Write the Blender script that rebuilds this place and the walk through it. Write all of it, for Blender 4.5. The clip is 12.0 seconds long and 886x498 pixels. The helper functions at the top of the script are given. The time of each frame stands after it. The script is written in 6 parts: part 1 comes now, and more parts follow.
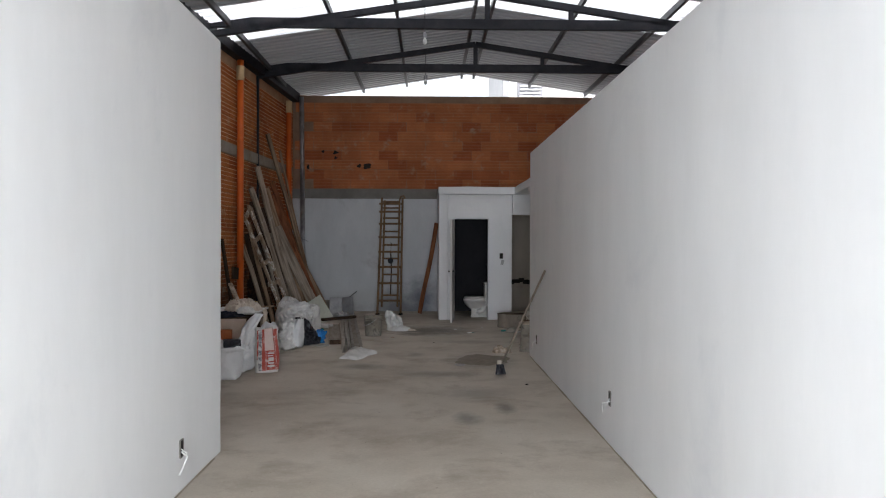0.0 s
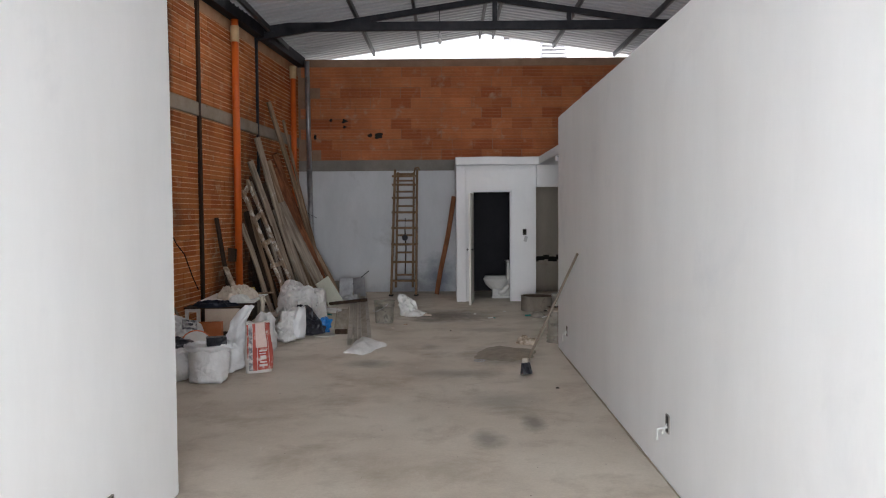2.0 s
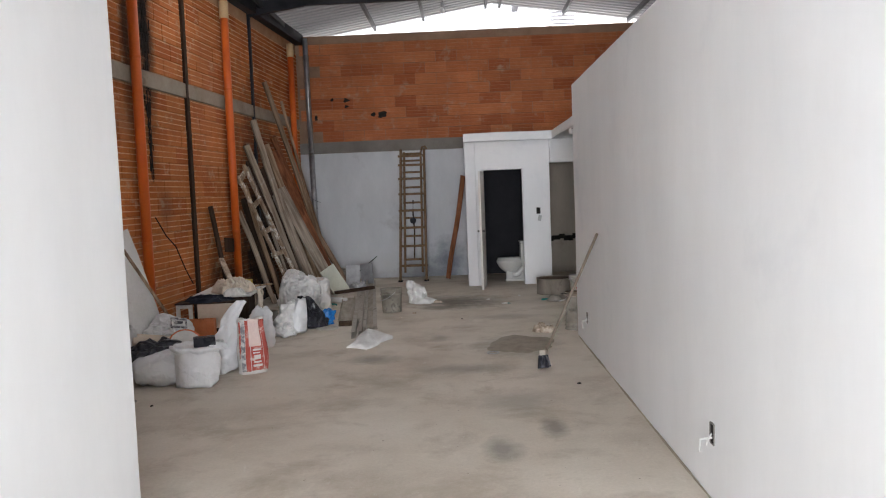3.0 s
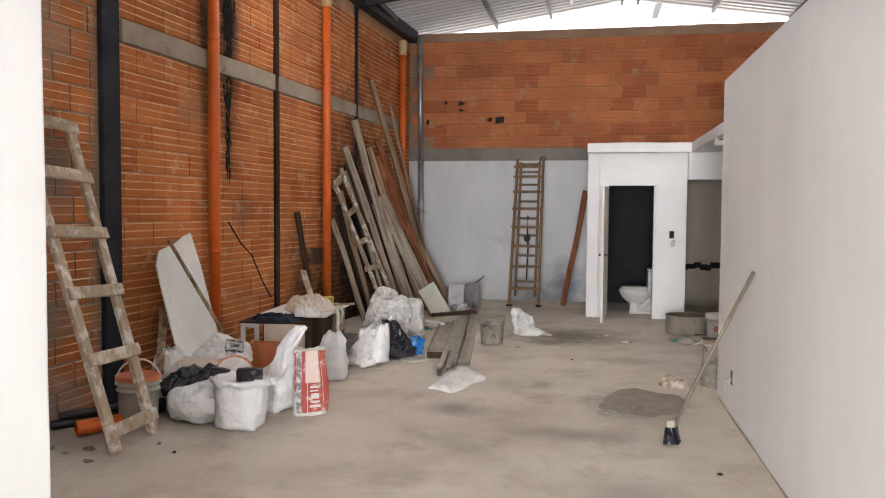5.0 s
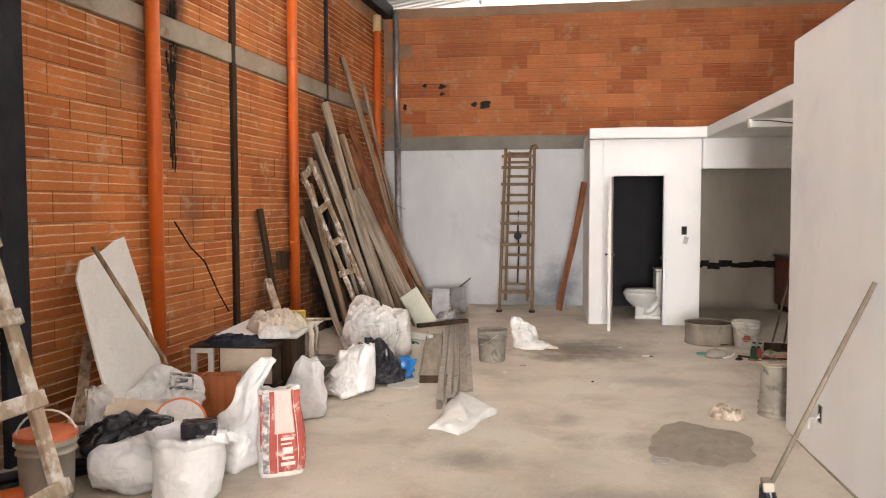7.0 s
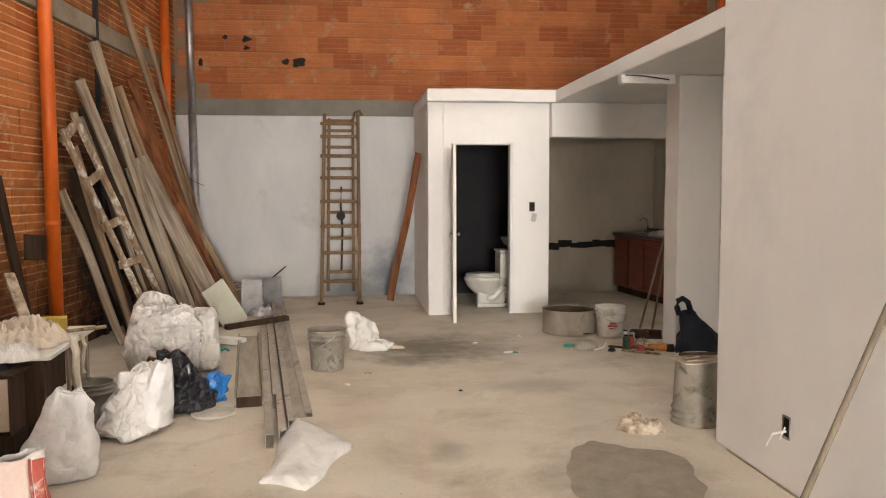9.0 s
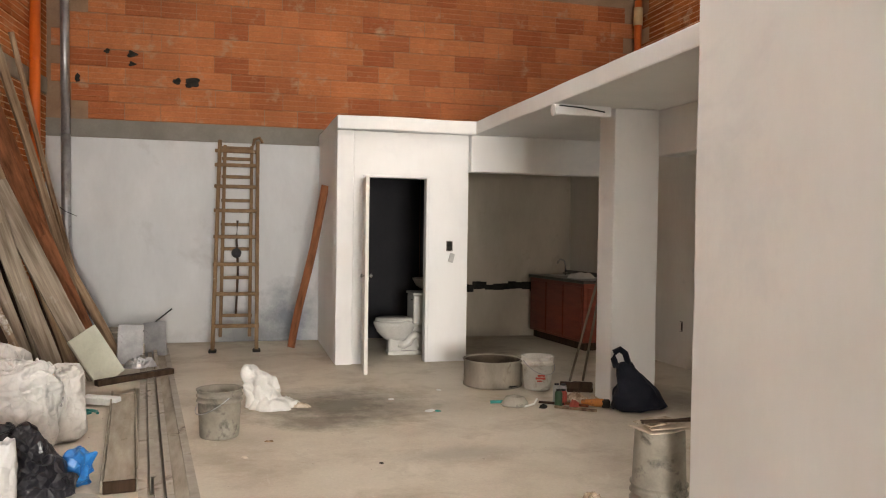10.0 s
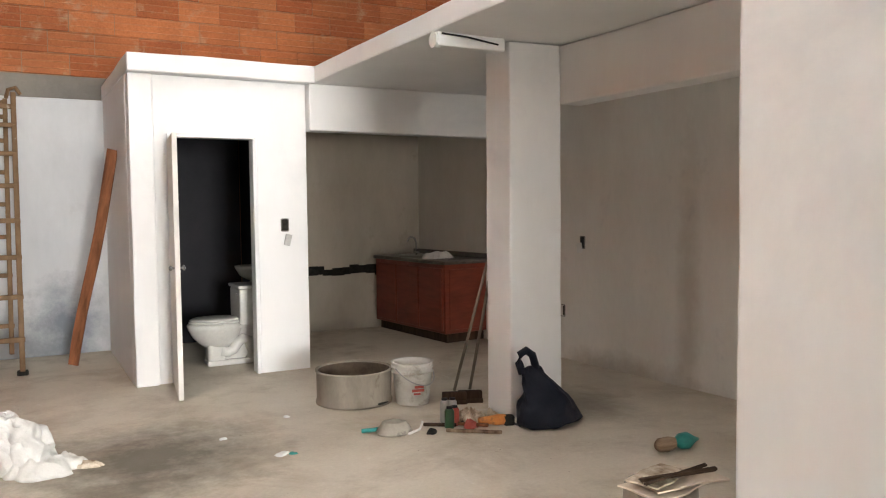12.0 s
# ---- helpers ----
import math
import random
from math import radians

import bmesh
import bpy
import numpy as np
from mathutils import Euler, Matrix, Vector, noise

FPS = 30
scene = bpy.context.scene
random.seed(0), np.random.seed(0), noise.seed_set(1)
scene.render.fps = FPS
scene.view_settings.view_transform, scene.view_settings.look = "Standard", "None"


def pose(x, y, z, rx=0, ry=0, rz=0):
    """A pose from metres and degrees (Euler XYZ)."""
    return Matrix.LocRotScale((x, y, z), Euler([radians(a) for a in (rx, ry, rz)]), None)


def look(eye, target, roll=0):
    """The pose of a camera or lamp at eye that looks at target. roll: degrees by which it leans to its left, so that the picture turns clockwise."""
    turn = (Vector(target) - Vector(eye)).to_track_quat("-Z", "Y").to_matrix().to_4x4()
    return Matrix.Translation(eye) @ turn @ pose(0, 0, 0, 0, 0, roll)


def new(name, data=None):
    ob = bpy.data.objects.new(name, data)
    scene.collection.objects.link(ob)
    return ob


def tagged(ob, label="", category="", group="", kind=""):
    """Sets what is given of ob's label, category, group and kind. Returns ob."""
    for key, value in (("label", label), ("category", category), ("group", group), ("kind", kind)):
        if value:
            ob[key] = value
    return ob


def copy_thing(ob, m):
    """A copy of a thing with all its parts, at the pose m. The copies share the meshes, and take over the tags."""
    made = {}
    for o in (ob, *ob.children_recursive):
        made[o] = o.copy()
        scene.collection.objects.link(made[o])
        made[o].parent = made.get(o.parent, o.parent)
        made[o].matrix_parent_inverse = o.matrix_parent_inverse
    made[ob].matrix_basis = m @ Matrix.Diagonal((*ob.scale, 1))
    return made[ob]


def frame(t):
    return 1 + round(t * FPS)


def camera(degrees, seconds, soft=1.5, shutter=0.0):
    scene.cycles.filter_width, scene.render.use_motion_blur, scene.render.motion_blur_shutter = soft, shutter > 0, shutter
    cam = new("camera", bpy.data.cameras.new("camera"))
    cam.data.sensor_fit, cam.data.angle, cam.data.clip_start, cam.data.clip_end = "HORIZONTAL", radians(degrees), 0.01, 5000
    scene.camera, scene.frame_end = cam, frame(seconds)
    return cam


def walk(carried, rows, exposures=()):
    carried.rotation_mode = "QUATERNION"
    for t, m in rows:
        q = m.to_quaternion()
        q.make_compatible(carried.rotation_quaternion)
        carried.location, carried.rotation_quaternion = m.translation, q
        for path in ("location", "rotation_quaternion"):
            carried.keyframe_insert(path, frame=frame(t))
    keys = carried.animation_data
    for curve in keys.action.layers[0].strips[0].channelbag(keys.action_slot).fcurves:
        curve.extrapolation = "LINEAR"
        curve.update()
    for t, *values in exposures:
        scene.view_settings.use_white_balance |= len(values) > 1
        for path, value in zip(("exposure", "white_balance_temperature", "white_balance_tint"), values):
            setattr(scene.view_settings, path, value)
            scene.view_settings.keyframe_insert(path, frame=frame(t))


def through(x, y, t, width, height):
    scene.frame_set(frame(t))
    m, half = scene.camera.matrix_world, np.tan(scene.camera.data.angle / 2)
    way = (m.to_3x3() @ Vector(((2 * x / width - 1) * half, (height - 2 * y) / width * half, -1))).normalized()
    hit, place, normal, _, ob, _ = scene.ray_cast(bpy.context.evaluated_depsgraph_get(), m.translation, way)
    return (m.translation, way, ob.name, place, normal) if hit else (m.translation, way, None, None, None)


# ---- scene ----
import functools

import mathutils

cam = camera(59.2, 12.0, 1.1)
PATH = [
    (0, (-0.033, 0.091, 1.552), (0.004, 2.091, 1.536), 0.2),
    (0.5, (-0.062, 0.379, 1.602), (-0.033, 2.378, 1.558), -0.4),
    (1, (-0.063, 0.657, 1.631), (-0.026, 2.654, 1.528), -1.0),
    (1.5, (0.035, 1.013, 1.627), (-0.008, 3.011, 1.561), -1.1),
    (2, (0.045, 1.347, 1.649), (0.028, 3.344, 1.557), -0.4),
    (2.5, (0.06, 1.723, 1.626), (0.05, 3.718, 1.49), -1.9),
    (2.7, (0.086, 1.856, 1.647), (0.055, 3.851, 1.5), -2.1),
    (4.3, (0.224, 3.024, 1.651), (-0.002, 5.01, 1.564), -1.5),
    (4.5, (0.24, 3.173, 1.638), (-0.051, 5.149, 1.532), -1.0),
    (5, (0.226, 3.558, 1.646), (-0.145, 5.521, 1.545), 0.4),
    (5.5, (0.057, 3.913, 1.624), (-0.391, 5.858, 1.501), -0.7),
    (6, (0.0, 4.278, 1.651), (-0.622, 6.175, 1.536), -1.0),
    (6.5, (-0.1, 4.602, 1.639), (-0.667, 6.514, 1.49), 1.1),
    (7, (-0.329, 4.935, 1.637), (-0.606, 6.912, 1.525), -0.1),
    (7.2, (-0.404, 5.063, 1.613), (-0.632, 7.044, 1.456), 0.0),
    (8.8, (-0.762, 6.358, 1.447), (-0.568, 8.343, 1.293), 0.1),
    (9, (-0.747, 6.581, 1.462), (-0.511, 8.562, 1.318), -0.2),
    (9.5, (-0.728, 7.032, 1.477), (-0.37, 8.997, 1.37), 1.4),
    (10, (-0.808, 7.408, 1.47), (-0.308, 9.344, 1.421), 0.8),
    (10.5, (-0.752, 7.874, 1.472), (-0.174, 9.788, 1.431), -1.2),
    (11, (-0.695, 8.288, 1.448), (0.028, 10.151, 1.38), 1.5),
    (11.5, (-0.724, 8.708, 1.481), (0.178, 10.49, 1.373), 1.0),
    (12, (-0.635, 9.127, 1.435), (0.323, 10.88, 1.327), -0.6),
]
EXPOSURES = [(0, 0.62, 6150, 11), (2.5, 1.25, 6250, 12), (4.5, 1.92, 6450, 13), (5.5, 2.17, 6800, 13.5), (6.5, 2.5, 7000, 15), (9, 2.25, 7700, 14), (10.5, 2.35, 7250, 12), (11, 2.45, 7050, 11.5), (11.5, 2.5, 6850, 10.5), (12, 2.68, 6900, 11)]
walk(cam, [(t, look(eye, target, roll)) for t, eye, target, roll in PATH], EXPOSURES)

# ---- light ----
world = bpy.data.worlds.new("world")
scene.world = world
world.use_nodes = True
wt = world.node_tree
sky = wt.nodes.new("ShaderNodeTexSky")
sky.sky_type, sky.sun_disc = "NISHITA", False
sky.sun_elevation, sky.sun_rotation = radians(62), radians(150)
sky.air_density, sky.dust_density, sky.ozone_density = 1.0, 8.0, 0.3
wt.nodes["Background"].inputs["Strength"].default_value = 0.15
haze = wt.nodes.new("ShaderNodeHueSaturation")
haze.inputs["Saturation"].default_value, haze.inputs["Value"].default_value = 0.25, 2.6
wt.links.new(sky.outputs["Color"], haze.inputs["Color"])
wt.links.new(haze.outputs["Color"], wt.nodes["Background"].inputs["Color"])
sun = new("sun", bpy.data.lights.new("sun", "SUN"))
sun.data.energy, sun.data.angle, sun.data.color = 1.5, radians(30), (1.0, 0.96, 0.9)
sun.matrix_world = look((4, -6, 20), (0.6, 1.0, 8))
door_light = new("entrance_daylight", bpy.data.lights.new("entrance_daylight", "AREA"))
door_light.data.shape, door_light.data.size, door_light.data.size_y = "RECTANGLE", 2.5, 2.6
door_light.data.energy, door_light.data.color = 310, (0.93, 0.97, 1.0)
door_light.matrix_world = look((-0.08, -2.62, 1.45), (-0.08, 5, 1.3))

# unseen second opening assumed here; lamp added to brighten the pillar and side room
added_side_light = new("added_side_fill", bpy.data.lights.new("added_side_fill", "AREA"))
added_side_light.data.shape, added_side_light.data.size, added_side_light.data.size_y = "RECTANGLE", 2.6, 2.5
added_side_light.data.energy, added_side_light.data.color = 48, (0.97, 0.98, 1.0)
added_side_light.matrix_world = look((3.1, -2.62, 1.3), (3.1, 5, 1.2))


# ---- materials ----
def nodes_of(name, rough=0.7, metal=0.0):
    m = bpy.data.materials.new(name)
    m.use_nodes = True
    n, l = m.node_tree.nodes, m.node_tree.links
    b = n["Principled BSDF"]
    b.inputs["Roughness"].default_value, b.inputs["Metallic"].default_value = rough, metal
    b.inputs["Specular IOR Level"].default_value = 0.15 if rough >= 0.55 else 0.45
    return m, n, l, b


def ramp(n, l, src, stops):
    r = n.new("ShaderNodeValToRGB")
    r.color_ramp.elements[0].position, r.color_ramp.elements[0].color = stops[0][0], (*stops[0][1], 1)
    r.color_ramp.elements[1].position, r.color_ramp.elements[1].color = stops[-1][0], (*stops[-1][1], 1)
    for p, c in stops[1:-1]:
        r.color_ramp.elements.new(p).color = (*c, 1)
    l.new(src, r.inputs["Fac"])
    return r.outputs["Color"]


def noise_of(n, l, scale, detail=5, rough=0.6, stretch=(1, 1, 1), where="Object", distort=0.0):
    co = n.new("ShaderNodeTexCoord")
    mp = n.new("ShaderNodeMapping")
    mp.inputs["Scale"].default_value = stretch
    t = n.new("ShaderNodeTexNoise")
    t.inputs["Scale"].default_value, t.inputs["Detail"].default_value = scale, detail
    t.inputs["Roughness"].default_value, t.inputs["Distortion"].default_value = rough, distort
    l.new(co.outputs[where], mp.inputs["Vector"])
    l.new(mp.outputs["Vector"], t.inputs["Vector"])
    return t.outputs["Fac"]


def mixed(n, l, fac, a, b, mode="MIX"):
    x = n.new("ShaderNodeMix")
    x.data_type, x.blend_type = "RGBA", mode
    if isinstance(fac, float):
        x.inputs["Factor"].default_value = fac
    else:
        l.new(fac, x.inputs["Factor"])
    for sock, v in ((x.inputs["A"], a), (x.inputs["B"], b)):
        if isinstance(v, tuple):
            sock.default_value = (*v, 1)
        else:
            l.new(v, sock)
    return x.outputs["Result"]


def bumped(n, l, b, src, strength, dist=0.01):
    k = n.new("ShaderNodeBump")
    k.inputs["Strength"].default_value, k.inputs["Distance"].default_value = strength, dist
    l.new(src, k.inputs["Height"])
    l.new(k.outputs["Normal"], b.inputs["Normal"])


def surface(name, dark, light, scale=6.0, grain=60.0, rough=0.7, metal=0.0, bump=0.3, stretch=(1, 1, 1), spread=0.25, stain=None, stain_scale=1.5, stain_at=0.6, where="Object", vary=0.0, marks=(), grit=0.7, crinkle=0.0):
    """A surface whose colour wanders between dark and light at two scales, with optional stains and fine relief."""
    m, n, l, b = nodes_of(name, rough, metal)
    big = noise_of(n, l, scale, 4, 0.6, stretch, where)
    fine = noise_of(n, l, grain, 6, 0.7, stretch, where)
    c = ramp(n, l, big, [(0.5 - spread, dark), (0.5 + spread, light)])
    g = ramp(n, l, fine, [(0.25, (0.78, 0.78, 0.78)), (0.75, (1.0, 1.0, 1.0))])
    c = mixed(n, l, grit, c, g, "MULTIPLY")
    if stain:
        s = noise_of(n, l, stain_scale, 7, 0.65, (1, 1, 1), where, 0.4)
        k = ramp(n, l, s, [(stain_at, (0, 0, 0)), (stain_at + 0.12, (1, 1, 1))])
        c = mixed(n, l, k, c, stain)
    if vary:
        o, i = n.new("ShaderNodeObjectInfo"), n.new("ShaderNodeNewGeometry")
        a = n.new("ShaderNodeMath")
        a.operation = "ADD"
        l.new(o.outputs["Random"], a.inputs[0])
        l.new(i.outputs["Random Per Island"], a.inputs[1])
        f = n.new("ShaderNodeMath")
        f.operation = "FRACT"
        l.new(a.outputs[0], f.inputs[0])
        v = ramp(n, l, f.outputs[0], [(0.0, (1 - vary, 1 - vary, 1 - vary)), (0.5, (1.0, 0.97, 0.93)), (1.0, (1 + vary * 0.5, 1 + vary * 0.3, 1 + vary * 0.2))])
        c = mixed(n, l, 1.0, c, v, "MULTIPLY")
    if marks:
        c = spots(n, l, c, marks, 4.0, 0.6)
    l.new(c, b.inputs["Base Color"])
    if crinkle:
        co, w = n.new("ShaderNodeTexCoord"), n.new("ShaderNodeTexVoronoi")
        w.feature = "DISTANCE_TO_EDGE"
        w.inputs["Scale"].default_value = 11.0
        v = n.new("ShaderNodeVectorMath")
        v.operation = "MULTIPLY_ADD"
        t = n.new("ShaderNodeTexNoise")
        t.inputs["Scale"].default_value, t.inputs["Detail"].default_value = 5.0, 3
        l.new(co.outputs["Object"], t.inputs["Vector"])
        l.new(t.outputs["Color"], v.inputs[0])
        v.inputs[1].default_value = (0.22, 0.22, 0.22)
        l.new(co.outputs["Object"], v.inputs[2])
        l.new(v.outputs[0], w.inputs["Vector"])
        bumped(n, l, b, w.outputs["Distance"], crinkle, 0.05)
    elif bump:
        bumped(n, l, b, fine, bump, 0.004)
    return m


def sheet_material(name, colour, through, rough=0.5):
    """Thin roofing sheet that lets part of the daylight through."""
    m, n, l, b = nodes_of(name, rough)
    f = noise_of(n, l, 1.2, 5, 0.6, (0.4, 3, 1))
    c = ramp(n, l, f, [(0.3, tuple(x * 0.8 for x in colour)), (0.7, colour)])
    l.new(c, b.inputs["Base Color"])
    t = n.new("ShaderNodeBsdfTranslucent")
    l.new(c, t.inputs["Color"])
    x = n.new("ShaderNodeMixShader")
    x.inputs["Fac"].default_value = through
    l.new(b.outputs["BSDF"], x.inputs[1])
    l.new(t.outputs["BSDF"], x.inputs[2])
    l.new(x.outputs["Shader"], n["Material Output"].inputs["Surface"])
    return m


def spots(n, l, c, places, scale=6.0, ragged=0.5):
    """Patches of colour with their own shape: (x, y, z), (rx, ry, rz), colour, strength."""
    geo = n.new("ShaderNodeNewGeometry")
    t = n.new("ShaderNodeTexNoise")
    t.inputs["Scale"].default_value, t.inputs["Detail"].default_value, t.inputs["Roughness"].default_value = scale, 8, 0.7
    l.new(geo.outputs["Position"], t.inputs["Vector"])
    for at, size, colour, strength in places:
        a, d, g = n.new("ShaderNodeVectorMath"), n.new("ShaderNodeVectorMath"), n.new("ShaderNodeVectorMath")
        a.operation, d.operation, g.operation = "SUBTRACT", "DIVIDE", "LENGTH"
        l.new(geo.outputs["Position"], a.inputs[0])
        a.inputs[1].default_value = at
        l.new(a.outputs[0], d.inputs[0])
        d.inputs[1].default_value = size
        l.new(d.outputs[0], g.inputs[0])
        m, hf = n.new("ShaderNodeMath"), n.new("ShaderNodeMath")
        m.operation, hf.operation = "MULTIPLY_ADD", "MULTIPLY"
        l.new(g.outputs["Value"], hf.inputs[0])
        hf.inputs[1].default_value = 0.5
        l.new(t.outputs["Fac"], m.inputs[0])
        m.inputs[1].default_value = ragged
        l.new(hf.outputs[0], m.inputs[2])
        k = ramp(n, l, m.outputs[0], [(0.1 + ragged * 0.5, (strength,) * 3), (0.4 + ragged * 0.6, (0, 0, 0))])
        c = mixed(n, l, k, c, colour)
    return c


FLOOR_STAINS = (((0.0, 13.85, 0), (1.0, 0.95, 1), (0.13, 0.115, 0.09), 0.9), ((-0.25, 13.3, 0), (0.5, 0.3, 1), (0.15, 0.13, 0.1), 0.7), ((-0.85, 9.85, 0), (0.4, 0.3, 1), (0.22, 0.2, 0.165), 0.7), ((0.32, 6.95, 0), (0.18, 0.35, 1), (0.2, 0.18, 0.15), 0.7), ((0.7, 7.4, 0), (0.14, 0.35, 1), (0.18, 0.16, 0.13), 0.75), ((0.65, 10.3, 0), (0.6, 0.75, 1), (0.2, 0.18, 0.145), 0.7), ((0.1, 9.3, 0), (0.7, 0.25, 1), (0.24, 0.21, 0.175), 0.6), ((-3.4, 7.7, 0), (0.45, 0.4, 1), (0.07, 0.065, 0.06), 0.9), ((-3.3, 8.4, 0), (0.6, 0.5, 1), (0.2, 0.175, 0.14), 0.7), ((-0.2, 10.9, 0), (0.15, 0.3, 1), (0.25, 0.22, 0.18), 0.6), ((0.5, 8.1, 0), (0.5, 0.5, 1), (0.28, 0.25, 0.21), 0.6), ((0.6, 12.3, 0), (0.6, 0.25, 1), (0.28, 0.25, 0.21), 0.55), ((2.9, 13.6, 0), (0.5, 0.9, 1), (0.17, 0.15, 0.12), 0.6))


def floor_material():
    m, n, l, b = nodes_of("floor_concrete", 0.62)
    base = ramp(n, l, noise_of(n, l, 0.9, 6, 0.62), [(0.3, (0.46, 0.4, 0.325)), (0.5, (0.585, 0.52, 0.435)), (0.72, (0.66, 0.6, 0.515))])
    fine = noise_of(n, l, 45, 8, 0.75)
    base = mixed(n, l, 0.6, base, ramp(n, l, fine, [(0.3, (0.75, 0.74, 0.72)), (0.7, (1, 1, 1))]), "MULTIPLY")
    dirt = ramp(n, l, noise_of(n, l, 1.5, 8, 0.66, (1, 1, 1), "Object", 0.25), [(0.5, (0, 0, 0)), (0.74, (1, 1, 1))])
    base = mixed(n, l, dirt, base, (0.36, 0.305, 0.24))
    dust = ramp(n, l, noise_of(n, l, 5.0, 9, 0.75, (1.6, 0.6, 1), "Object", 0.5), [(0.6, (0, 0, 0)), (0.8, (0.7, 0.7, 0.7))])
    base = mixed(n, l, dust, base, (0.7, 0.67, 0.61))
    specks = ramp(n, l, noise_of(n, l, 26, 3, 0.5), [(0.735, (0, 0, 0)), (0.76, (1, 1, 1))])
    base = mixed(n, l, specks, base, (0.16, 0.14, 0.12))
    base = spots(n, l, base, FLOOR_STAINS)
    l.new(base, b.inputs["Base Color"])
    l.new(ramp(n, l, dirt, [(0, (0.58, 0.58, 0.58)), (1, (0.75, 0.75, 0.75))]), b.inputs["Roughness"])
    bumped(n, l, b, fine, 0.25, 0.004)
    return m


def block_material(name, dark, light, smear, ribs, z0, marks=(), lines=0.85):
    """Ribbed fired-clay block with mortar smears; hue drifts from block to block."""
    m, n, l, b = nodes_of(name, 0.85)
    o, i = n.new("ShaderNodeObjectInfo"), n.new("ShaderNodeNewGeometry")
    a = n.new("ShaderNodeMath")
    a.operation = "ADD"
    l.new(o.outputs["Random"], a.inputs[0])
    l.new(i.outputs["Random Per Island"], a.inputs[1])
    f = n.new("ShaderNodeMath")
    f.operation = "FRACT"
    l.new(a.outputs[0], f.inputs[0])
    c = ramp(n, l, f.outputs[0], [(0.0, dark), (0.6, light), (1.0, tuple(min(1, x * 1.1) for x in light))])
    geo = n.new("ShaderNodeNewGeometry")

    def at(scale, detail, stretch=(1, 1, 1)):
        mp, t = n.new("ShaderNodeMapping"), n.new("ShaderNodeTexNoise")
        mp.inputs["Scale"].default_value = stretch
        t.inputs["Scale"].default_value, t.inputs["Detail"].default_value, t.inputs["Roughness"].default_value = scale, detail, 0.68
        l.new(geo.outputs["Position"], mp.inputs["Vector"])
        l.new(mp.outputs["Vector"], t.inputs["Vector"])
        return t.outputs["Fac"]
    fine = at(55, 6)
    c = mixed(n, l, 0.8, c, ramp(n, l, fine, [(0.28, (0.62, 0.6, 0.58)), (0.7, (1, 1, 1))]), "MULTIPLY")
    c = mixed(n, l, 1.0, c, ramp(n, l, at(0.9, 4), [(0.3, (0.72, 0.7, 0.7)), (0.7, (1.08, 1.05, 1.0))]), "MULTIPLY")
    c = mixed(n, l, ramp(n, l, at(4.5, 8), [(0.57, (0, 0, 0)), (0.7, (0.85, 0.85, 0.85))]), c, smear)
    c = mixed(n, l, ramp(n, l, at(3.0, 6, (1, 1, 0.35)), [(0.66, (0, 0, 0)), (0.78, (0.8, 0.8, 0.8))]), c, (0.07, 0.045, 0.035))
    # pale mortar caught on the raised ribs
    sx = n.new("ShaderNodeSeparateXYZ")
    l.new(geo.outputs["Position"], sx.inputs[0])
    up = n.new("ShaderNodeMath")
    up.operation = "ADD"
    l.new(sx.outputs["Z"], up.inputs[0])
    up.inputs[1].default_value = 0.215 * 20 - z0
    course = n.new("ShaderNodeMath")
    course.operation = "MODULO"
    l.new(up.outputs[0], course.inputs[0])
    course.inputs[1].default_value = 0.215
    q = n.new("ShaderNodeMath")
    q.operation = "MULTIPLY"
    l.new(course.outputs[0], q.inputs[0])
    q.inputs[1].default_value = ribs / 0.202
    w = n.new("ShaderNodeMath")
    w.operation = "FRACT"
    l.new(q.outputs[0], w.inputs[0])
    wob = n.new("ShaderNodeMath")
    wob.operation = "MULTIPLY_ADD"
    l.new(at(14, 4, (1, 1, 0.3)), wob.inputs[0])
    wob.inputs[1].default_value = 0.12
    l.new(w.outputs[0], wob.inputs[2])
    line = ramp(n, l, wob.outputs[0], [(0.87, (0, 0, 0)), (0.94, (1, 1, 1)), (1.04, (1, 1, 1)), (1.1, (0, 0, 0))])
    patch = ramp(n, l, at(2.2, 6), [(0.36, (lines * 0.35,) * 3), (0.56, (lines,) * 3)])
    c = mixed(n, l, mixed(n, l, 1.0, line, patch, "MULTIPLY"), c, tuple(min(1, x * 1.5) for x in smear))
    if marks:
        c = spots(n, l, c, marks, 5.0, 0.5)
    l.new(c, b.inputs["Base Color"])
    bumped(n, l, b, fine, 0.5, 0.006)
    return m


WALL_MARKS = (((-0.2, 17.72, 0.2), (0.5, 0.5, 0.75), (0.17, 0.19, 0.22), 0.9), ((-0.75, 17.72, 0.05), (0.7, 0.5, 0.6), (0.2, 0.21, 0.22), 0.8), ((-2.2, 17.72, 0.0), (0.9, 0.3, 0.3), (0.42, 0.42, 0.41), 0.7), ((-1.6, 17.72, 0.3), (0.6, 0.3, 0.35), (0.55, 0.55, 0.54), 0.6), ((3.95, 13.5, 0.6), (0.4, 0.16, 1.7), (0.42, 0.36, 0.29), 0.5), ((3.9, 14.2, 0.0), (0.4, 1.2, 0.2), (0.33, 0.28, 0.22), 0.6), ((2.4, 17.72, 0.0), (1.0, 0.3, 0.16), (0.3, 0.27, 0.22), 0.7))
M_FLOOR = floor_material()
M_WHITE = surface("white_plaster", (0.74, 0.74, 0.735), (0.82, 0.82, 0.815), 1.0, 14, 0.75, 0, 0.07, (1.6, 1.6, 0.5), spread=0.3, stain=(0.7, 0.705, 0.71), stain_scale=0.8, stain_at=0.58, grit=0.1)
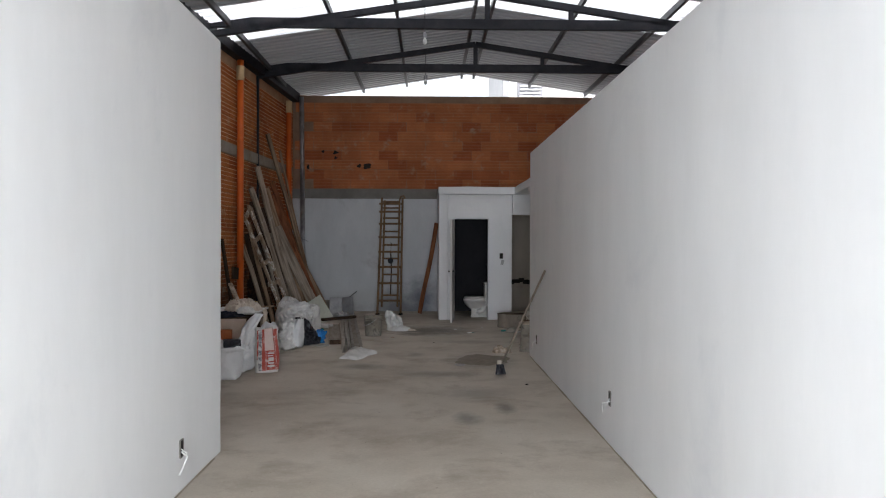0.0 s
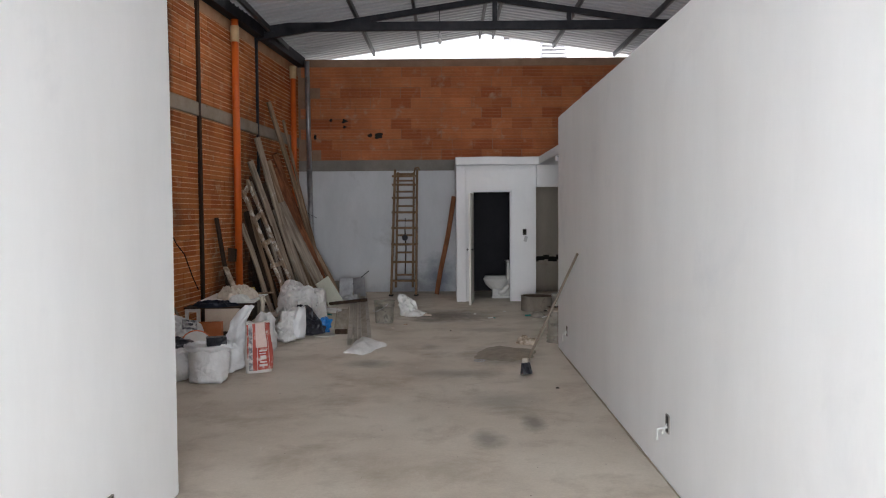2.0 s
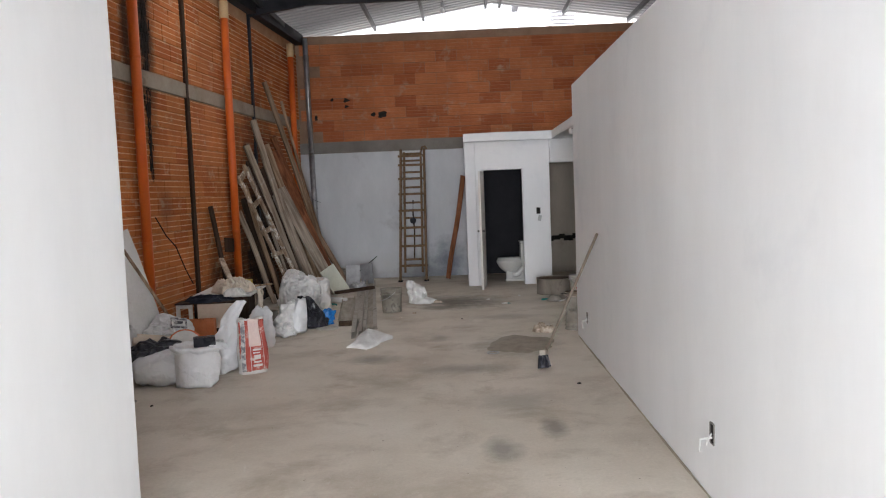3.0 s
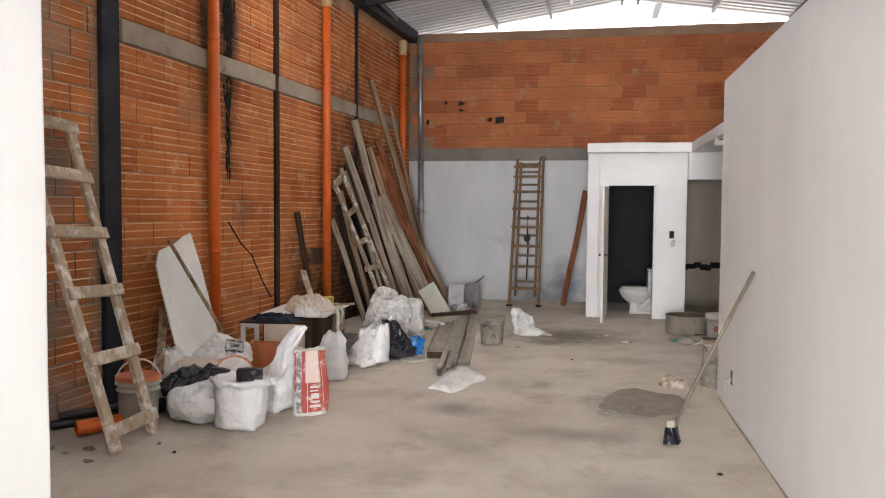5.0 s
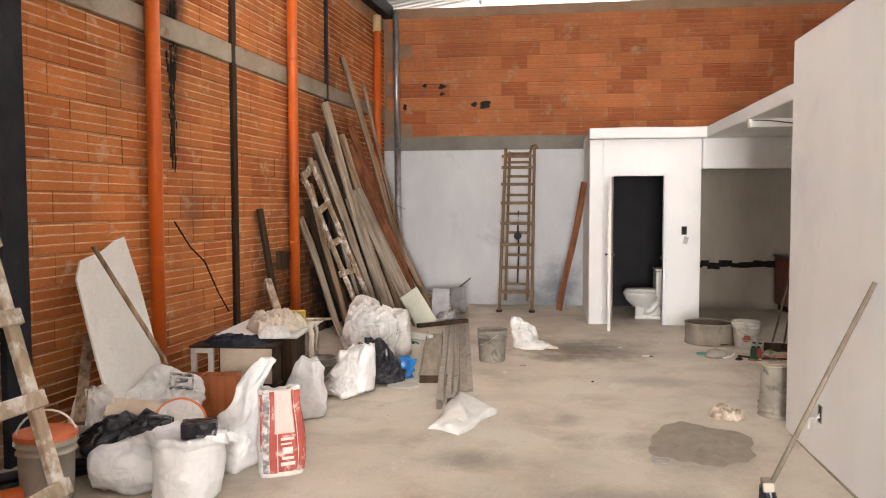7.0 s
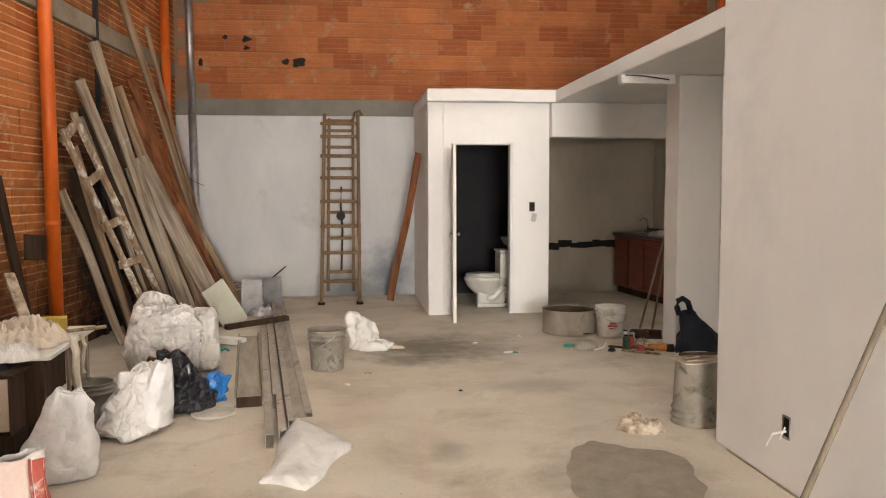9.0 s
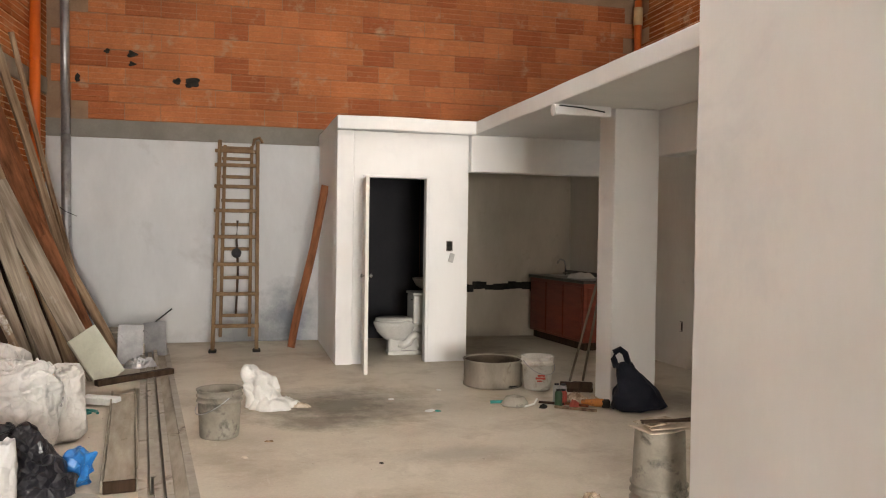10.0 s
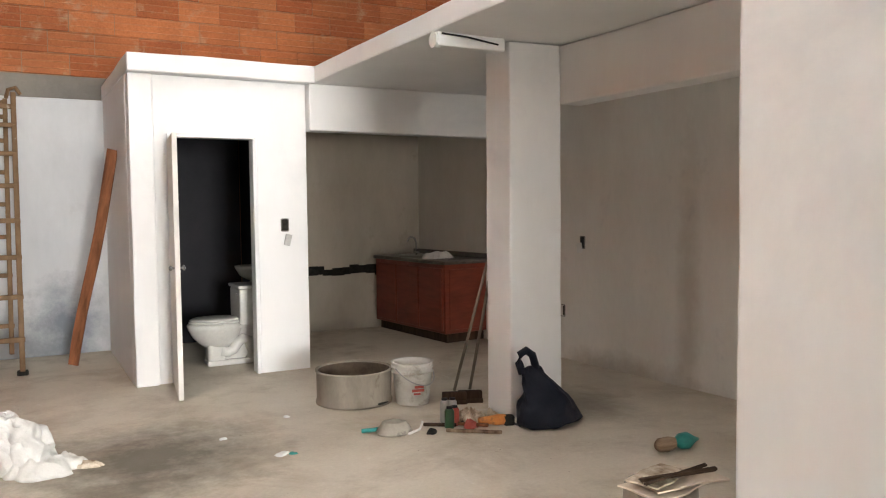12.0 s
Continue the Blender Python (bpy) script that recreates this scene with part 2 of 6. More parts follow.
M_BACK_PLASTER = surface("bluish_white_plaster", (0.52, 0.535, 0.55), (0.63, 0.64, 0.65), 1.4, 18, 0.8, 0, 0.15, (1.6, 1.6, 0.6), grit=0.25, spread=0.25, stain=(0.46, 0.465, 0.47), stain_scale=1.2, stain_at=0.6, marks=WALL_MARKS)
M_PLASTER_DIRTY = surface("stained_white_plaster", (0.7, 0.67, 0.62), (0.8, 0.77, 0.725), 1.4, 18, 0.8, 0, 0.12, (1.6, 1.6, 0.6), grit=0.25, spread=0.25, stain=(0.6, 0.585, 0.56), stain_scale=1.3, stain_at=0.62, marks=WALL_MARKS)
M_KITCHEN = surface("unpainted_beige_plaster", (0.4, 0.35, 0.285), (0.52, 0.465, 0.39), 1.4, 18, 0.85, 0, 0.15, (1.6, 1.6, 0.6), grit=0.3, stain=(0.32, 0.28, 0.22), stain_scale=1.6, stain_at=0.6, marks=WALL_MARKS)
M_GREY_PLASTER = surface("raw_grey_render", (0.17, 0.155, 0.135), (0.27, 0.255, 0.23), 2.0, 30, 0.85, 0, 0.3)
M_BATH_SHADE = surface("bathroom_wall_shade", (0.01, 0.01, 0.014), (0.022, 0.021, 0.024), 2.0, 30, 0.6, 0, 0.2)
# grey-green cement smears, darkened for the shade behind the white partition
SHADED_SMEAR_GREY = (0.17, 0.165, 0.135)
# first two are near-black patches on the blocks behind desk and timber
BLOCK_MARKS = (((-3.4, 13.3, 0.1), (1.2, 1.1, 1.3), (0.03, 0.022, 0.018), 0.9), ((-3.3, 15.05, 0.7), (1.6, 2.05, 3.8), (0.02, 0.016, 0.014), 0.97), ((-3.55, 11.3, 3.7), (0.6, 0.34, 2.2), (0.018, 0.016, 0.014), 1.0), ((-3.58, 10.85, 3.6), (0.6, 0.2, 1.5), (0.03, 0.025, 0.02), 0.85), ((-3.78, 8.1, 1.5), (0.5, 0.3, 0.9), SHADED_SMEAR_GREY, 0.9), ((-3.75, 8.6, 0.8), (0.5, 0.55, 0.4), SHADED_SMEAR_GREY, 0.85), ((-3.75, 8.8, 1.9), (0.5, 0.3, 0.45), SHADED_SMEAR_GREY, 0.8), ((-3.75, 8.35, 2.95), (0.5, 0.8, 0.5), (0.33, 0.29, 0.24), 0.9), ((-3.78, 8.3, 0.1), (0.5, 1.2, 0.5), (0.3, 0.29, 0.25), 0.85), ((-3.7, 9.3, 1.8), (0.5, 0.2, 3.2), SHADED_SMEAR_GREY, 0.85), ((-3.77, 7.75, 2.1), (0.5, 0.4, 0.9), SHADED_SMEAR_GREY, 0.85), ((-3.6, 11.6, 1.6), (0.3, 0.3, 0.35), (0.12, 0.06, 0.04), 0.5), ((-3.6, 10.7, 2.6), (0.3, 0.5, 0.3), (0.3, 0.17, 0.1), 0.5))
M_MORTAR_BACK = surface("warm_mortar", (0.24, 0.15, 0.095), (0.36, 0.24, 0.16), 3.0, 40, 0.9, 0, 0.5)
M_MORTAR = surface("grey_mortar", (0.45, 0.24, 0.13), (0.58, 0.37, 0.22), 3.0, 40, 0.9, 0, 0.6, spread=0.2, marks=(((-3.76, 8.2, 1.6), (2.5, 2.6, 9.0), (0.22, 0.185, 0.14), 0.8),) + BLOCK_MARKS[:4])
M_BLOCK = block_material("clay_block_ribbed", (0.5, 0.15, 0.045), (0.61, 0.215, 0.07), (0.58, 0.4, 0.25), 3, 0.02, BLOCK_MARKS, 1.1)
M_BLOCK_BACK = block_material("clay_block_plain", (0.39, 0.12, 0.048), (0.52, 0.19, 0.08), (0.4, 0.25, 0.16), 3, 2.77, (), 0.3)
M_STEEL = surface("dark_painted_steel", (0.018, 0.018, 0.022), (0.04, 0.04, 0.045), 5, 60, 0.55, 0.2, 0.15)
M_BLACKCOL = surface("black_bitumen_column", (0.012, 0.013, 0.018), (0.04, 0.042, 0.05), 4, 40, 0.6, 0, 0.4, stain=(0.16, 0.14, 0.12), stain_scale=5, stain_at=0.68)
M_PURLIN = surface("galvanised_purlin", (0.05, 0.05, 0.055), (0.1, 0.1, 0.1), 6, 60, 0.5, 0.4, 0.1)
M_ROOF = sheet_material("roof_sheet_white", (0.34, 0.345, 0.35), 0.03)
M_SKYLIGHT = sheet_material("translucent_roof_sheet", (0.93, 0.94, 0.95), 0.3)
M_BAND = surface("concrete_tie_band", (0.3, 0.25, 0.19), (0.45, 0.39, 0.31), 3, 30, 0.9, 0, 0.5, stain=(0.2, 0.13, 0.08), stain_scale=4, stain_at=0.6)
M_ORANGE = surface("orange_pvc", (0.62, 0.11, 0.013), (0.74, 0.155, 0.02), 3, 50, 0.4, 0, 0.06, stain=(0.5, 0.25, 0.12), stain_scale=4, stain_at=0.68)
M_CREAM = surface("cream_pvc", (0.6, 0.42, 0.22), (0.75, 0.55, 0.3), 6, 50, 0.5, 0, 0.1)
M_GALV = surface("galvanised_steel", (0.3, 0.3, 0.31), (0.55, 0.55, 0.56), 7, 50, 0.38, 0.75, 0.15, stain=(0.12, 0.115, 0.11), stain_scale=6, stain_at=0.62)
M_BROOM = surface("grimy_broom_wood", (0.16, 0.13, 0.1), (0.25, 0.21, 0.165), 4, 40, 0.7, 0, 0.2, (4, 4, 1))
M_WOOD_OLD = surface("weathered_wood", (0.13, 0.075, 0.042), (0.48, 0.35, 0.24), 2, 40, 0.8, 0, 0.4, (9, 9, 0.5), spread=0.17, vary=0.25, stain=(0.5, 0.47, 0.42), stain_scale=5, stain_at=0.63)
M_WOOD_RED = surface("reddish_wood", (0.1, 0.035, 0.015), (0.33, 0.13, 0.06), 3, 40, 0.65, 0, 0.3, (6, 6, 0.8), spread=0.18, vary=0.15)
M_WOOD_DARK = surface("dark_wood", (0.025, 0.015, 0.01), (0.085, 0.052, 0.033), 3, 40, 0.8, 0, 0.4, (6, 6, 0.8), vary=0.2)
M_WOOD_CEMENT = surface("cement_coated_wood", (0.27, 0.23, 0.18), (0.46, 0.41, 0.34), 3, 40, 0.85, 0, 0.4, (6, 0.8, 6), stain=(0.16, 0.12, 0.09), stain_scale=5, stain_at=0.6)
M_WOOD_GREY = surface("cement_greyed_wood", (0.19, 0.14, 0.1), (0.56, 0.47, 0.38), 2, 40, 0.85, 0, 0.4, (9, 9, 0.5), spread=0.17, vary=0.2, stain=(0.55, 0.53, 0.5), stain_scale=4, stain_at=0.6)
M_LADDER_PAINTED = surface("paint_spattered_wood", (0.37, 0.28, 0.195), (0.56, 0.46, 0.35), 4, 45, 0.75, 0, 0.4, (4, 4, 1), stain=(0.72, 0.7, 0.66), stain_scale=7, stain_at=0.5, vary=0.1)
M_LADDER_WHITE = surface("white_spattered_wood", (0.2, 0.12, 0.07), (0.46, 0.36, 0.27), 5, 45, 0.75, 0, 0.4, (4, 4, 1), stain=(0.76, 0.74, 0.7), stain_scale=7, stain_at=0.52, vary=0.1)
M_LADDER = surface("worn_ladder_wood", (0.13, 0.08, 0.045), (0.27, 0.175, 0.1), 4, 45, 0.75, 0, 0.3, (4, 4, 1), stain=(0.6, 0.57, 0.52), stain_scale=8, stain_at=0.66, vary=0.12)


# ---- building helpers ----
def part(name, bm, material, parent=None, label="", smooth=False, m=None):
    me = bpy.data.meshes.new(name)
    bmesh.ops.recalc_face_normals(bm, faces=bm.faces)
    bm.to_mesh(me)
    bm.free()
    me.materials.append(material)
    if smooth:
        me.shade_smooth()
    ob = new(name, me)
    if parent:
        ob.parent = parent
    if m is not None:
        ob.matrix_basis = m
    if label:
        ob["label"] = label
    return ob


def thing(name, label, category, m=None, group="", kind=""):
    ob = new(name)
    ob.empty_display_size = 0.1
    if m is not None:
        ob.matrix_basis = m
    return tagged(ob, label, category, group, kind)


def box(lo, hi, bevel=0.0, seg=1, bm=None):
    bm = bm or bmesh.new()
    c = [(a + b) / 2 for a, b in zip(lo, hi)]
    r = bmesh.ops.create_cube(bm, size=1.0, matrix=Matrix.Translation(c) @ Matrix.Diagonal((*[abs(b - a) for a, b in zip(lo, hi)], 1)))
    if bevel:
        es = {e for v in r["verts"] for e in v.link_edges}
        bmesh.ops.bevel(bm, geom=list(es), offset=bevel, segments=seg, affect="EDGES", profile=0.6)
    return bm


def beam(a, b, w, h, bevel=0.004, up=(0, 0, 1), bm=None, wob=0.0):
    """A squared bar from a to b, w wide and h deep."""
    bm = bm or bmesh.new()
    a, b = Vector(a), Vector(b)
    d = (b - a).normalized()
    s = d.cross(Vector(up))
    s = s.normalized() if s.length > 1e-4 else d.cross(Vector((0, 1, 0))).normalized()
    u = s.cross(d).normalized()
    m = Matrix((s, d, u)).transposed().to_4x4()
    m.translation = (a + b) / 2
    n0 = len(bm.verts)
    r = bmesh.ops.create_cube(bm, size=1.0, matrix=m @ Matrix.Diagonal((w, (b - a).length, h, 1)))
    if bevel:
        es = {e for v in r["verts"] for e in v.link_edges}
        bmesh.ops.bevel(bm, geom=list(es), offset=bevel, segments=1, affect="EDGES")
    if wob:
        bm.verts.ensure_lookup_table()
        for v in bm.verts[n0:]:
            v.co += Vector([random.uniform(-wob, wob) for _ in range(3)])
    return bm


def tube(a, b, r, r2=None, seg=16, cap=True, bm=None):
    bm = bm or bmesh.new()
    a, b = Vector(a), Vector(b)
    q = (b - a).to_track_quat("Z", "Y").to_matrix().to_4x4()
    bmesh.ops.create_cone(bm, cap_ends=cap, segments=seg, radius1=r, radius2=r if r2 is None else r2, depth=(b - a).length, matrix=Matrix.Translation((a + b) / 2) @ q)
    return bm


def lathe(profile, seg=28, bm=None, at=(0, 0, 0), sx=1.0, sy=1.0):
    """Turns (radius, height) pairs round z."""
    bm = bm or bmesh.new()
    rings = []
    for r, z in profile:
        rings.append([bm.verts.new((at[0] + sx * r * math.cos(2 * math.pi * i / seg), at[1] + sy * r * math.sin(2 * math.pi * i / seg), at[2] + z)) for i in range(seg)])
    for p, q in zip(rings, rings[1:]):
        for i in range(seg):
            bm.faces.new((p[i], p[(i + 1) % seg], q[(i + 1) % seg], q[i]))
    for ring in (rings[0], rings[-1]):
        if (ring[0].co - ring[seg // 2].co).length > 1e-3:
            bm.faces.new(ring)
    return bm


def curve_tube(points, r, seg=8, bm=None):
    """A bent round bar through points, joined from short stretches."""
    bm = bm or bmesh.new()
    pts = [Vector(p) for p in points]
    rings = []
    for i, p in enumerate(pts):
        d = (pts[min(i + 1, len(pts) - 1)] - pts[max(i - 1, 0)]).normalized()
        q = d.to_track_quat("Z", "Y").to_matrix()
        rings.append([bm.verts.new(p + q @ Vector((r * math.cos(2 * math.pi * k / seg), r * math.sin(2 * math.pi * k / seg), 0))) for k in range(seg)])
    for a, b in zip(rings, rings[1:]):
        for k in range(seg):
            bm.faces.new((a[k], a[(k + 1) % seg], b[(k + 1) % seg], b[k]))
    bm.faces.new(rings[0])
    bm.faces.new(rings[-1])
    return bm


def plaster_box(lo, hi, amp=0.005, step=0.3, bm=None):
    """A hand-plastered mass: softened edges and a slightly wavy surface."""
    own = bmesh.new()
    box(lo, hi, 0.014, 2, bm=own)
    for ax in range(3):
        no = [0, 0, 0]
        no[ax] = 1
        k = int((hi[ax] - lo[ax]) / step)
        for i in range(1, k + 1):
            co = [0, 0, 0]
            co[ax] = lo[ax] + (hi[ax] - lo[ax]) * i / (k + 1)
            bmesh.ops.bisect_plane(own, geom=own.verts[:] + own.edges[:] + own.faces[:], plane_co=co, plane_no=no)
    for v in own.verts:
        p = v.co * 2.1
        v.co += Vector((noise.noise(p), noise.noise(p + Vector((9, 0, 0))), noise.noise(p + Vector((0, 9, 0))) if v.co.z > 0.02 else 0)) * amp
    if bm is None:
        return own
    me = bpy.data.meshes.new("joined")
    own.to_mesh(me)
    own.free()
    bm.from_mesh(me)
    bpy.data.meshes.remove(me)
    return bm


def structure(name, bm, material, label, category):
    return tagged(part(name, bm, material), label, category, kind="structure")


# ---- plan ----
LX0, LY0, SKEW = -3.77, 8.3, 0.071
BACK_Y, RIGHT_X, FRONT_Y = 17.735, 4.8, -2.7
WALL_TOP, RIDGE_X, RIDGE_Z, PITCH = 4.86, 0.85, 5.5, 0.153


def lx(y):
    """The face of the long block wall at depth y."""
    return LX0 + SKEW * (y - LY0)


def roof_z(x):
    return RIDGE_Z - PITCH * abs(x - RIDGE_X)


# ---- large structure ----
structure("floor", box((-5.2, FRONT_Y - 0.3, -0.15), (5.2, BACK_Y + 0.3, 0)), M_FLOOR, "dusty grey concrete floor with stains and cement dust", "floor")
structure("ground", box((-300, -300, -0.4), (300, 300, -0.2)), surface("outdoor_ground", (0.16, 0.155, 0.15), (0.24, 0.235, 0.22), 0.4, 8, 0.9), "grey paved ground outside the shed", "ground")

white_wall_left = structure("wall_white_west", plaster_box((-1.715, FRONT_Y, 0), (-1.565, 5.88, 3.03)), M_WHITE, "white painted partition wall with freshly plastered surface", "wall")
white_wall_right = structure("wall_white_east", plaster_box((1.365, FRONT_Y, 0), (1.515, 10.845, 2.8)), M_WHITE, "long white painted partition wall with open top", "wall")

# the back wall: white plaster below, a band of raw render, clay blocks above
back = structure("wall_back", box((-3.6, BACK_Y + 0.012, 0), (RIGHT_X + 0.2, BACK_Y + 0.16, WALL_TOP)), M_MORTAR_BACK, "back wall of orange clay blocks over a white plastered base", "wall")
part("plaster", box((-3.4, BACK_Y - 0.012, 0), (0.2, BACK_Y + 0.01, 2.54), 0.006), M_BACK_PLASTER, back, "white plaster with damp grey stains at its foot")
part("render_band", box((-3.4, BACK_Y - 0.004, 2.543), (1.8, BACK_Y + 0.01, 2.76)), M_GREY_PLASTER, back, "rough grey cement band")
part("kitchen_plaster", box((1.64, BACK_Y - 0.012, 0), (4.2, BACK_Y + 0.01, 2.5)), M_KITCHEN, back, "dull unpainted plaster")

bm = bmesh.new()
ya, yb = FRONT_Y - 0.2, BACK_Y + 0.2
vs = [bm.verts.new(p) for p in ((lx(ya) - 0.012, ya, 0), (lx(yb) - 0.012, yb, 0), (lx(yb) - 0.16, yb, 0), (lx(ya) - 0.16, ya, 0))]
f = bm.faces.new(vs)
for v in bmesh.ops.extrude_face_region(bm, geom=[f])["geom"]:
    if isinstance(v, bmesh.types.BMVert):
        v.co.z = 4.74
west = structure("wall_west", bm, M_MORTAR, "tall side wall of ribbed orange clay blocks", "wall")
east = structure("wall_east", box((RIGHT_X, FRONT_Y - 0.2, 0), (RIGHT_X + 0.16, BACK_Y + 0.012, 4.84)), M_MORTAR, "tall side wall of clay blocks above the slab", "wall")
bm = box((-4.6, FRONT_Y - 0.2, 0), (-1.6, FRONT_Y, 4.9))
box((1.45, FRONT_Y - 0.2, 0), (1.75, FRONT_Y, 4.9), bm=bm)
box((4.45, FRONT_Y - 0.2, 0), (5.0, FRONT_Y, 4.9), bm=bm)
# head of the unseen side opening added for that lamp
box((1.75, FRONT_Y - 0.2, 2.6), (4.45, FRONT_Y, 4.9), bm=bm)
box((-1.6, FRONT_Y - 0.2, 2.9), (1.45, FRONT_Y, 4.9), bm=bm)
structure("wall_front", bm, M_WHITE, "unseen front wall with a wide entrance and an added side opening", "wall")

# flat slab over the small rooms, with its edge beam
bm = plaster_box((1.69, 3.0, 2.53), (RIGHT_X, 15.69, 2.672), 0.009)
plaster_box((0.16, 15.69, 2.528), (RIGHT_X, BACK_Y - 0.013, 2.674), 0.009, bm=bm)
structure("ceiling", bm, M_WHITE, "white painted concrete slab over the small rooms", "ceiling")
bm = plaster_box((1.65, 15.72, 2.115), (3.8, 15.9, 2.525))
structure("beam_kitchen", bm, M_WHITE, "white painted lintel beam over the kitchen", "beam")
structure("beam_side", plaster_box((2.67, 8.01, 2.125), (2.85, 13.48, 2.525)), M_WHITE, "white painted lintel beam over the side opening", "beam")
structure("pillar", plaster_box((2.25, 13.47, 0), (2.675, 13.77, 2.525), 0.007), M_WHITE, "white painted short wall pillar", "pillar")
bm = bmesh.new()
vs = [bm.verts.new(p) for p in ((4.7, FRONT_Y, 0), (3.725, BACK_Y - 0.013, 0), (3.87, BACK_Y - 0.013, 0), (4.8, FRONT_Y, 0))]
f = bm.faces.new(vs)
for v in bmesh.ops.extrude_face_region(bm, geom=[f])["geom"]:
    if isinstance(v, bmesh.types.BMVert):
        v.co.z = 2.53
structure("wall_side_room", bm, M_PLASTER_DIRTY, "dull plastered wall of the side room with a grimy streak", "wall")

# bathroom box
bm = bmesh.new()
vs = [bm.verts.new((x, 15.815, z)) for x, z in ((0.355, 0), (0.46, 0), (0.46, 2.06), (1.2, 2.06), (1.2, 0), (1.648, 0), (1.648, 2.525), (0.355, 2.525))]
f = bm.faces.new(vs)
for v in bmesh.ops.extrude_face_region(bm, geom=[f])["geom"]:
    if isinstance(v, bmesh.types.BMVert):
        v.co.y = 15.93
bmesh.ops.bevel(bm, geom=[e for e in bm.edges if abs(e.verts[0].co.z - e.verts[1].co.z) > 0.3], offset=0.01, segments=2, affect="EDGES")
bath = structure("wall_bathroom", bm, M_WHITE, "white painted bathroom front wall with a door opening", "wall")
part("wall_pier", plaster_box((0.17, 15.77, 0), (0.354, 15.95, 2.525), 0.006), M_WHITE, bath)
structure("wall_bathroom_west", box((0.17, 15.95, 0), (0.28, BACK_Y - 0.013, 2.53)), M_WHITE, "white painted bathroom side wall", "wall")
structure("wall_bathroom_east", box((1.54, 15.93, 0), (1.64, BACK_Y - 0.013, 2.53)), M_PLASTER_DIRTY, "plastered wall between bathroom and kitchen", "wall")
# thin linings whose near-black colour holds the shade of the deep bathroom
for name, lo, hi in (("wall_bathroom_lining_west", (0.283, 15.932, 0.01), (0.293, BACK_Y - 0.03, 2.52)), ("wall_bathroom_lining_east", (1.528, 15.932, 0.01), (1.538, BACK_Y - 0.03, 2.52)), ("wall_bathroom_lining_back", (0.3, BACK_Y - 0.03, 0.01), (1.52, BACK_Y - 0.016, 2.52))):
    structure(name, box(lo, hi), M_BATH_SHADE, "bathroom lining, near-black for the shade of the unlit room", "wall")

# ---- roof ----
def roof_panel(x0, x1, y0, y1, bm, lift=0.0):
    """Trapezoid-ribbed sheet: ribs run down the slope, 0.2 m apart."""
    cols = []
    y = y0
    while y < y1 - 1e-6:
        for dy, dz in ((0.0, 0.0), (0.10, 0.0), (0.125, 0.028), (0.175, 0.028)):
            if y + dy < y1:
                cols.append((y + dy, dz))
        y += 0.2
    cols.append((y1, 0.0))
    a = [bm.verts.new((x0, yy, roof_z(x0) + dz + lift)) for yy, dz in cols]
    b = [bm.verts.new((x1, yy, roof_z(x1) + dz + lift)) for yy, dz in cols]
    for i in range(len(cols) - 1):
        bm.faces.new((a[i], a[i + 1], b[i + 1], b[i]))


# first two strips are unseen, added to bring daylight into the interior
LIGHT_STRIPS = ((0.2, 1.0), (5.8, 6.6), (11.3, 13.1))
bm, sk = bmesh.new(), bmesh.new()
edges = [FRONT_Y - 0.6] + [e for s in LIGHT_STRIPS for e in s] + [18.4]
for i, (y0, y1) in enumerate(zip(edges, edges[1:])):
    for x0, x1 in ((-4.9, RIDGE_X), (RIDGE_X, 5.3)):
        roof_panel(x0, x1, y0, y1, sk if i % 2 else bm)
structure("ceiling_roof_sheets", bm, M_ROOF, "ribbed white roofing sheets seen from below", "roof")
structure("ceiling_skylight_sheets", sk, M_SKYLIGHT, "bright translucent roofing sheets, two strips of them unseen additions", "skylight")

for x in (-4.4, -3.05, -1.55, -0.55, 0.72, 1.0, 2.3, 3.6, 4.7):
    ob = part("purlin", beam((x, FRONT_Y, roof_z(x) - 0.055), (x, 18.3, roof_z(x) - 0.055), 0.05, 0.1, 0.003), M_PURLIN)
    tagged(ob, "slim dark steel purlin under the roof sheets", "purlin", "roof purlins")
TRUSS_Y = (15.0, 12.0, 9.0, 6.0, 3.0, 0.0)
truss = None
for y in TRUSS_Y:
    if truss is None:
        truss = thing("roof_truss", "dark painted steel roof truss spanning the shed", "roof truss", pose(0, y, 0), "roof trusses")
        part("tie_beam", beam((-4.0, 0, 4.88), (4.76, 0, 4.88), 0.08, 0.15), M_STEEL, truss)
        part("top_chord", beam((-4.0, 0, roof_z(-4.0) - 0.16), (RIDGE_X, 0, RIDGE_Z - 0.16), 0.08, 0.1), M_STEEL, truss)
        part("top_chord", beam((RIDGE_X, 0, RIDGE_Z - 0.16), (4.76, 0, roof_z(4.76) - 0.16), 0.08, 0.1), M_STEEL, truss)
        part("king_post", beam((RIDGE_X, 0, 4.93), (RIDGE_X, 0, RIDGE_Z - 0.2), 0.08, 0.08, up=(0, 1, 0)), M_STEEL, truss)
        part("post", beam((2.13, 0, 4.93), (2.13, 0, roof_z(2.13) - 0.2), 0.07, 0.07, up=(0, 1, 0)), M_STEEL, truss)
    else:
        copy_thing(truss, pose(0, y, 0))
ob = part("eaves_beam", beam((lx(FRONT_Y) + 0.08, FRONT_Y, 4.8), (lx(BACK_Y) + 0.08, BACK_Y, 4.8), 0.16, 0.2), M_STEEL)
tagged(ob, "dark steel eaves beam along the block wall", "beam", kind="structure")

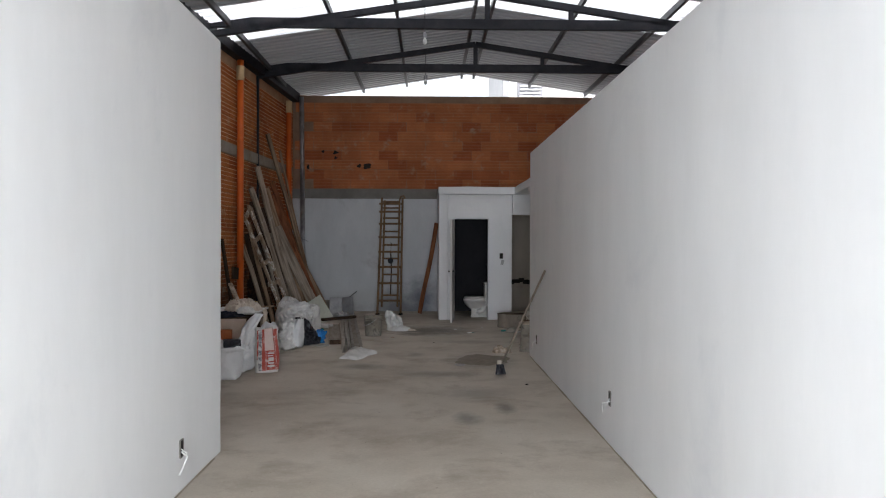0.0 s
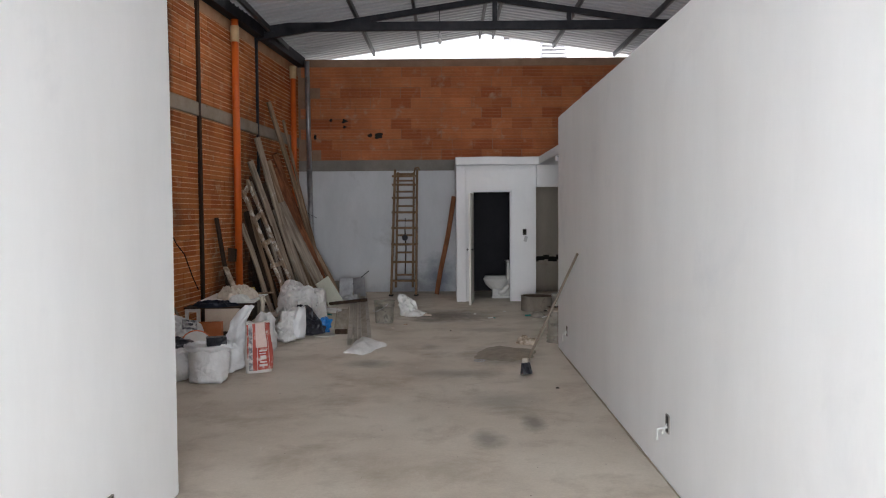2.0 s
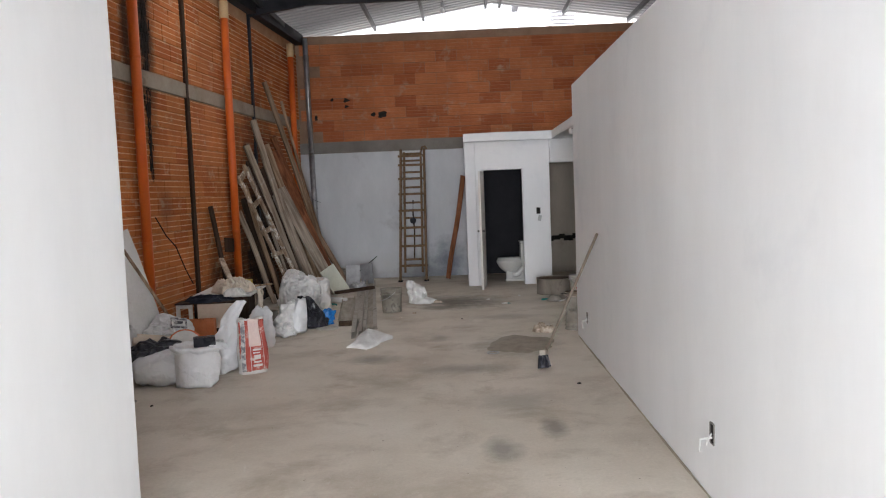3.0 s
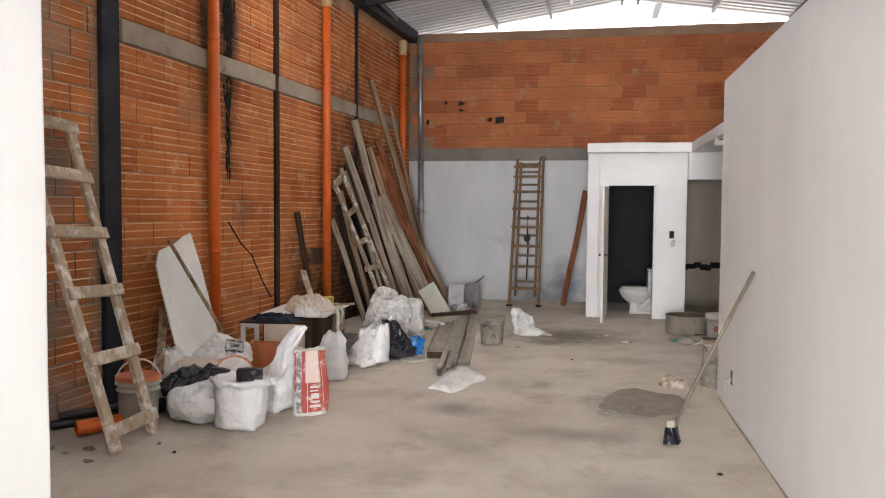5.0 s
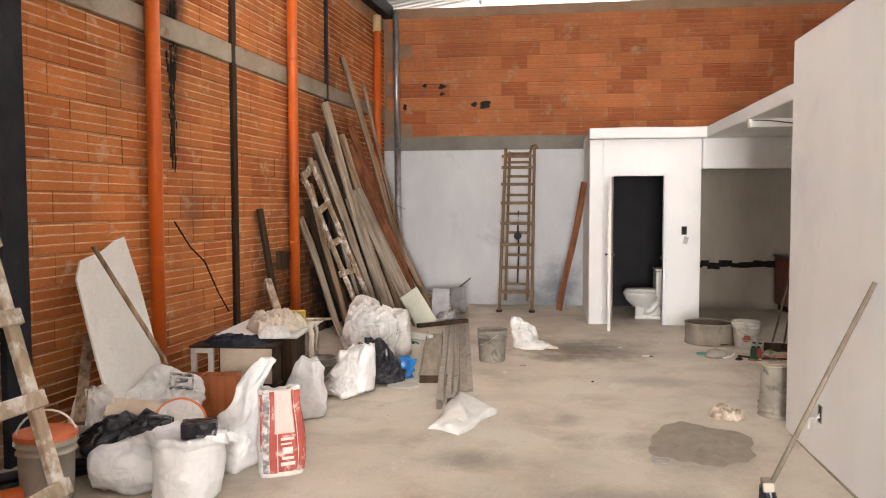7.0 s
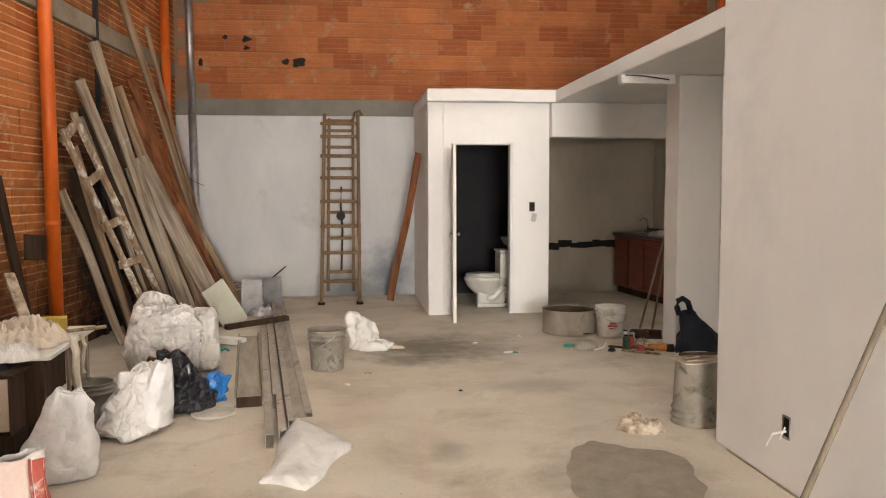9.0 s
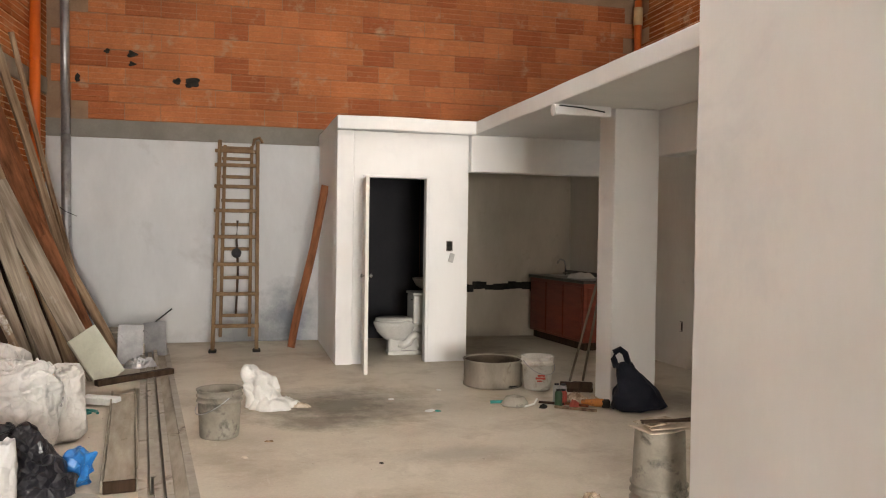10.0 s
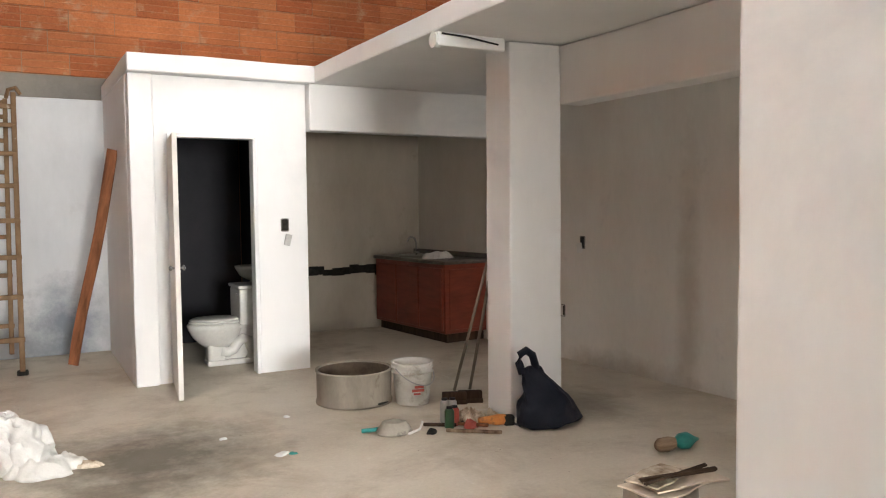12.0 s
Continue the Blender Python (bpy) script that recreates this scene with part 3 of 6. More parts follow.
# ---- more materials ----
M_SACK = surface("white_woven_sack", (0.68, 0.675, 0.68), (0.77, 0.765, 0.765), 3, 90, 0.5, 0, 0.08, stain=(0.5, 0.47, 0.43), stain_scale=3.5, stain_at=0.66, grit=0.2, crinkle=0.32)
M_SACK_GREY = surface("dusty_white_sack", (0.56, 0.53, 0.5), (0.7, 0.67, 0.64), 3, 80, 0.42, 0, 0.1, stain=(0.42, 0.38, 0.33), stain_scale=3, stain_at=0.62, grit=0.25, crinkle=0.6)
M_FILM = surface("thin_white_plastic", (0.6, 0.58, 0.56), (0.75, 0.73, 0.71), 3, 60, 0.34, 0, 0.05, stain=(0.45, 0.41, 0.36), stain_scale=3, stain_at=0.64, grit=0.2, crinkle=0.75)
M_RED = surface("red_printed_paper", (0.36, 0.06, 0.045), (0.5, 0.13, 0.1), 6, 60, 0.6, 0, 0.2, stain=(0.62, 0.5, 0.46), stain_scale=14, stain_at=0.56)
M_PINK = surface("faded_pink_paper", (0.62, 0.44, 0.4), (0.72, 0.6, 0.55), 6, 60, 0.65, 0, 0.2)
M_GREYPRINT = surface("grey_printed_paper", (0.2, 0.2, 0.21), (0.58, 0.56, 0.54), 26, 60, 0.65, 0, 0.2, spread=0.08)
M_BLACK_BAG = surface("black_plastic_bag", (0.008, 0.008, 0.012), (0.022, 0.022, 0.03), 6, 60, 0.3, 0, 0.3, crinkle=0.8)
M_NAVY_BAG = surface("navy_cloth_bag", (0.008, 0.01, 0.018), (0.02, 0.023, 0.035), 6, 90, 0.6, 0, 0.3)
M_BLUE = surface("bright_blue_plastic", (0.01, 0.13, 0.42), (0.02, 0.24, 0.6), 8, 60, 0.3, 0, 0.2)
M_CLOTH = surface("white_cloth", (0.62, 0.6, 0.57), (0.78, 0.77, 0.74), 6, 120, 0.85, 0, 0.4, stain=(0.5, 0.46, 0.4), stain_scale=5, stain_at=0.64, crinkle=0.3)
M_RAG = surface("cream_rag", (0.55, 0.46, 0.37), (0.78, 0.69, 0.58), 9, 90, 0.9, 0, 0.5, stain=(0.42, 0.3, 0.2), stain_scale=6, stain_at=0.62)
M_RAG_DIRTY = surface("soiled_rag", (0.27, 0.2, 0.14), (0.62, 0.53, 0.43), 14, 90, 0.9, 0, 0.4, spread=0.12, stain=(0.14, 0.09, 0.06), stain_scale=12, stain_at=0.6)
M_PAIL = surface("cement_splashed_pail", (0.2, 0.175, 0.14), (0.38, 0.35, 0.3), 5, 60, 0.6, 0, 0.3, stain=(0.11, 0.1, 0.085), stain_scale=8, stain_at=0.55)
M_PAIL_PALE = surface("dusty_pale_pail", (0.36, 0.33, 0.28), (0.5, 0.47, 0.41), 5, 60, 0.6, 0, 0.2, stain=(0.25, 0.22, 0.18), stain_scale=8, stain_at=0.62)
M_PAIL_WHITE = surface("scuffed_white_pail", (0.58, 0.56, 0.51), (0.74, 0.73, 0.69), 5, 60, 0.5, 0, 0.2, stain=(0.36, 0.32, 0.27), stain_scale=8, stain_at=0.54)
M_RING = surface("cement_stained_drum", (0.18, 0.15, 0.12), (0.36, 0.32, 0.265), 4, 60, 0.75, 0, 0.4, (1, 1, 0.4), stain=(0.15, 0.12, 0.085), stain_scale=5, stain_at=0.6)
M_LID = surface("orange_plastic_lid", (0.62, 0.15, 0.06), (0.75, 0.23, 0.1), 5, 60, 0.45, 0, 0.1)
M_BLACKPIPE = surface("black_polythene_pipe", (0.012, 0.012, 0.016), (0.035, 0.035, 0.04), 5, 60, 0.45, 0, 0.1)
# white ceramic with the dimness of the bathroom put into its colour
M_CERAMIC = surface("dimmed_white_ceramic", (0.58, 0.56, 0.52), (0.7, 0.685, 0.65), 3, 40, 0.15, 0, 0.0)
M_BEIGEPAPER = surface("dirty_beige_card", (0.54, 0.42, 0.32), (0.68, 0.57, 0.47), 5, 50, 0.8, 0, 0.2)
M_BOARD = surface("white_offcut_board", (0.7, 0.68, 0.64), (0.8, 0.785, 0.755), 3, 40, 0.7, 0, 0.15, stain=(0.45, 0.4, 0.33), stain_scale=3, stain_at=0.63)
M_PANEL_GREEN = surface("pale_green_board", (0.56, 0.57, 0.47), (0.66, 0.66, 0.56), 4, 40, 0.7, 0, 0.1)
M_REDWOOD_CAB = surface("red_brown_cabinet_wood", (0.16, 0.03, 0.015), (0.29, 0.06, 0.03), 3, 40, 0.4, 0, 0.15, (1, 1, 5))
M_COUNTER = surface("dark_stone_worktop", (0.045, 0.04, 0.035), (0.13, 0.115, 0.095), 14, 90, 0.35, 0, 0.1)
M_CHROME = surface("worn_chrome", (0.35, 0.35, 0.35), (0.55, 0.55, 0.55), 8, 60, 0.25, 0.9, 0.05)
M_HOLE_SHADE_AND_BLACK = surface("hole_shade_and_black_parts", (0.012, 0.011, 0.01), (0.04, 0.036, 0.03), 20, 60, 0.9, 0, 0.3)
M_PLATE = surface("white_plastic_plate", (0.68, 0.68, 0.66), (0.76, 0.76, 0.74), 8, 60, 0.4, 0, 0.05)
M_GREY_PLATE = surface("grubby_plastic_plate", (0.4, 0.4, 0.39), (0.52, 0.52, 0.5), 8, 60, 0.5, 0, 0.05)
M_CEMENT = surface("damp_cement_mix", (0.24, 0.205, 0.16), (0.35, 0.305, 0.245), 7, 50, 0.8, 0, 0.5)
M_TEAL = surface("teal_plastic", (0.01, 0.17, 0.15), (0.02, 0.28, 0.25), 8, 60, 0.4, 0, 0.1)
M_GREEN_CAN = surface("dark_green_can", (0.015, 0.05, 0.02), (0.03, 0.1, 0.04), 8, 60, 0.35, 0, 0.05)
M_YELLOW = surface("yellow_carton", (0.5, 0.33, 0.06), (0.62, 0.45, 0.1), 8, 60, 0.7, 0, 0.1)
M_ORANGE_TOOL = surface("worn_orange_plastic", (0.42, 0.13, 0.02), (0.6, 0.24, 0.05), 10, 60, 0.5, 0, 0.1, stain=(0.12, 0.06, 0.03), stain_scale=12, stain_at=0.55)
M_CLAY = surface("loose_clay_block", (0.4, 0.12, 0.045), (0.54, 0.19, 0.08), 6, 60, 0.85, 0, 0.4)
M_STAIN_DARK = surface("soot_black_streak", (0.01, 0.009, 0.008), (0.03, 0.025, 0.02), 8, 60, 0.8, 0, 0.3)
M_DRUM_BROWN = surface("dark_drum_brown", (0.05, 0.035, 0.025), (0.12, 0.09, 0.065), 9, 60, 0.9, 0, 0.4)
M_FACADE = surface("neighbour_white_facade", (0.6, 0.6, 0.6), (0.72, 0.72, 0.71), 2, 20, 0.8, 0, 0.1)
M_FACADE_GREY = surface("neighbour_grey_trim", (0.25, 0.25, 0.27), (0.36, 0.36, 0.38), 2, 20, 0.7, 0, 0.1)


# ---- shaped helpers ----
def resample(profile, n):
    """Even steps along a broken line of (r, z)."""
    d = [0.0]
    for a, b in zip(profile, profile[1:]):
        d.append(d[-1] + math.dist(a, b))
    out = []
    for i in range(n):
        s = d[-1] * i / (n - 1)
        k = max(j for j in range(len(d) - 1) if d[j] <= s + 1e-9)
        f = (s - d[k]) / max(1e-9, d[k + 1] - d[k])
        out.append(tuple(x + (y - x) * f for x, y in zip(profile[k], profile[k + 1])))
    return out


@functools.lru_cache(None)
def fold_axes(seed):
    """Seven pairs of crossed directions along which a skin folds."""
    rnd = random.Random(seed * 31 + 5)
    out = []
    for k in range(7):
        d = Vector((rnd.gauss(0, 1), rnd.gauss(0, 1), rnd.gauss(0, 0.7))).normalized()
        e = d.orthogonal().normalized()
        e.rotate(mathutils.Quaternion(d, rnd.uniform(0, 6.28)))
        out.append((d, e, 3.6 * 1.36 ** k, 0.74 ** k, rnd.uniform(0, 50)))
    return out


def creases(p, seed, scale=1.0):
    """Sharp ridges and dents of a crumpled skin at p, about -0.5 to 0.5."""
    s = 0.0
    for d, e, f, a, o in fold_axes(int(seed)):
        q = noise.noise(Vector((p.dot(d) * f * scale + o, p.dot(e) * f * scale * 0.3 - o, p.z * 1.5 * scale)))
        s += a * (0.22 - abs(q))
    return s * 0.55


def bag_mesh(profile, sx=1.0, sy=1.0, seed=0, wr=0.01, lump=0.1, lean=(0, 0), rings=58, seg=96, pinch=0.0, ears=()):
    """A slack bag: a turned outline with lumps, upright creases, a lean and a flattened top."""
    bm = bmesh.new()
    pr = resample(profile, rings)
    top = max(z for _, z in pr)
    rows = []
    for i, (r, z) in enumerate(pr):
        row = []
        k = z / top
        for j in range(seg):
            a = 2 * math.pi * j / seg
            c, s = math.cos(a), math.sin(a)
            n1 = noise.noise(Vector((c * 1.3 + seed * 7.1, s * 1.3, z * 4.0)))
            n2 = noise.noise(Vector((c * 4 + seed * 3.3, s * 4, z * 9.0 + seed)))
            n3 = noise.noise(Vector((c * 9 + seed, s * 9 - seed, z * 22.0)))
            n4 = noise.noise(Vector((c * 2.2 + z * 5 + seed, s * 2.2 - z * 4, z * 3.0)))
            edge = max(0.0, min(1.0, r / 0.08))
            rr = r * (1 + lump * n1) + edge * wr * (6.0 * creases(Vector((r * c, r * s, z)), seed + 1) + 0.5 * n4 + 0.12 * n3)
            for at, far in ears:
                rr += far * math.exp(-(((a - math.radians(at) + math.pi) % (2 * math.pi) - math.pi) / 0.2) ** 2 - z / 0.045) * edge
            rr = max(rr, 0.004) if r > 0.002 else 0.002
            flat = 1 - pinch * max(0.0, k - 0.55) / 0.45
            zz = z + (0.25 * wr * n3 + 0.5 * lump * r * n2 * k if i not in (0,) else 0)
            row.append(bm.verts.new((sx * rr * c + lean[0] * k * k * top, sy * rr * s * flat + lean[1] * k * k * top, max(zz, 0.0))))
        rows.append(row)
    for p, q in zip(rows, rows[1:]):
        for j in range(seg):
            bm.faces.new((p[j], p[(j + 1) % seg], q[(j + 1) % seg], q[j]))
    bm.faces.new(rows[0])
    if pr[-1][0] > 0.003:
        bm.faces.new(rows[-1])
    return bm


def crumpled(profile, sx=1.0, sy=1.0, seed=0, jag=0.03, lump=0.25, lean=(0, 0), rings=20, seg=30, fold=0.09, pinch=0.0, ears=()):
    """A crumpled plastic bag: coarse facets, pushed in and out, with sharp creases."""
    bm = bmesh.new()
    rnd = random.Random(seed)
    pr = resample(profile, rings)
    top = max(z for _, z in pr)
    rows = []
    for i, (r, z) in enumerate(pr):
        row = []
        for j in range(seg):
            a = 2 * math.pi * (j + 0.5 * (i % 2) + rnd.uniform(-0.3, 0.3)) / seg
            c, s = math.cos(a), math.sin(a)
            n1 = noise.noise(Vector((c * 1.4 + seed * 7.1, s * 1.4, z * 4.0)))
            n2 = noise.noise(Vector((c * 3 + seed, s * 3, z * 7)))
            k = max(0.0, min(1.0, r / 0.1))
            rr = max(0.003, r * (1 + lump * n1) + k * (jag * rnd.uniform(-0.7, 0.7) + jag * 1.6 * (0.4 - math.sqrt(abs(n2)))))
            q = z / top
            for at, far in ears:
                rr += far * math.exp(-(((a - math.radians(at) + math.pi) % (2 * math.pi) - math.pi) / 0.25) ** 2 - z / 0.05) * k
            flat = 1 - pinch * max(0.0, q - 0.45) / 0.55
            row.append(bm.verts.new((sx * rr * c + lean[0] * q * q * top, sy * rr * s * flat + lean[1] * q * q * top, max(0.0, z + (k * rnd.uniform(-1.2, 1.2) * jag if i else 0)))))
        rows.append(row)
    for i, (p, q) in enumerate(zip(rows, rows[1:])):
        for j in range(seg):
            k = (j + 1) % seg
            if i % 2:
                bm.faces.new((p[j], q[k], q[j]))
                bm.faces.new((p[j], p[k], q[k]))
            else:
                bm.faces.new((p[j], p[k], q[j]))
                bm.faces.new((p[k], q[k], q[j]))
    bm.faces.new(rows[0])
    if pr[-1][0] > 0.004:
        bm.faces.new(rows[-1])
    bmesh.ops.subdivide_edges(bm, edges=bm.edges[:], cuts=4, use_grid_fill=True)
    bmesh.ops.smooth_vert(bm, verts=[v for v in bm.verts if v.co.z > 0.003], factor=0.5, use_axis_x=True, use_axis_y=True, use_axis_z=True)
    bm.normal_update()
    moved = [(v, v.co + v.normal * fold * creases(v.co, seed + 1)) for v in bm.verts if v.co.z > 0.004]
    for v, co in moved:
        v.co = co
        v.co.z = max(0.0, v.co.z)
    return bm


def heap(w, d, h, seed=0, folds=3.0, rings=22, seg=56, peak=0.0, rough=0.35, at=(0.0, 0.0), turn=0.6):
    """A dropped cloth or low heap: irregular outline, rounded rim, soft long folds, closed underneath."""
    bm = bmesh.new()
    rows = []
    ct, st = math.cos(turn + seed), math.sin(turn + seed)
    for i in range(rings):
        f = i / (rings - 1)
        row = []
        for j in range(seg):
            a = 2 * math.pi * j / seg
            c, s = math.cos(a), math.sin(a)
            out = 1 + rough * noise.noise(Vector((c * 1.3 + seed * 5, s * 1.3, seed))) + 0.35 * rough * noise.noise(Vector((c * 4 + seed, s * 4, seed * 2)))
            px, py = (1 - f) * out * c, (1 - f) * out * s
            wx = px + 0.25 * noise.noise(Vector((px * 1.7, py * 1.7, seed * 1.9)))
            wy = py + 0.25 * noise.noise(Vector((px * 1.7 + 9, py * 1.7, seed * 2.3)))
            u, v = (wx * ct + wy * st) * folds, (wy * ct - wx * st) * folds * 0.35
            low = noise.noise(Vector((px * 1.1 + seed * 3.7, py * 1.1, seed * 1.3)))
            ridge = 1 - min(1.0, 2.6 * abs(noise.noise(Vector((u, v, seed * 2.0)))))
            fine = 1 - min(1.0, 2.6 * abs(noise.noise(Vector((v * 3.2 + seed, u * 1.9, seed)))))
            t = min(1.0, f * 2.2)
            t = math.sin(0.5 * math.pi * t) ** 0.8
            g = math.exp(-((px - at[0]) ** 2 + (py - at[1]) ** 2) / 0.16)
            z = h * t * ((0.42 + 0.3 * low + 0.26 * ridge + 0.12 * fine) * (1 - 0.45 * min(1.0, peak)) + peak * g * (0.8 + 0.3 * ridge))
            row.append(bm.verts.new((w / 2 * px, d / 2 * py, max(0.002, z + 0.003 * (i > 0) + t * h * 0.5 * creases(Vector((px * w * 0.6, py * d * 0.6, 0.1)), seed + 3, 1.1)))))
        rows.append(row)
    for p, q in zip(rows, rows[1:]):
        for j in range(seg):
            bm.faces.new((p[j], p[(j + 1) % seg], q[(j + 1) % seg], q[j]))
    base = [bm.verts.new((v.co.x * 0.98, v.co.y * 0.98, 0)) for v in rows[0]]
    for j in range(seg):
        bm.faces.new((base[j], base[(j + 1) % seg], rows[0][(j + 1) % seg], rows[0][j]))
    bm.faces.new(base)
    return bm


def box_bag(w, d, h, seed=0, a0=0.0, a1=360.0, z0=0.0, z1=1.0, off=0.0, thick=0.003, slack=0.006, pinch=0.35, rings=26, seg=72):
    """A paper bag of square section, or a stretch of its skin between two angles and two heights, with wall thickness."""
    bm = bmesh.new()
    whole = a1 - a0 > 359
    skins = []
    for inner in (0.0, thick):
        rows = []
        for i in range(rings):
            k = z0 + (z1 - z0) * i / (rings - 1)
            row = []
            for j in range(seg + (not whole)):
                a = math.radians(a0 + (a1 - a0) * j / seg)
                c, s = math.cos(a), math.sin(a)
                r = (abs(c) ** 3.4 + abs(s) ** 3.4) ** (-1 / 3.4)
                n1 = noise.noise(Vector((c * 1.6 + seed, s * 1.6, k * 3)))
                n2 = abs(noise.noise(Vector((c * 3 + k * 3 + seed, s * 3 - k * 2, k * 6))))
                e = off - inner + slack * (1.2 * n1 + 0.6 * (0.3 - math.sqrt(n2))) + 0.045 * creases(Vector((w * c / 2, d * s / 2, h * k)), seed + 2)
                sq = 1 - pinch * max(0.0, k - 0.45) ** 1.5 / 0.41
                bulge = 0.94 + 0.12 * math.sin(math.pi * min(1, k * 1.2))
                ragged = 0.05 * noise.noise(Vector((c * 2.5 + seed, s * 2.5, 1.0))) * h * (k > 0.95) if whole else 0.0
                row.append(bm.verts.new(((w / 2 * bulge + e) * r * c, (d / 2 * bulge + e) * r * s * sq, max(0.0, h * k + ragged))))
            rows.append(row)
        skins.append(rows)
    for rows, flip in ((skins[0], False), (skins[1], True)):
        for p, q in zip(rows, rows[1:]):
            m = len(p)
            for j in range(m if whole else m - 1):
                vs = (p[j], p[(j + 1) % m], q[(j + 1) % m], q[j])
                bm.faces.new(tuple(reversed(vs)) if flip else vs)
    m = len(skins[0][0])
    for i in (0, rings - 1):
        p, q = skins[0][i], skins[1][i]
        for j in range(m if whole else m - 1):
            bm.faces.new((p[j], p[(j + 1) % m], q[(j + 1) % m], q[j]))
    if not whole:
        for j in (0, m - 1):
            for i in range(rings - 1):
                bm.faces.new((skins[0][i][j], skins[0][i + 1][j], skins[1][i + 1][j], skins[1][i][j]))
    else:
        bm.faces.new(skins[1][int(rings * 0.75)])
    return bm


def leaning_bar(name, label, category, foot, top, w, h, material, wob=0.003, up=(1, 0, 0.3), group=""):
    """A plank with slightly uneven arrises and a gentle bow, from its foot to its top."""
    bm = bmesh.new()
    a, b = Vector(foot), Vector(top)
    d = (b - a).normalized()
    s = d.cross(Vector(up)).normalized()
    u = s.cross(d).normalized()
    seed = a.x * 13 + b.y * 7
    rows = []
    n = 9
    for i in range(n):
        f = i / (n - 1)
        c = a.lerp(b, f) + u * 0.018 * math.sin(math.pi * f) * math.sin(seed) + s * 0.01 * math.sin(2.4 * math.pi * f) * math.cos(seed)
        ww = w / 2 * (1 + 0.06 * noise.noise(Vector((seed, f * 5, 0))))
        e = 0.12 * min(w, h)
        row = []
        for px, py in ((-1, -1), (1, -1), (1, 1), (-1, 1)):
            for qx, qy in ((0, 1), (1, 0)) if px * py > 0 else ((1, 0), (0, 1)):
                jit = Vector([random.uniform(-wob, wob) for _ in range(3)])
                row.append(bm.verts.new(c + s * (px * (ww - e * qx)) + u * (py * (h / 2 - e * qy)) + jit))
        rows.append(row)
    for p, q in zip(rows, rows[1:]):
        for j in range(8):
            bm.faces.new((p[j], p[(j + 1) % 8], q[(j + 1) % 8], q[j]))
    bm.faces.new(rows[0])
    bm.faces.new(rows[-1])
    lie = Matrix((s, u, d)).transposed().to_4x4()
    lie.translation = a
    bm.transform(lie.inverted())
    return tagged(part(name, bm, material, m=lie), label, category, group)


def wall_pt(y, off, z):
    return Vector((lx(y) + off, y, z))


# ---- fixtures on the block wall ----
part("column_strip", beam(wall_pt(9.4, 0.012, 0.0), wall_pt(9.4, 0.012, 4.7), 0.24, 0.05, 0.006, up=(1, 0, 0)), M_BLACKCOL, west, "black bitumen-coated column")
part("joint_strip", beam(wall_pt(12.38, 0.008, 0.0), wall_pt(12.38, 0.008, 4.7), 0.11, 0.04, 0.006, up=(1, 0, 0)), M_WOOD_DARK, west, "dark joint strip")
part("joint_strip", beam(wall_pt(15.0, 0.008, 0.0), wall_pt(15.0, 0.008, 4.7), 0.09, 0.04, 0.006, up=(1, 0, 0)), M_BLACKCOL, west, "dark joint strip")
part("concrete_band", beam(wall_pt(9.56, 0.006, 3.13), wall_pt(17.7, 0.006, 3.13), 0.04, 0.19, 0.008), M_BAND, west, "pale grey concrete tie band")
for y, top in ((10.87, 4.72), (13.69, 4.72), (17.05, 4.6)):
    pipe = thing("drain_pipe", "bright orange drain pipe fixed upright to the block wall", "pipe", Matrix.Translation(wall_pt(y, 0.085, 0)), "orange drain pipes")
    part("pipe", tube((0, 0, 0.0), (0, 0, top), 0.058, seg=20), M_ORANGE, pipe, smooth=True)
    part("socket", tube((0, 0, 4.35), (0, 0, 4.6), 0.068, seg=20), M_CREAM, pipe, "cream taped socket joint", smooth=True)
    for z in (1.2, 3.3):
        part("clamp", tube((0, 0, z), (0, 0, z + 0.03), 0.063, seg=20), M_ORANGE, pipe)
pipe = thing("drain_pipe", "orange drain pipe in the corner above the slab", "pipe", pose(4.66, 17.6, 2.68), "orange drain pipes")
part("pipe", tube((0, 0, 0), (0, 0, 2.1), 0.055, seg=20), M_ORANGE, pipe, smooth=True)
part("socket", tube((0, 0, 1.75), (0, 0, 2.0), 0.066, seg=20), M_CREAM, pipe, "cream taped socket joint", smooth=True)
gp = thing("conduit_pipe", "dented galvanised downpipe standing in the corner", "pipe", pose(-2.83, 17.6, 0, 0, -0.6, 0))
part("pipe", tube((0, 0, 0), (0, 0, 2.55), 0.055, seg=18), M_GALV, gp, smooth=True)
part("pipe", tube((0, 0, 2.5), (0.0, 0, 4.8), 0.05, seg=18), M_GALV, gp, smooth=True)
part("wire_tie", curve_tube([(-0.06, -0.06, 1.68), (0.0, -0.07, 1.63), (0.13, -0.05, 1.57)], 0.004, 6), M_STEEL, gp)

# soot streak down the blocks by the first pipe, a thin crack beside the next
bm = bmesh.new()
rnd = random.Random(5)
for k in range(110):
    z = rnd.uniform(2.0, 4.6)
    y = 11.29 + rnd.gauss(0, 0.02 + 0.022 * (z - 2.0))
    q = wall_pt(y, 0.0, z)
    hh, ww = rnd.uniform(0.03, 0.22), rnd.uniform(0.008, 0.03)
    beam(q - Vector((0, 0, hh / 2)), q + Vector((0, rnd.gauss(0, 0.01), hh / 2)), ww, 0.006, 0.001, up=(1, 0, 0), bm=bm, wob=0.003)
part("soot_streak", bm, M_STAIN_DARK, west, "black soot drips")
part("crack", curve_tube([wall_pt(11.25, 0.018, 1.5), wall_pt(11.5, 0.018, 1.27), wall_pt(11.75, 0.018, 1.12), wall_pt(12.0, 0.018, 0.8), wall_pt(12.2, 0.018, 0.6)], 0.008, 5), M_STAIN_DARK, west, "dark ragged crack")

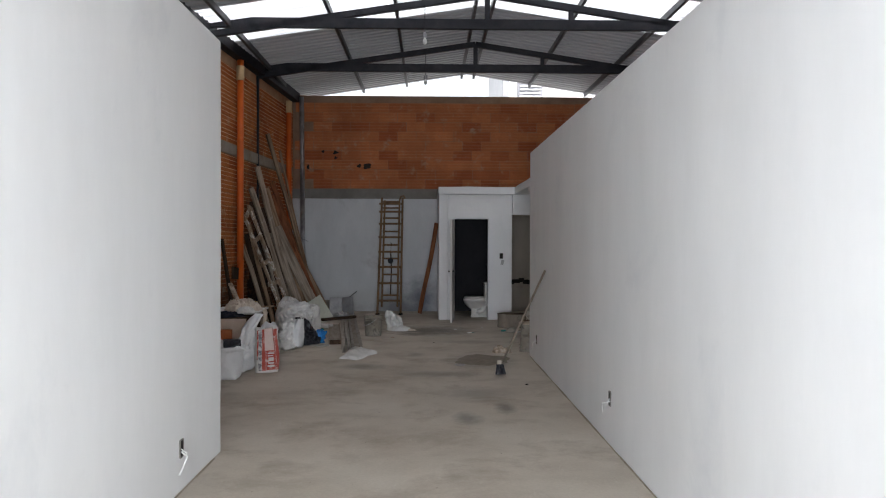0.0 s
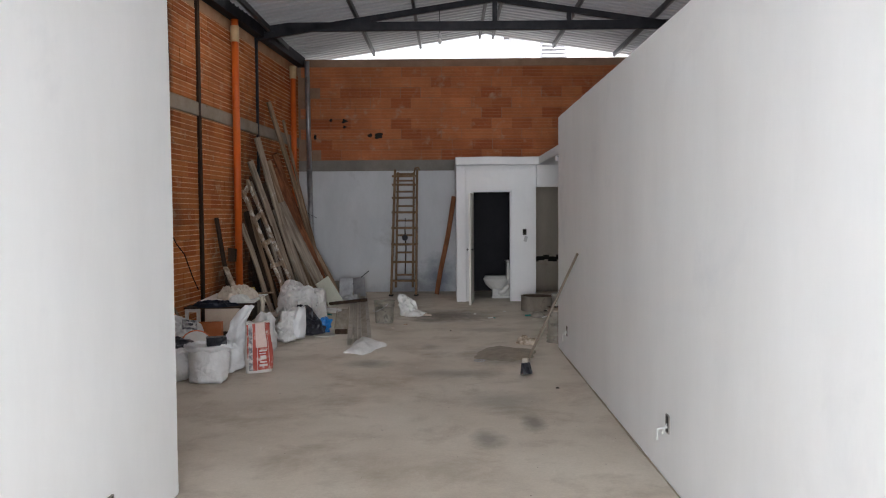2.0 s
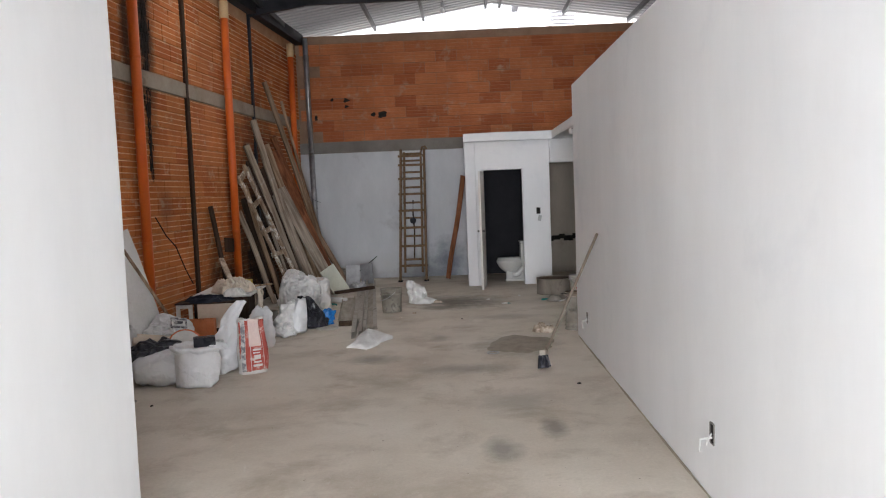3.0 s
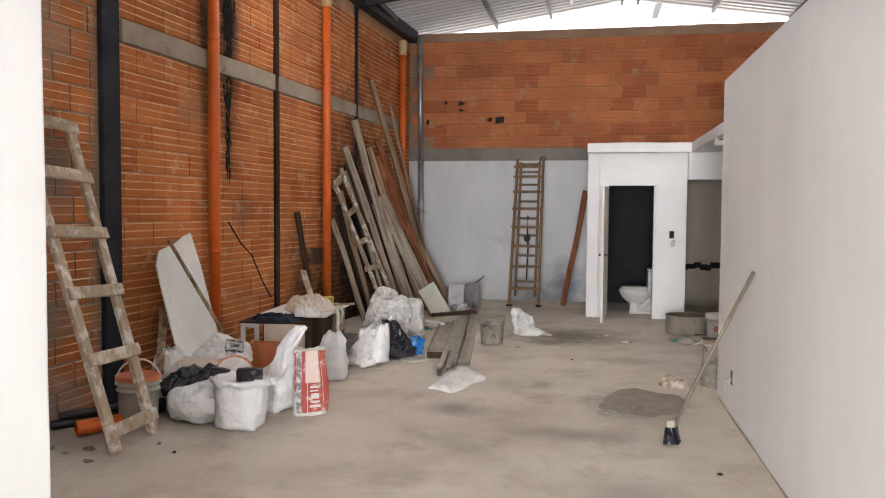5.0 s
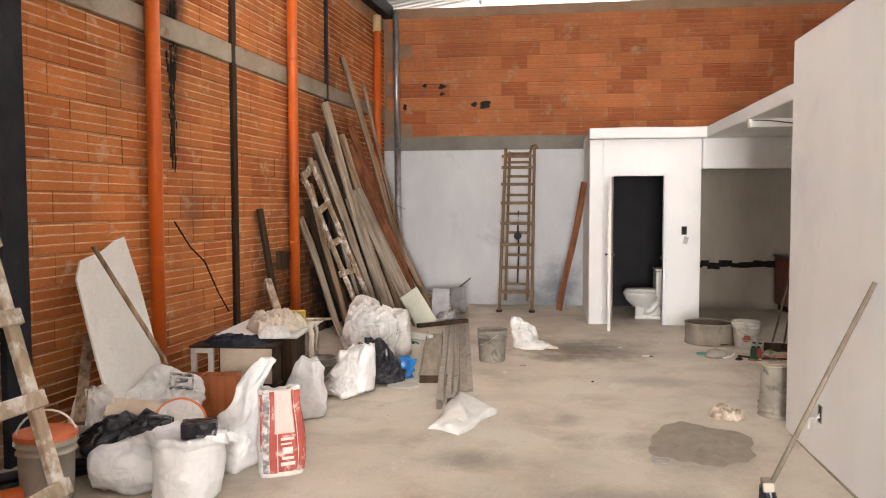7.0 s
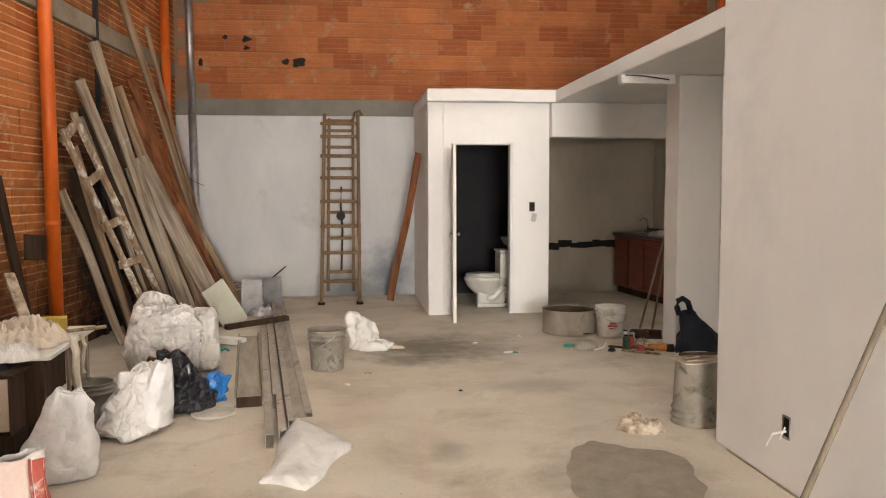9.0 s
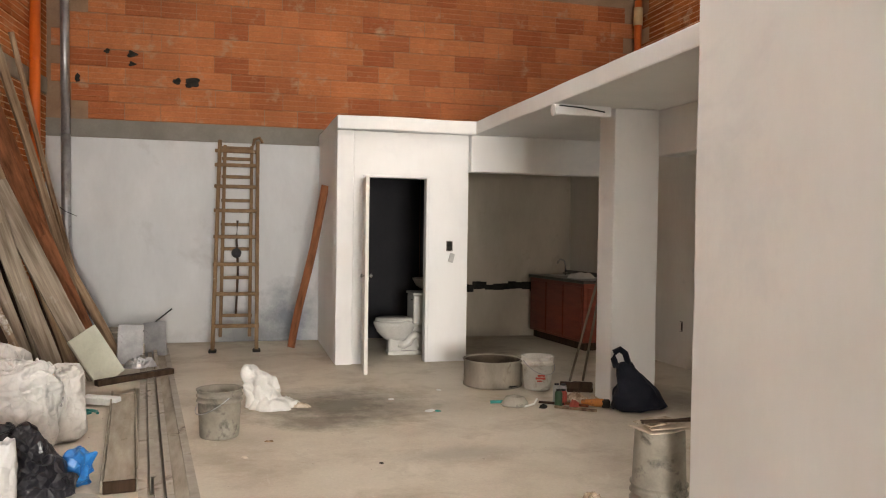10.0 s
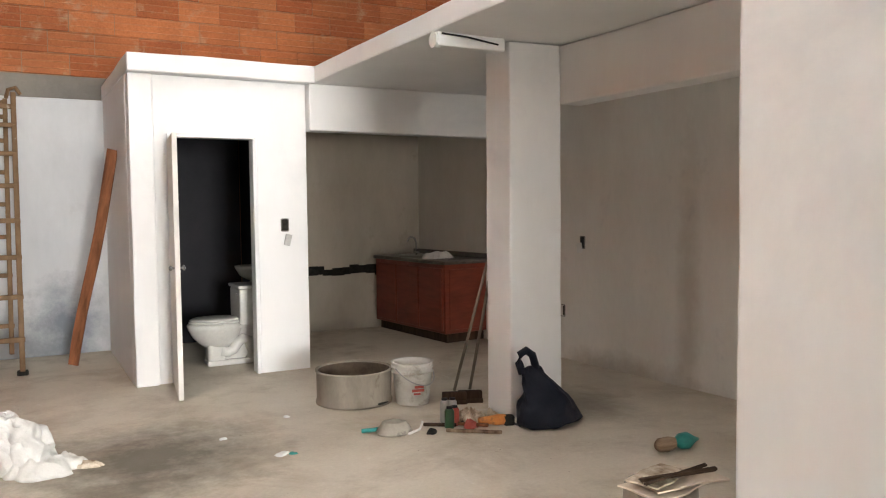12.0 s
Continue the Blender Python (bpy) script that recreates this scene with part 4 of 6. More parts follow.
# knocked-out blocks in the back wall, their shade laid on as dark patches
for x, z, w, h in ((-1.44, 3.27, 0.19, 0.1), (-1.6, 3.28, 0.1, 0.07), (-2.13, 3.58, 0.1, 0.07), (-2.13, 3.46, 0.07, 0.05), (-2.42, 3.6, 0.06, 0.05), (-2.75, 3.25, 0.05, 0.1)):
    part("hole", heap(w * 1.1, h * 1.1, 0.008, x * 3, 2.0, 8, 28, 0.0, 0.6), M_HOLE_SHADE_AND_BLACK, back, "dark patch standing for the shade of a hole in a block", m=pose(x, BACK_Y - 0.008, z, 90))

# chased groove in the kitchen wall, its shade given by raised near-black pieces
bm = bmesh.new()
rnd = random.Random(3)
x = 1.66
while x < 3.2:
    w = rnd.uniform(0.06, 0.16)
    z = 0.7 + rnd.uniform(-0.02, 0.02)
    box((x, BACK_Y - 0.017, z - rnd.uniform(0.03, 0.07)), (x + w, BACK_Y - 0.008, z + rnd.uniform(0.03, 0.05)), 0.004, bm=bm)
    x += w * 0.8
part("chased_groove", bm, M_HOLE_SHADE_AND_BLACK, back, "dark ragged strip standing for a shaded groove in the plaster")


# ---- electrical boxes ----
def socket_box(at, normal, wires=True):
    """An open wall box with loose white wire ends."""
    q = Vector(normal).to_track_quat("Y", "Z").to_matrix().to_4x4()
    ob = thing("socket_box", "open electrical wall box with loose white wire ends", "wall socket", Matrix.Translation(at) @ q, "open wall boxes")
    # near-black plate stands in for the shade inside the box
    bm = box((-0.028, -0.004, -0.05), (0.028, 0.003, 0.05), 0.006)
    part("recess", bm, M_HOLE_SHADE_AND_BLACK, ob)
    for x0, x1, z0, z1 in ((-0.036, -0.028, -0.055, 0.055), (0.028, 0.036, -0.055, 0.055), (-0.028, 0.028, 0.05, 0.058), (-0.028, 0.028, -0.058, -0.05)):
        part("rim", box((x0, -0.004, z0), (x1, 0.006, z1), 0.002), M_GREY_PLASTER, ob)
    if wires:
        part("wire", curve_tube([(0.0, 0.0, -0.02), (0.04, 0.05, -0.04), (0.09, 0.04, -0.09), (0.13, 0.03, -0.13)], 0.006, 6), M_PLATE, ob)
        part("wire", curve_tube([(0.01, 0.0, 0.0), (-0.01, 0.03, -0.03), (0.01, 0.03, -0.06)], 0.004, 6), M_PLATE, ob)
    return ob


socket_box((1.363, 6.04, 0.36), (-1, 0, 0))
socket_box((1.363, 10.1, 0.31), (-1, 0, 0))
socket_box((-1.563, 4.95, 0.27), (1, 0, 0))
socket_box((1.436, 15.812, 1.29), (0, -1, 0), False)
ob = part("switch_plate", box((-0.03, -0.006, -0.05), (0.03, 0.006, 0.05), 0.004), M_GREY_PLATE, None, m=pose(1.455, 15.79, 1.16, 0, 14, 8))
tagged(ob, "white switch plate hanging loose below its wall box", "switch plate")
socket_box((3.865, 14.72, 1.1), (-1, 0.05, 0), False)
ob = part("switch_plate", box((-0.03, -0.008, -0.045), (0.03, 0.008, 0.045), 0.004), M_PLATE, None, m=pose(3.845, 14.74, 1.05, 0, 8, 95))
tagged(ob, "white switch plate hanging loose below its wall box", "switch plate")
socket_box((3.858, 15.0, 0.45), (-1, 0.05, 0), False)

# lamp tube bracket under the slab edge
lampb = thing("lamp_holder", "bare white batten lamp holder with a loose wire under the slab", "lamp holder")
part("batten", box((1.7, 13.44, 2.44), (2.2, 13.54, 2.527), 0.012, 2), M_WHITE, lampb)
part("end_cap", tube((1.69, 13.49, 2.48), (1.73, 13.49, 2.48), 0.05, seg=16), M_PLATE, lampb)
part("loose_wire", curve_tube([(1.72, 13.42, 2.51), (1.9, 13.41, 2.5), (2.12, 13.4, 2.47)], 0.006, 6), M_STEEL, lampb)

# bulb holders hanging from the trusses
for y in (15.0, 12.0):
    lamp = thing("pendant_lamp", "small bulb holder hanging on a wire from the roof truss", "pendant lamp", pose(-0.1, y - 0.05, 0), "hanging bulb holders")
    part("wire", tube((0, 0, 4.72), (0, 0, 5.2), 0.006, seg=6), M_STEEL, lamp)
    part("holder", lathe([(0.02, 4.74), (0.03, 4.72), (0.035, 4.68), (0.03, 4.66)], 14), M_GALV, lamp)
    part("bulb", lathe([(0.012, 4.66), (0.028, 4.63), (0.035, 4.6), (0.028, 4.57), (0.004, 4.555)], 14), M_PLATE, lamp, smooth=True)

# ---- bathroom ----
fr = thing("door_frame", "white painted timber door frame of the bathroom", "door frame", kind="structure")
part("jamb", box((0.46, 15.8, 0), (0.495, 15.93, 2.03), 0.004), M_WHITE, fr)
part("jamb", box((1.165, 15.8, 0), (1.197, 15.93, 2.03), 0.004), M_WHITE, fr)
part("head", box((0.46, 15.8, 2.03), (1.197, 15.93, 2.058), 0.004), M_WHITE, fr)
leaf = thing("door", "white painted bathroom door standing wide open", "door", pose(0.478, 15.79, 0, 0, 0, -96.5), kind="structure")
part("leaf", box((0, -0.02, 0.012), (0.69, 0.018, 2.0), 0.004), M_PLASTER_DIRTY, leaf)
part("door_handle", lathe([(0.008, 0), (0.009, 0.015), (0.02, 0.025), (0.02, 0.035), (0.006, 0.042)], 14), M_CHROME, leaf, "tarnished round knob", m=pose(0.63, 0.018, 1.0, -90))
part("door_handle", lathe([(0.008, 0), (0.009, 0.015), (0.02, 0.025), (0.02, 0.035), (0.006, 0.042)], 14), M_CHROME, leaf, "tarnished round knob", m=pose(0.63, -0.02, 1.0, 90))
for z in (0.25, 1.0, 1.8):
    part("hinge", tube((0.0, 0.024, z), (0.0, 0.024, z + 0.09), 0.008, seg=8), M_STEEL, leaf)

toilet = thing("toilet", "white ceramic toilet with its lid down, facing sideways", "toilet", pose(0, 16.42, 0))
bm = bmesh.new()
rows = []
for z, cx, rx, ry in ((0.17, 0.97, 0.13, 0.085), (0.21, 0.96, 0.17, 0.11), (0.27, 0.95, 0.215, 0.15), (0.33, 0.945, 0.24, 0.172), (0.375, 0.94, 0.25, 0.18), (0.39, 0.94, 0.24, 0.17)):
    rows.append([bm.verts.new((cx + rx * math.cos(a * math.pi / 16), ry * math.sin(a * math.pi / 16), z)) for a in range(32)])
for p, q in zip(rows, rows[1:]):
    for j in range(32):
        bm.faces.new((p[j], p[(j + 1) % 32], q[(j + 1) % 32], q[j]))
bm.faces.new(rows[0])
bm.faces.new(rows[-1])
part("bowl", bm, M_CERAMIC, toilet, smooth=True)
part("pedestal", box((0.86, -0.085, 0), (1.02, 0.085, 0.23), 0.035, 4), M_CERAMIC, toilet, smooth=True)
part("back_pedestal", box((1.0, -0.05, 0.03), (1.3, 0.05, 0.37), 0.03, 3), M_CERAMIC, toilet, smooth=True)
part("trapway", curve_tube([(0.98, -0.06, 0.13), (1.04, -0.065, 0.115), (1.09, -0.07, 0.14), (1.13, -0.07, 0.2), (1.18, -0.07, 0.235), (1.235, -0.07, 0.21), (1.255, -0.07, 0.14), (1.25, -0.065, 0.05)], 0.048, 14), M_CERAMIC, toilet, smooth=True)
part("foot", box((0.85, -0.105, 0), (1.32, 0.105, 0.05), 0.018, 3), M_CERAMIC, toilet)
part("bridge", box((1.08, -0.1, 0.33), (1.3, 0.1, 0.385), 0.02, 3), M_CERAMIC, toilet)
part("seat", lathe([(0.24, 0.392), (0.25, 0.4), (0.245, 0.412), (0.2, 0.414)], 32, at=(0.955, 0, 0), sy=0.74), M_CERAMIC, toilet, smooth=True)
part("lid", lathe([(0.235, 0.416), (0.243, 0.424), (0.22, 0.436), (0.1, 0.441)], 32, at=(0.955, 0, 0), sy=0.74), M_CERAMIC, toilet, smooth=True)
tank = part("tank", box((1.13, -0.19, 0.37), (1.32, 0.19, 0.7), 0.025, 3), M_CERAMIC, toilet)
part("tank_lid", box((1.118, -0.2, 0.703), (1.33, 0.2, 0.735), 0.012, 2), M_CERAMIC, tank)
part("flush_handle", beam((1.125, -0.14, 0.65), (1.125, -0.08, 0.645), 0.012, 0.012), M_CHROME, tank)
basin = thing("wash_basin", "small white wall-hung wash basin in the bathroom", "wash basin", pose(1.46, 17.0, 0))
part("bowl", lathe([(0.06, 0.72), (0.13, 0.76), (0.17, 0.83), (0.18, 0.86), (0.165, 0.86), (0.13, 0.8), (0.03, 0.77)], 28, sy=1.2), M_CERAMIC, basin, smooth=True)
part("bracket", box((-0.02, -0.06, 0.66), (0.13, 0.06, 0.74), 0.01), M_CERAMIC, basin)

# ---- kitchen ----
cab = thing("sink_cabinet", "red-brown wooden kitchen sink cabinet", "cabinet", pose(3.26, 16.22, 0, 0, 0, 5.5))
part("body", box((0, 0, 0.1), (0.55, 1.46, 0.83), 0.005), M_REDWOOD_CAB, cab)
part("plinth", box((0.05, 0.04, 0), (0.53, 1.44, 0.1)), M_WOOD_DARK, cab, "dark recessed plinth")
for y0 in (0.03, 0.5, 0.97):
    dr = part("door", box((-0.018, y0, 0.13), (0, y0 + 0.45, 0.79), 0.006), M_REDWOOD_CAB, cab)
    part("edge_bead", box((-0.022, y0 + 0.002, 0.14), (-0.018, y0 + 0.012, 0.78), 0.001), M_REDWOOD_CAB, dr)
part("end_panel", box((0.05, -0.012, 0.14), (0.52, 0.002, 0.78), 0.005), M_REDWOOD_CAB, cab)
top = thing("worktop", "dark stone worktop over the sink cabinet", "worktop", pose(3.26, 16.22, 0, 0, 0, 5.5))
part("slab", box((-0.03, -0.03, 0.832), (0.56, 1.47, 0.87), 0.006), M_COUNTER, top)
part("upstand", box((0.53, -0.03, 0.872), (0.56, 1.47, 0.93), 0.004), M_COUNTER, top)
part("sink_bowl", lathe([(0.19, 0.875), (0.19, 0.882), (0.16, 0.879), (0.15, 0.873)], 28, at=(0.27, 1.0, 0)), M_GALV, top)
tap = thing("tap", "worn chrome swan-neck kitchen tap", "tap", pose(3.5, 17.35, 0.87))
part("spout", curve_tube([(0, 0, 0), (0, 0, 0.14), (-0.02, 0, 0.2), (-0.07, 0, 0.22), (-0.11, 0, 0.19), (-0.115, 0, 0.16)], 0.011, 8), M_CHROME, tap, smooth=True)
part("handle", box((-0.02, -0.05, 0.02), (0.02, 0.05, 0.045), 0.008), M_CHROME, tap)
ob = part("paper_heap", heap(0.34, 0.3, 0.08, 4, 4.0), M_CLOTH, None, m=pose(3.46, 16.75, 0.87))
tagged(ob, "crumpled papers and rags lying on the dark worktop", "papers")

# ---- ladders ----
def ladder(name, label, feet, tops, rungs, rail, rung, material, proud=0.03, over=0.05):
    """Two rails and boards nailed across their front."""
    ob = thing(name, label, "ladder")
    a0, b0, a1, b1 = (Vector(v) for v in (*feet, *tops))
    across = (b0 - a0).normalized()
    face = across.cross((a1 - a0).normalized())
    for p, q in ((a0, a1), (b0, b1)):
        part("rail", beam(p, q, rail[0], rail[1], 0.006, up=tuple(face), wob=0.002), material, ob)
    sgn = -1 if face.z > 0 else 1
    for f in rungs:
        p, q = a0.lerp(a1, f) + face * proud * sgn, b0.lerp(b1, f) + face * proud * sgn
        d = (q - p).normalized()
        part("rung", beam(p - d * over, q + d * over, rung[0], rung[1], 0.005, up=tuple((a1 - a0).normalized()), wob=0.003), material, ob)
    return ob


ladder("wooden_ladder", "paint-spattered wooden ladder leaning on the clay block wall", ((-2.86, 8.2, 0), (-2.86, 8.65, 0)), ((-3.7, 8.34, 2.33), (-3.67, 8.86, 2.29)), (0.06, 0.26, 0.45, 0.63, 0.81, 0.975), (0.09, 0.04), (0.03, 0.09), M_LADDER_PAINTED, -0.034)
ladder("wooden_ladder", "short paint-spattered ladder leaning among the planks", ((-2.72, 14.5, 0.25), (-2.6, 14.78, 0.22)), ((-3.33, 14.05, 2.05), (-3.3, 14.28, 2.22)), (0.08, 0.3, 0.5, 0.72, 0.95), (0.058, 0.045), (0.03, 0.08), M_LADDER_WHITE, 0.034, 0.04)

ext = thing("extension_ladder", "tall worn double wooden ladder leaning on the back wall", "ladder")
for x0, x1 in ((-1.13, -1.08), (-0.63, -0.62)):
    part("rail", beam((x0, 16.87, 0.02), (x1, 17.62, 2.55), 0.045, 0.075, 0.005, up=(0, 1, 0)), M_LADDER, ext)
    part("shoe", box((x0 - 0.045, 16.8, 0), (x0 + 0.045, 16.94, 0.03), 0.008), M_HOLE_SHADE_AND_BLACK, ext, "dark rubber foot")
for x0, x1 in ((-1.05, -1.02), (-0.71, -0.69)):
    part("inner_rail", beam((x0, 17.1, 0.15), (x1, 17.69, 2.5), 0.04, 0.06, 0.005, up=(0, 1, 0)), M_LADDER, ext)
for z in (0.3, 0.67, 1.02, 1.35, 1.67, 1.97, 2.24, 2.42):
    y = 16.87 + (z / 2.53) * 0.75
    part("rung", beam((-1.14, y - 0.03, z), (-0.6, y - 0.03, z), 0.028, 0.045, 0.005), M_LADDER, ext)
for z in (0.4, 0.85, 1.2, 1.5, 1.8, 2.1, 2.33, 2.47):
    y = 17.1 + ((z - 0.15) / 2.35) * 0.59
    part("inner_rung", beam((-1.06, y, z), (-0.68, y, z), 0.025, 0.04, 0.005), M_LADDER, ext)
part("rope", curve_tube([(-0.86, 17.35, 1.55), (-0.87, 17.36, 1.3), (-0.85, 17.3, 0.95), (-0.87, 17.25, 0.4)], 0.014, 6), M_WOOD_DARK, ext, "hanging dark rope")
part("pulley", lathe([(0.02, -0.04), (0.06, -0.03), (0.045, 0), (0.06, 0.03), (0.02, 0.04)], 16), M_STEEL, ext, "dark pulley block", m=pose(-0.87, 17.3, 1.15, 90))
part("hook", curve_tube([(-0.68, 17.6, 2.5), (-0.66, 17.58, 2.58), (-0.6, 17.56, 2.6), (-0.56, 17.58, 2.54)], 0.018, 8), M_LADDER, ext)

leaning_bar("plank", "reddish-brown plank with bolt holes leaning on the bathroom wall", "plank", (-0.22, 17.0, 0.02), (0.145, 16.62, 1.97), 0.09, 0.03, M_WOOD_RED, 0.001, (0.3, 1, 0))

# ---- timber in the corner ----
PL = "timber leaning in the corner"
for label, foot, tp, w, h, m in (
        ("long pale timber pole leaning in the corner", (-2.35, 16.6, 0), (-3.2, 15.5, 3.68), 0.0794, 0.0625, M_WOOD_OLD),
        ("grey weathered plank leaning in the corner", (-2.6, 15.5, 0), (-3.25, 14.75, 2.96), 0.0992, 0.0438, M_WOOD_GREY),
        ("grey weathered plank leaning in the corner", (-2.62, 15.3, 0), (-3.27, 14.4, 2.54), 0.0992, 0.05, M_WOOD_GREY),
        ("split weathered plank leaning in the corner", (-2.45, 15.9, 0), (-3.21, 15.36, 2.6), 0.109, 0.0438, M_WOOD_OLD),
        ("reddish plank leaning in the corner", (-2.35, 16.9, 0), (-3.18, 15.8, 2.76), 0.0992, 0.0438, M_WOOD_RED),
        ("thin brown batten leaning in the corner", (-2.5, 17.3, 0), (-3.14, 16.38, 3.45), 0.0496, 0.0375, M_WOOD_OLD),
        ("wide cement-stained board leaning in the corner", (-2.1, 15.35, 0), (-3.0, 15.35, 1.85), 0.198, 0.0375, M_WOOD_GREY),
        ("cement-stained board leaning in the corner", (-2.42, 15.2, 0), (-3.0, 15.1, 1.75), 0.159, 0.0375, M_WOOD_GREY),
        ("rough dark brown slab of wood leaning in the corner", (-2.45, 16.5, 0), (-3.17, 15.75, 2.5), 0.169, 0.0625, M_WOOD_RED),
        ("narrow pale plank leaning in the corner", (-2.95, 14.4, 0), (-3.32, 13.98, 1.5), 0.0794, 0.0375, M_WOOD_GREY),
        ("narrow brown plank leaning in the corner", (-2.88, 14.55, 0), (-3.28, 14.2, 1.9), 0.0694, 0.0375, M_WOOD_OLD),
        ("dark brown plank leaning in the corner", (-2.2, 16.2, 0), (-3.1, 16.1, 2.1), 0.139, 0.0375, M_WOOD_RED),
        ("brown plank with peeled bark leaning in the corner", (-2.15, 16.75, 0), (-3.1, 16.5, 2.0), 0.0992, 0.05, M_WOOD_OLD),
        # near-black boards added behind, standing in for the shade in the gaps
        ("dark brown board added for the shade between the planks", (-2.75, 15.0, 0), (-3.3, 14.55, 2.3), 0.16, 0.03, M_WOOD_DARK),
        ("dark brown board added for the shade between the planks", (-2.6, 15.8, 0), (-3.25, 15.2, 2.2), 0.18, 0.03, M_WOOD_DARK),
        ("dark brown board added for the shade between the planks", (-2.5, 16.2, 0), (-3.2, 15.9, 2.3), 0.17, 0.03, M_WOOD_DARK),
        ("reddish board leaning in the corner", (-2.42, 16.0, 0), (-3.2, 15.55, 2.45), 0.12, 0.03, M_WOOD_RED),
        ("dark brown board added for the shade between the planks", (-2.9, 14.7, 0), (-3.32, 14.25, 1.7), 0.15, 0.03, M_WOOD_DARK),
        ("thin pale rail leaning in the corner", (-2.72, 14.95, 0), (-3.3, 14.5, 2.2), 0.0496, 0.0375, M_WOOD_GREY)):
    leaning_bar("plank", label, "plank", foot, tp, w, h, m, 0.004, (0.55, -0.85, 0.1), PL)
ob = part("board_panel", box((-0.17, -0.012, 0), (0.17, 0.012, 0.52), 0.003), M_PANEL_GREEN, None, m=pose(-1.98, 15.25, 0.02, -22, -22, 55))
tagged(ob, "pale green square board leaning against the planks", "board")
dp = thing("timber_offcut", "dark stained timber offcut standing against the block wall", "timber")
part("board", beam(wall_pt(13.0, 0.24, 0.0), wall_pt(12.85, 0.05, 1.6), 0.13, 0.03, up=(1, 0, 0), wob=0.004), M_WOOD_DARK, dp)
part("bracket", beam(wall_pt(13.0, 0.17, 1.05), wall_pt(13.35, 0.15, 1.02), 0.03, 0.2, wob=0.004), M_WOOD_DARK, dp)

# ---- white board and stick by the wall ----
bm = bmesh.new()
pts = [(-0.23, 0), (0.24, 0.0), (0.24, 0.5), (0.235, 1.05), (0.21, 1.35), (0.12, 1.31), (0.0, 1.22), (-0.19, 1.13), (-0.25, 1.0), (-0.25, 0.5)]
fa = [bm.verts.new((x, -0.008, z)) for x, z in pts]
fb = [bm.verts.new((x, 0.008, z)) for x, z in pts]
bm.faces.new(fa)
bm.faces.new(list(reversed(fb)))
for i in range(len(pts)):
    bm.faces.new((fa[i], fa[(i + 1) % len(pts)], fb[(i + 1) % len(pts)], fb[i]))
bm.transform(Matrix.Diagonal((1.36, 1, 1.08, 1)))
ob = part("wall_board_offcut", bm, M_BOARD, None, m=Matrix.Translation((-3.07, 9.88, 0.1)) @ pose(0, 0, 0, 0, 0, 86) @ pose(0, 0, 0, -21, 0, 0) @ pose(0, 0, 0, 0, 9, 0))
tagged(ob, "white board offcut with a torn top leaning on the block wall", "board")
ob = part("stick", tube((-2.86, 10.19, 0.16), (-3.44, 9.88, 1.36), 0.018, 0.016, 10), M_WOOD_OLD, smooth=True)
tagged(ob, "round wooden stick leaning across the white board", "stick")


# ragged mortar bead along the foot of the white walls
for name, x, y0, y1 in (("baseboard_right", 1.36, 0.2, 10.84), ("baseboard_left", -1.56, 0.2, 5.87)):
    bm = bmesh.new()
    y = y0
    while y < y1 - 0.2:
        d = random.uniform(0.1, 0.35)
        r = max(0.002, 0.004 + 0.004 * noise.noise(Vector((x, y * 2.1, 0))))
        beam((x, y, r * 0.6), (x + random.uniform(-0.002, 0.002), min(y + d, y1), r * 0.6), 2.2 * r, 1.6 * r, 0.001, bm=bm)
        y += d * 0.97
    structure(name, bm, M_BAND, "ragged grey mortar bead at the wall foot", "trim")

# ---- sacks and rubble along the wall ----
def sack(name, label, category, at, profile, material, group="", **kw):
    jag = kw.pop("jag", 0)
    if jag:
        bm = crumpled(profile, kw.get("sx", 1.0), kw.get("sy", 1.0), kw.get("seed", 0), jag, kw.get("lump", 0.2), kw.get("lean", (0, 0)), kw.get("rings", 10), kw.get("seg", 13), kw.get("fold", 0.02), kw.get("pinch", 0.0), kw.get("ears", ()))
    else:
        bm = bag_mesh(profile, **kw)
    ob = part(name, bm, material, None, smooth=True, m=pose(*at))
    return tagged(ob, label, category, group)


def pail(name, label, at, r0, r1, h, body, handle=True, turned=False):
    """A tapered bucket with wall thickness, rolled rim, ribs and a wire handle."""
    ob = thing(name, label, "bucket", pose(*at))
    k = h
    prof = [(r0 * 0.96, 0.0), (r0, 0.012), (r0 + (r1 - r0) * 0.3, 0.3 * k), (r0 + (r1 - r0) * 0.74, 0.74 * k), (r1 + 0.008, 0.755 * k), (r1 + 0.008, 0.77 * k), (r1 - 0.002, 0.785 * k), (r1, 0.86 * k), (r1 + 0.009, 0.87 * k), (r1 + 0.009, 0.885 * k), (r1, 0.9 * k), (r1 + 0.002, 0.98 * k), (r1 + 0.01, 0.985 * k), (r1 + 0.01, k), (r1 - 0.006, k), (r1 - 0.012, 0.97 * k), (r0 - 0.008, 0.03), (0.002, 0.026)]
    if turned:
        prof = [(r, h - z) for r, z in prof[:-2]] + [(r0 * 0.5, h)]
        prof = [(0.002, h)] + [p for p in prof[:-1]]
    part("bucket_body", lathe(prof, 36), body, ob, smooth=True)
    if handle:
        pts = [((r1 + 0.012) * math.cos(a), (r1 + 0.012) * math.sin(a), 0.88 * k - 0.12 * math.sin(min(max(a - handle, 0), math.pi))) for a in [handle + math.pi * i / 16 for i in range(17)]]
        part("wire_handle", curve_tube(pts, 0.004, 6), M_GALV, ob)
    return ob


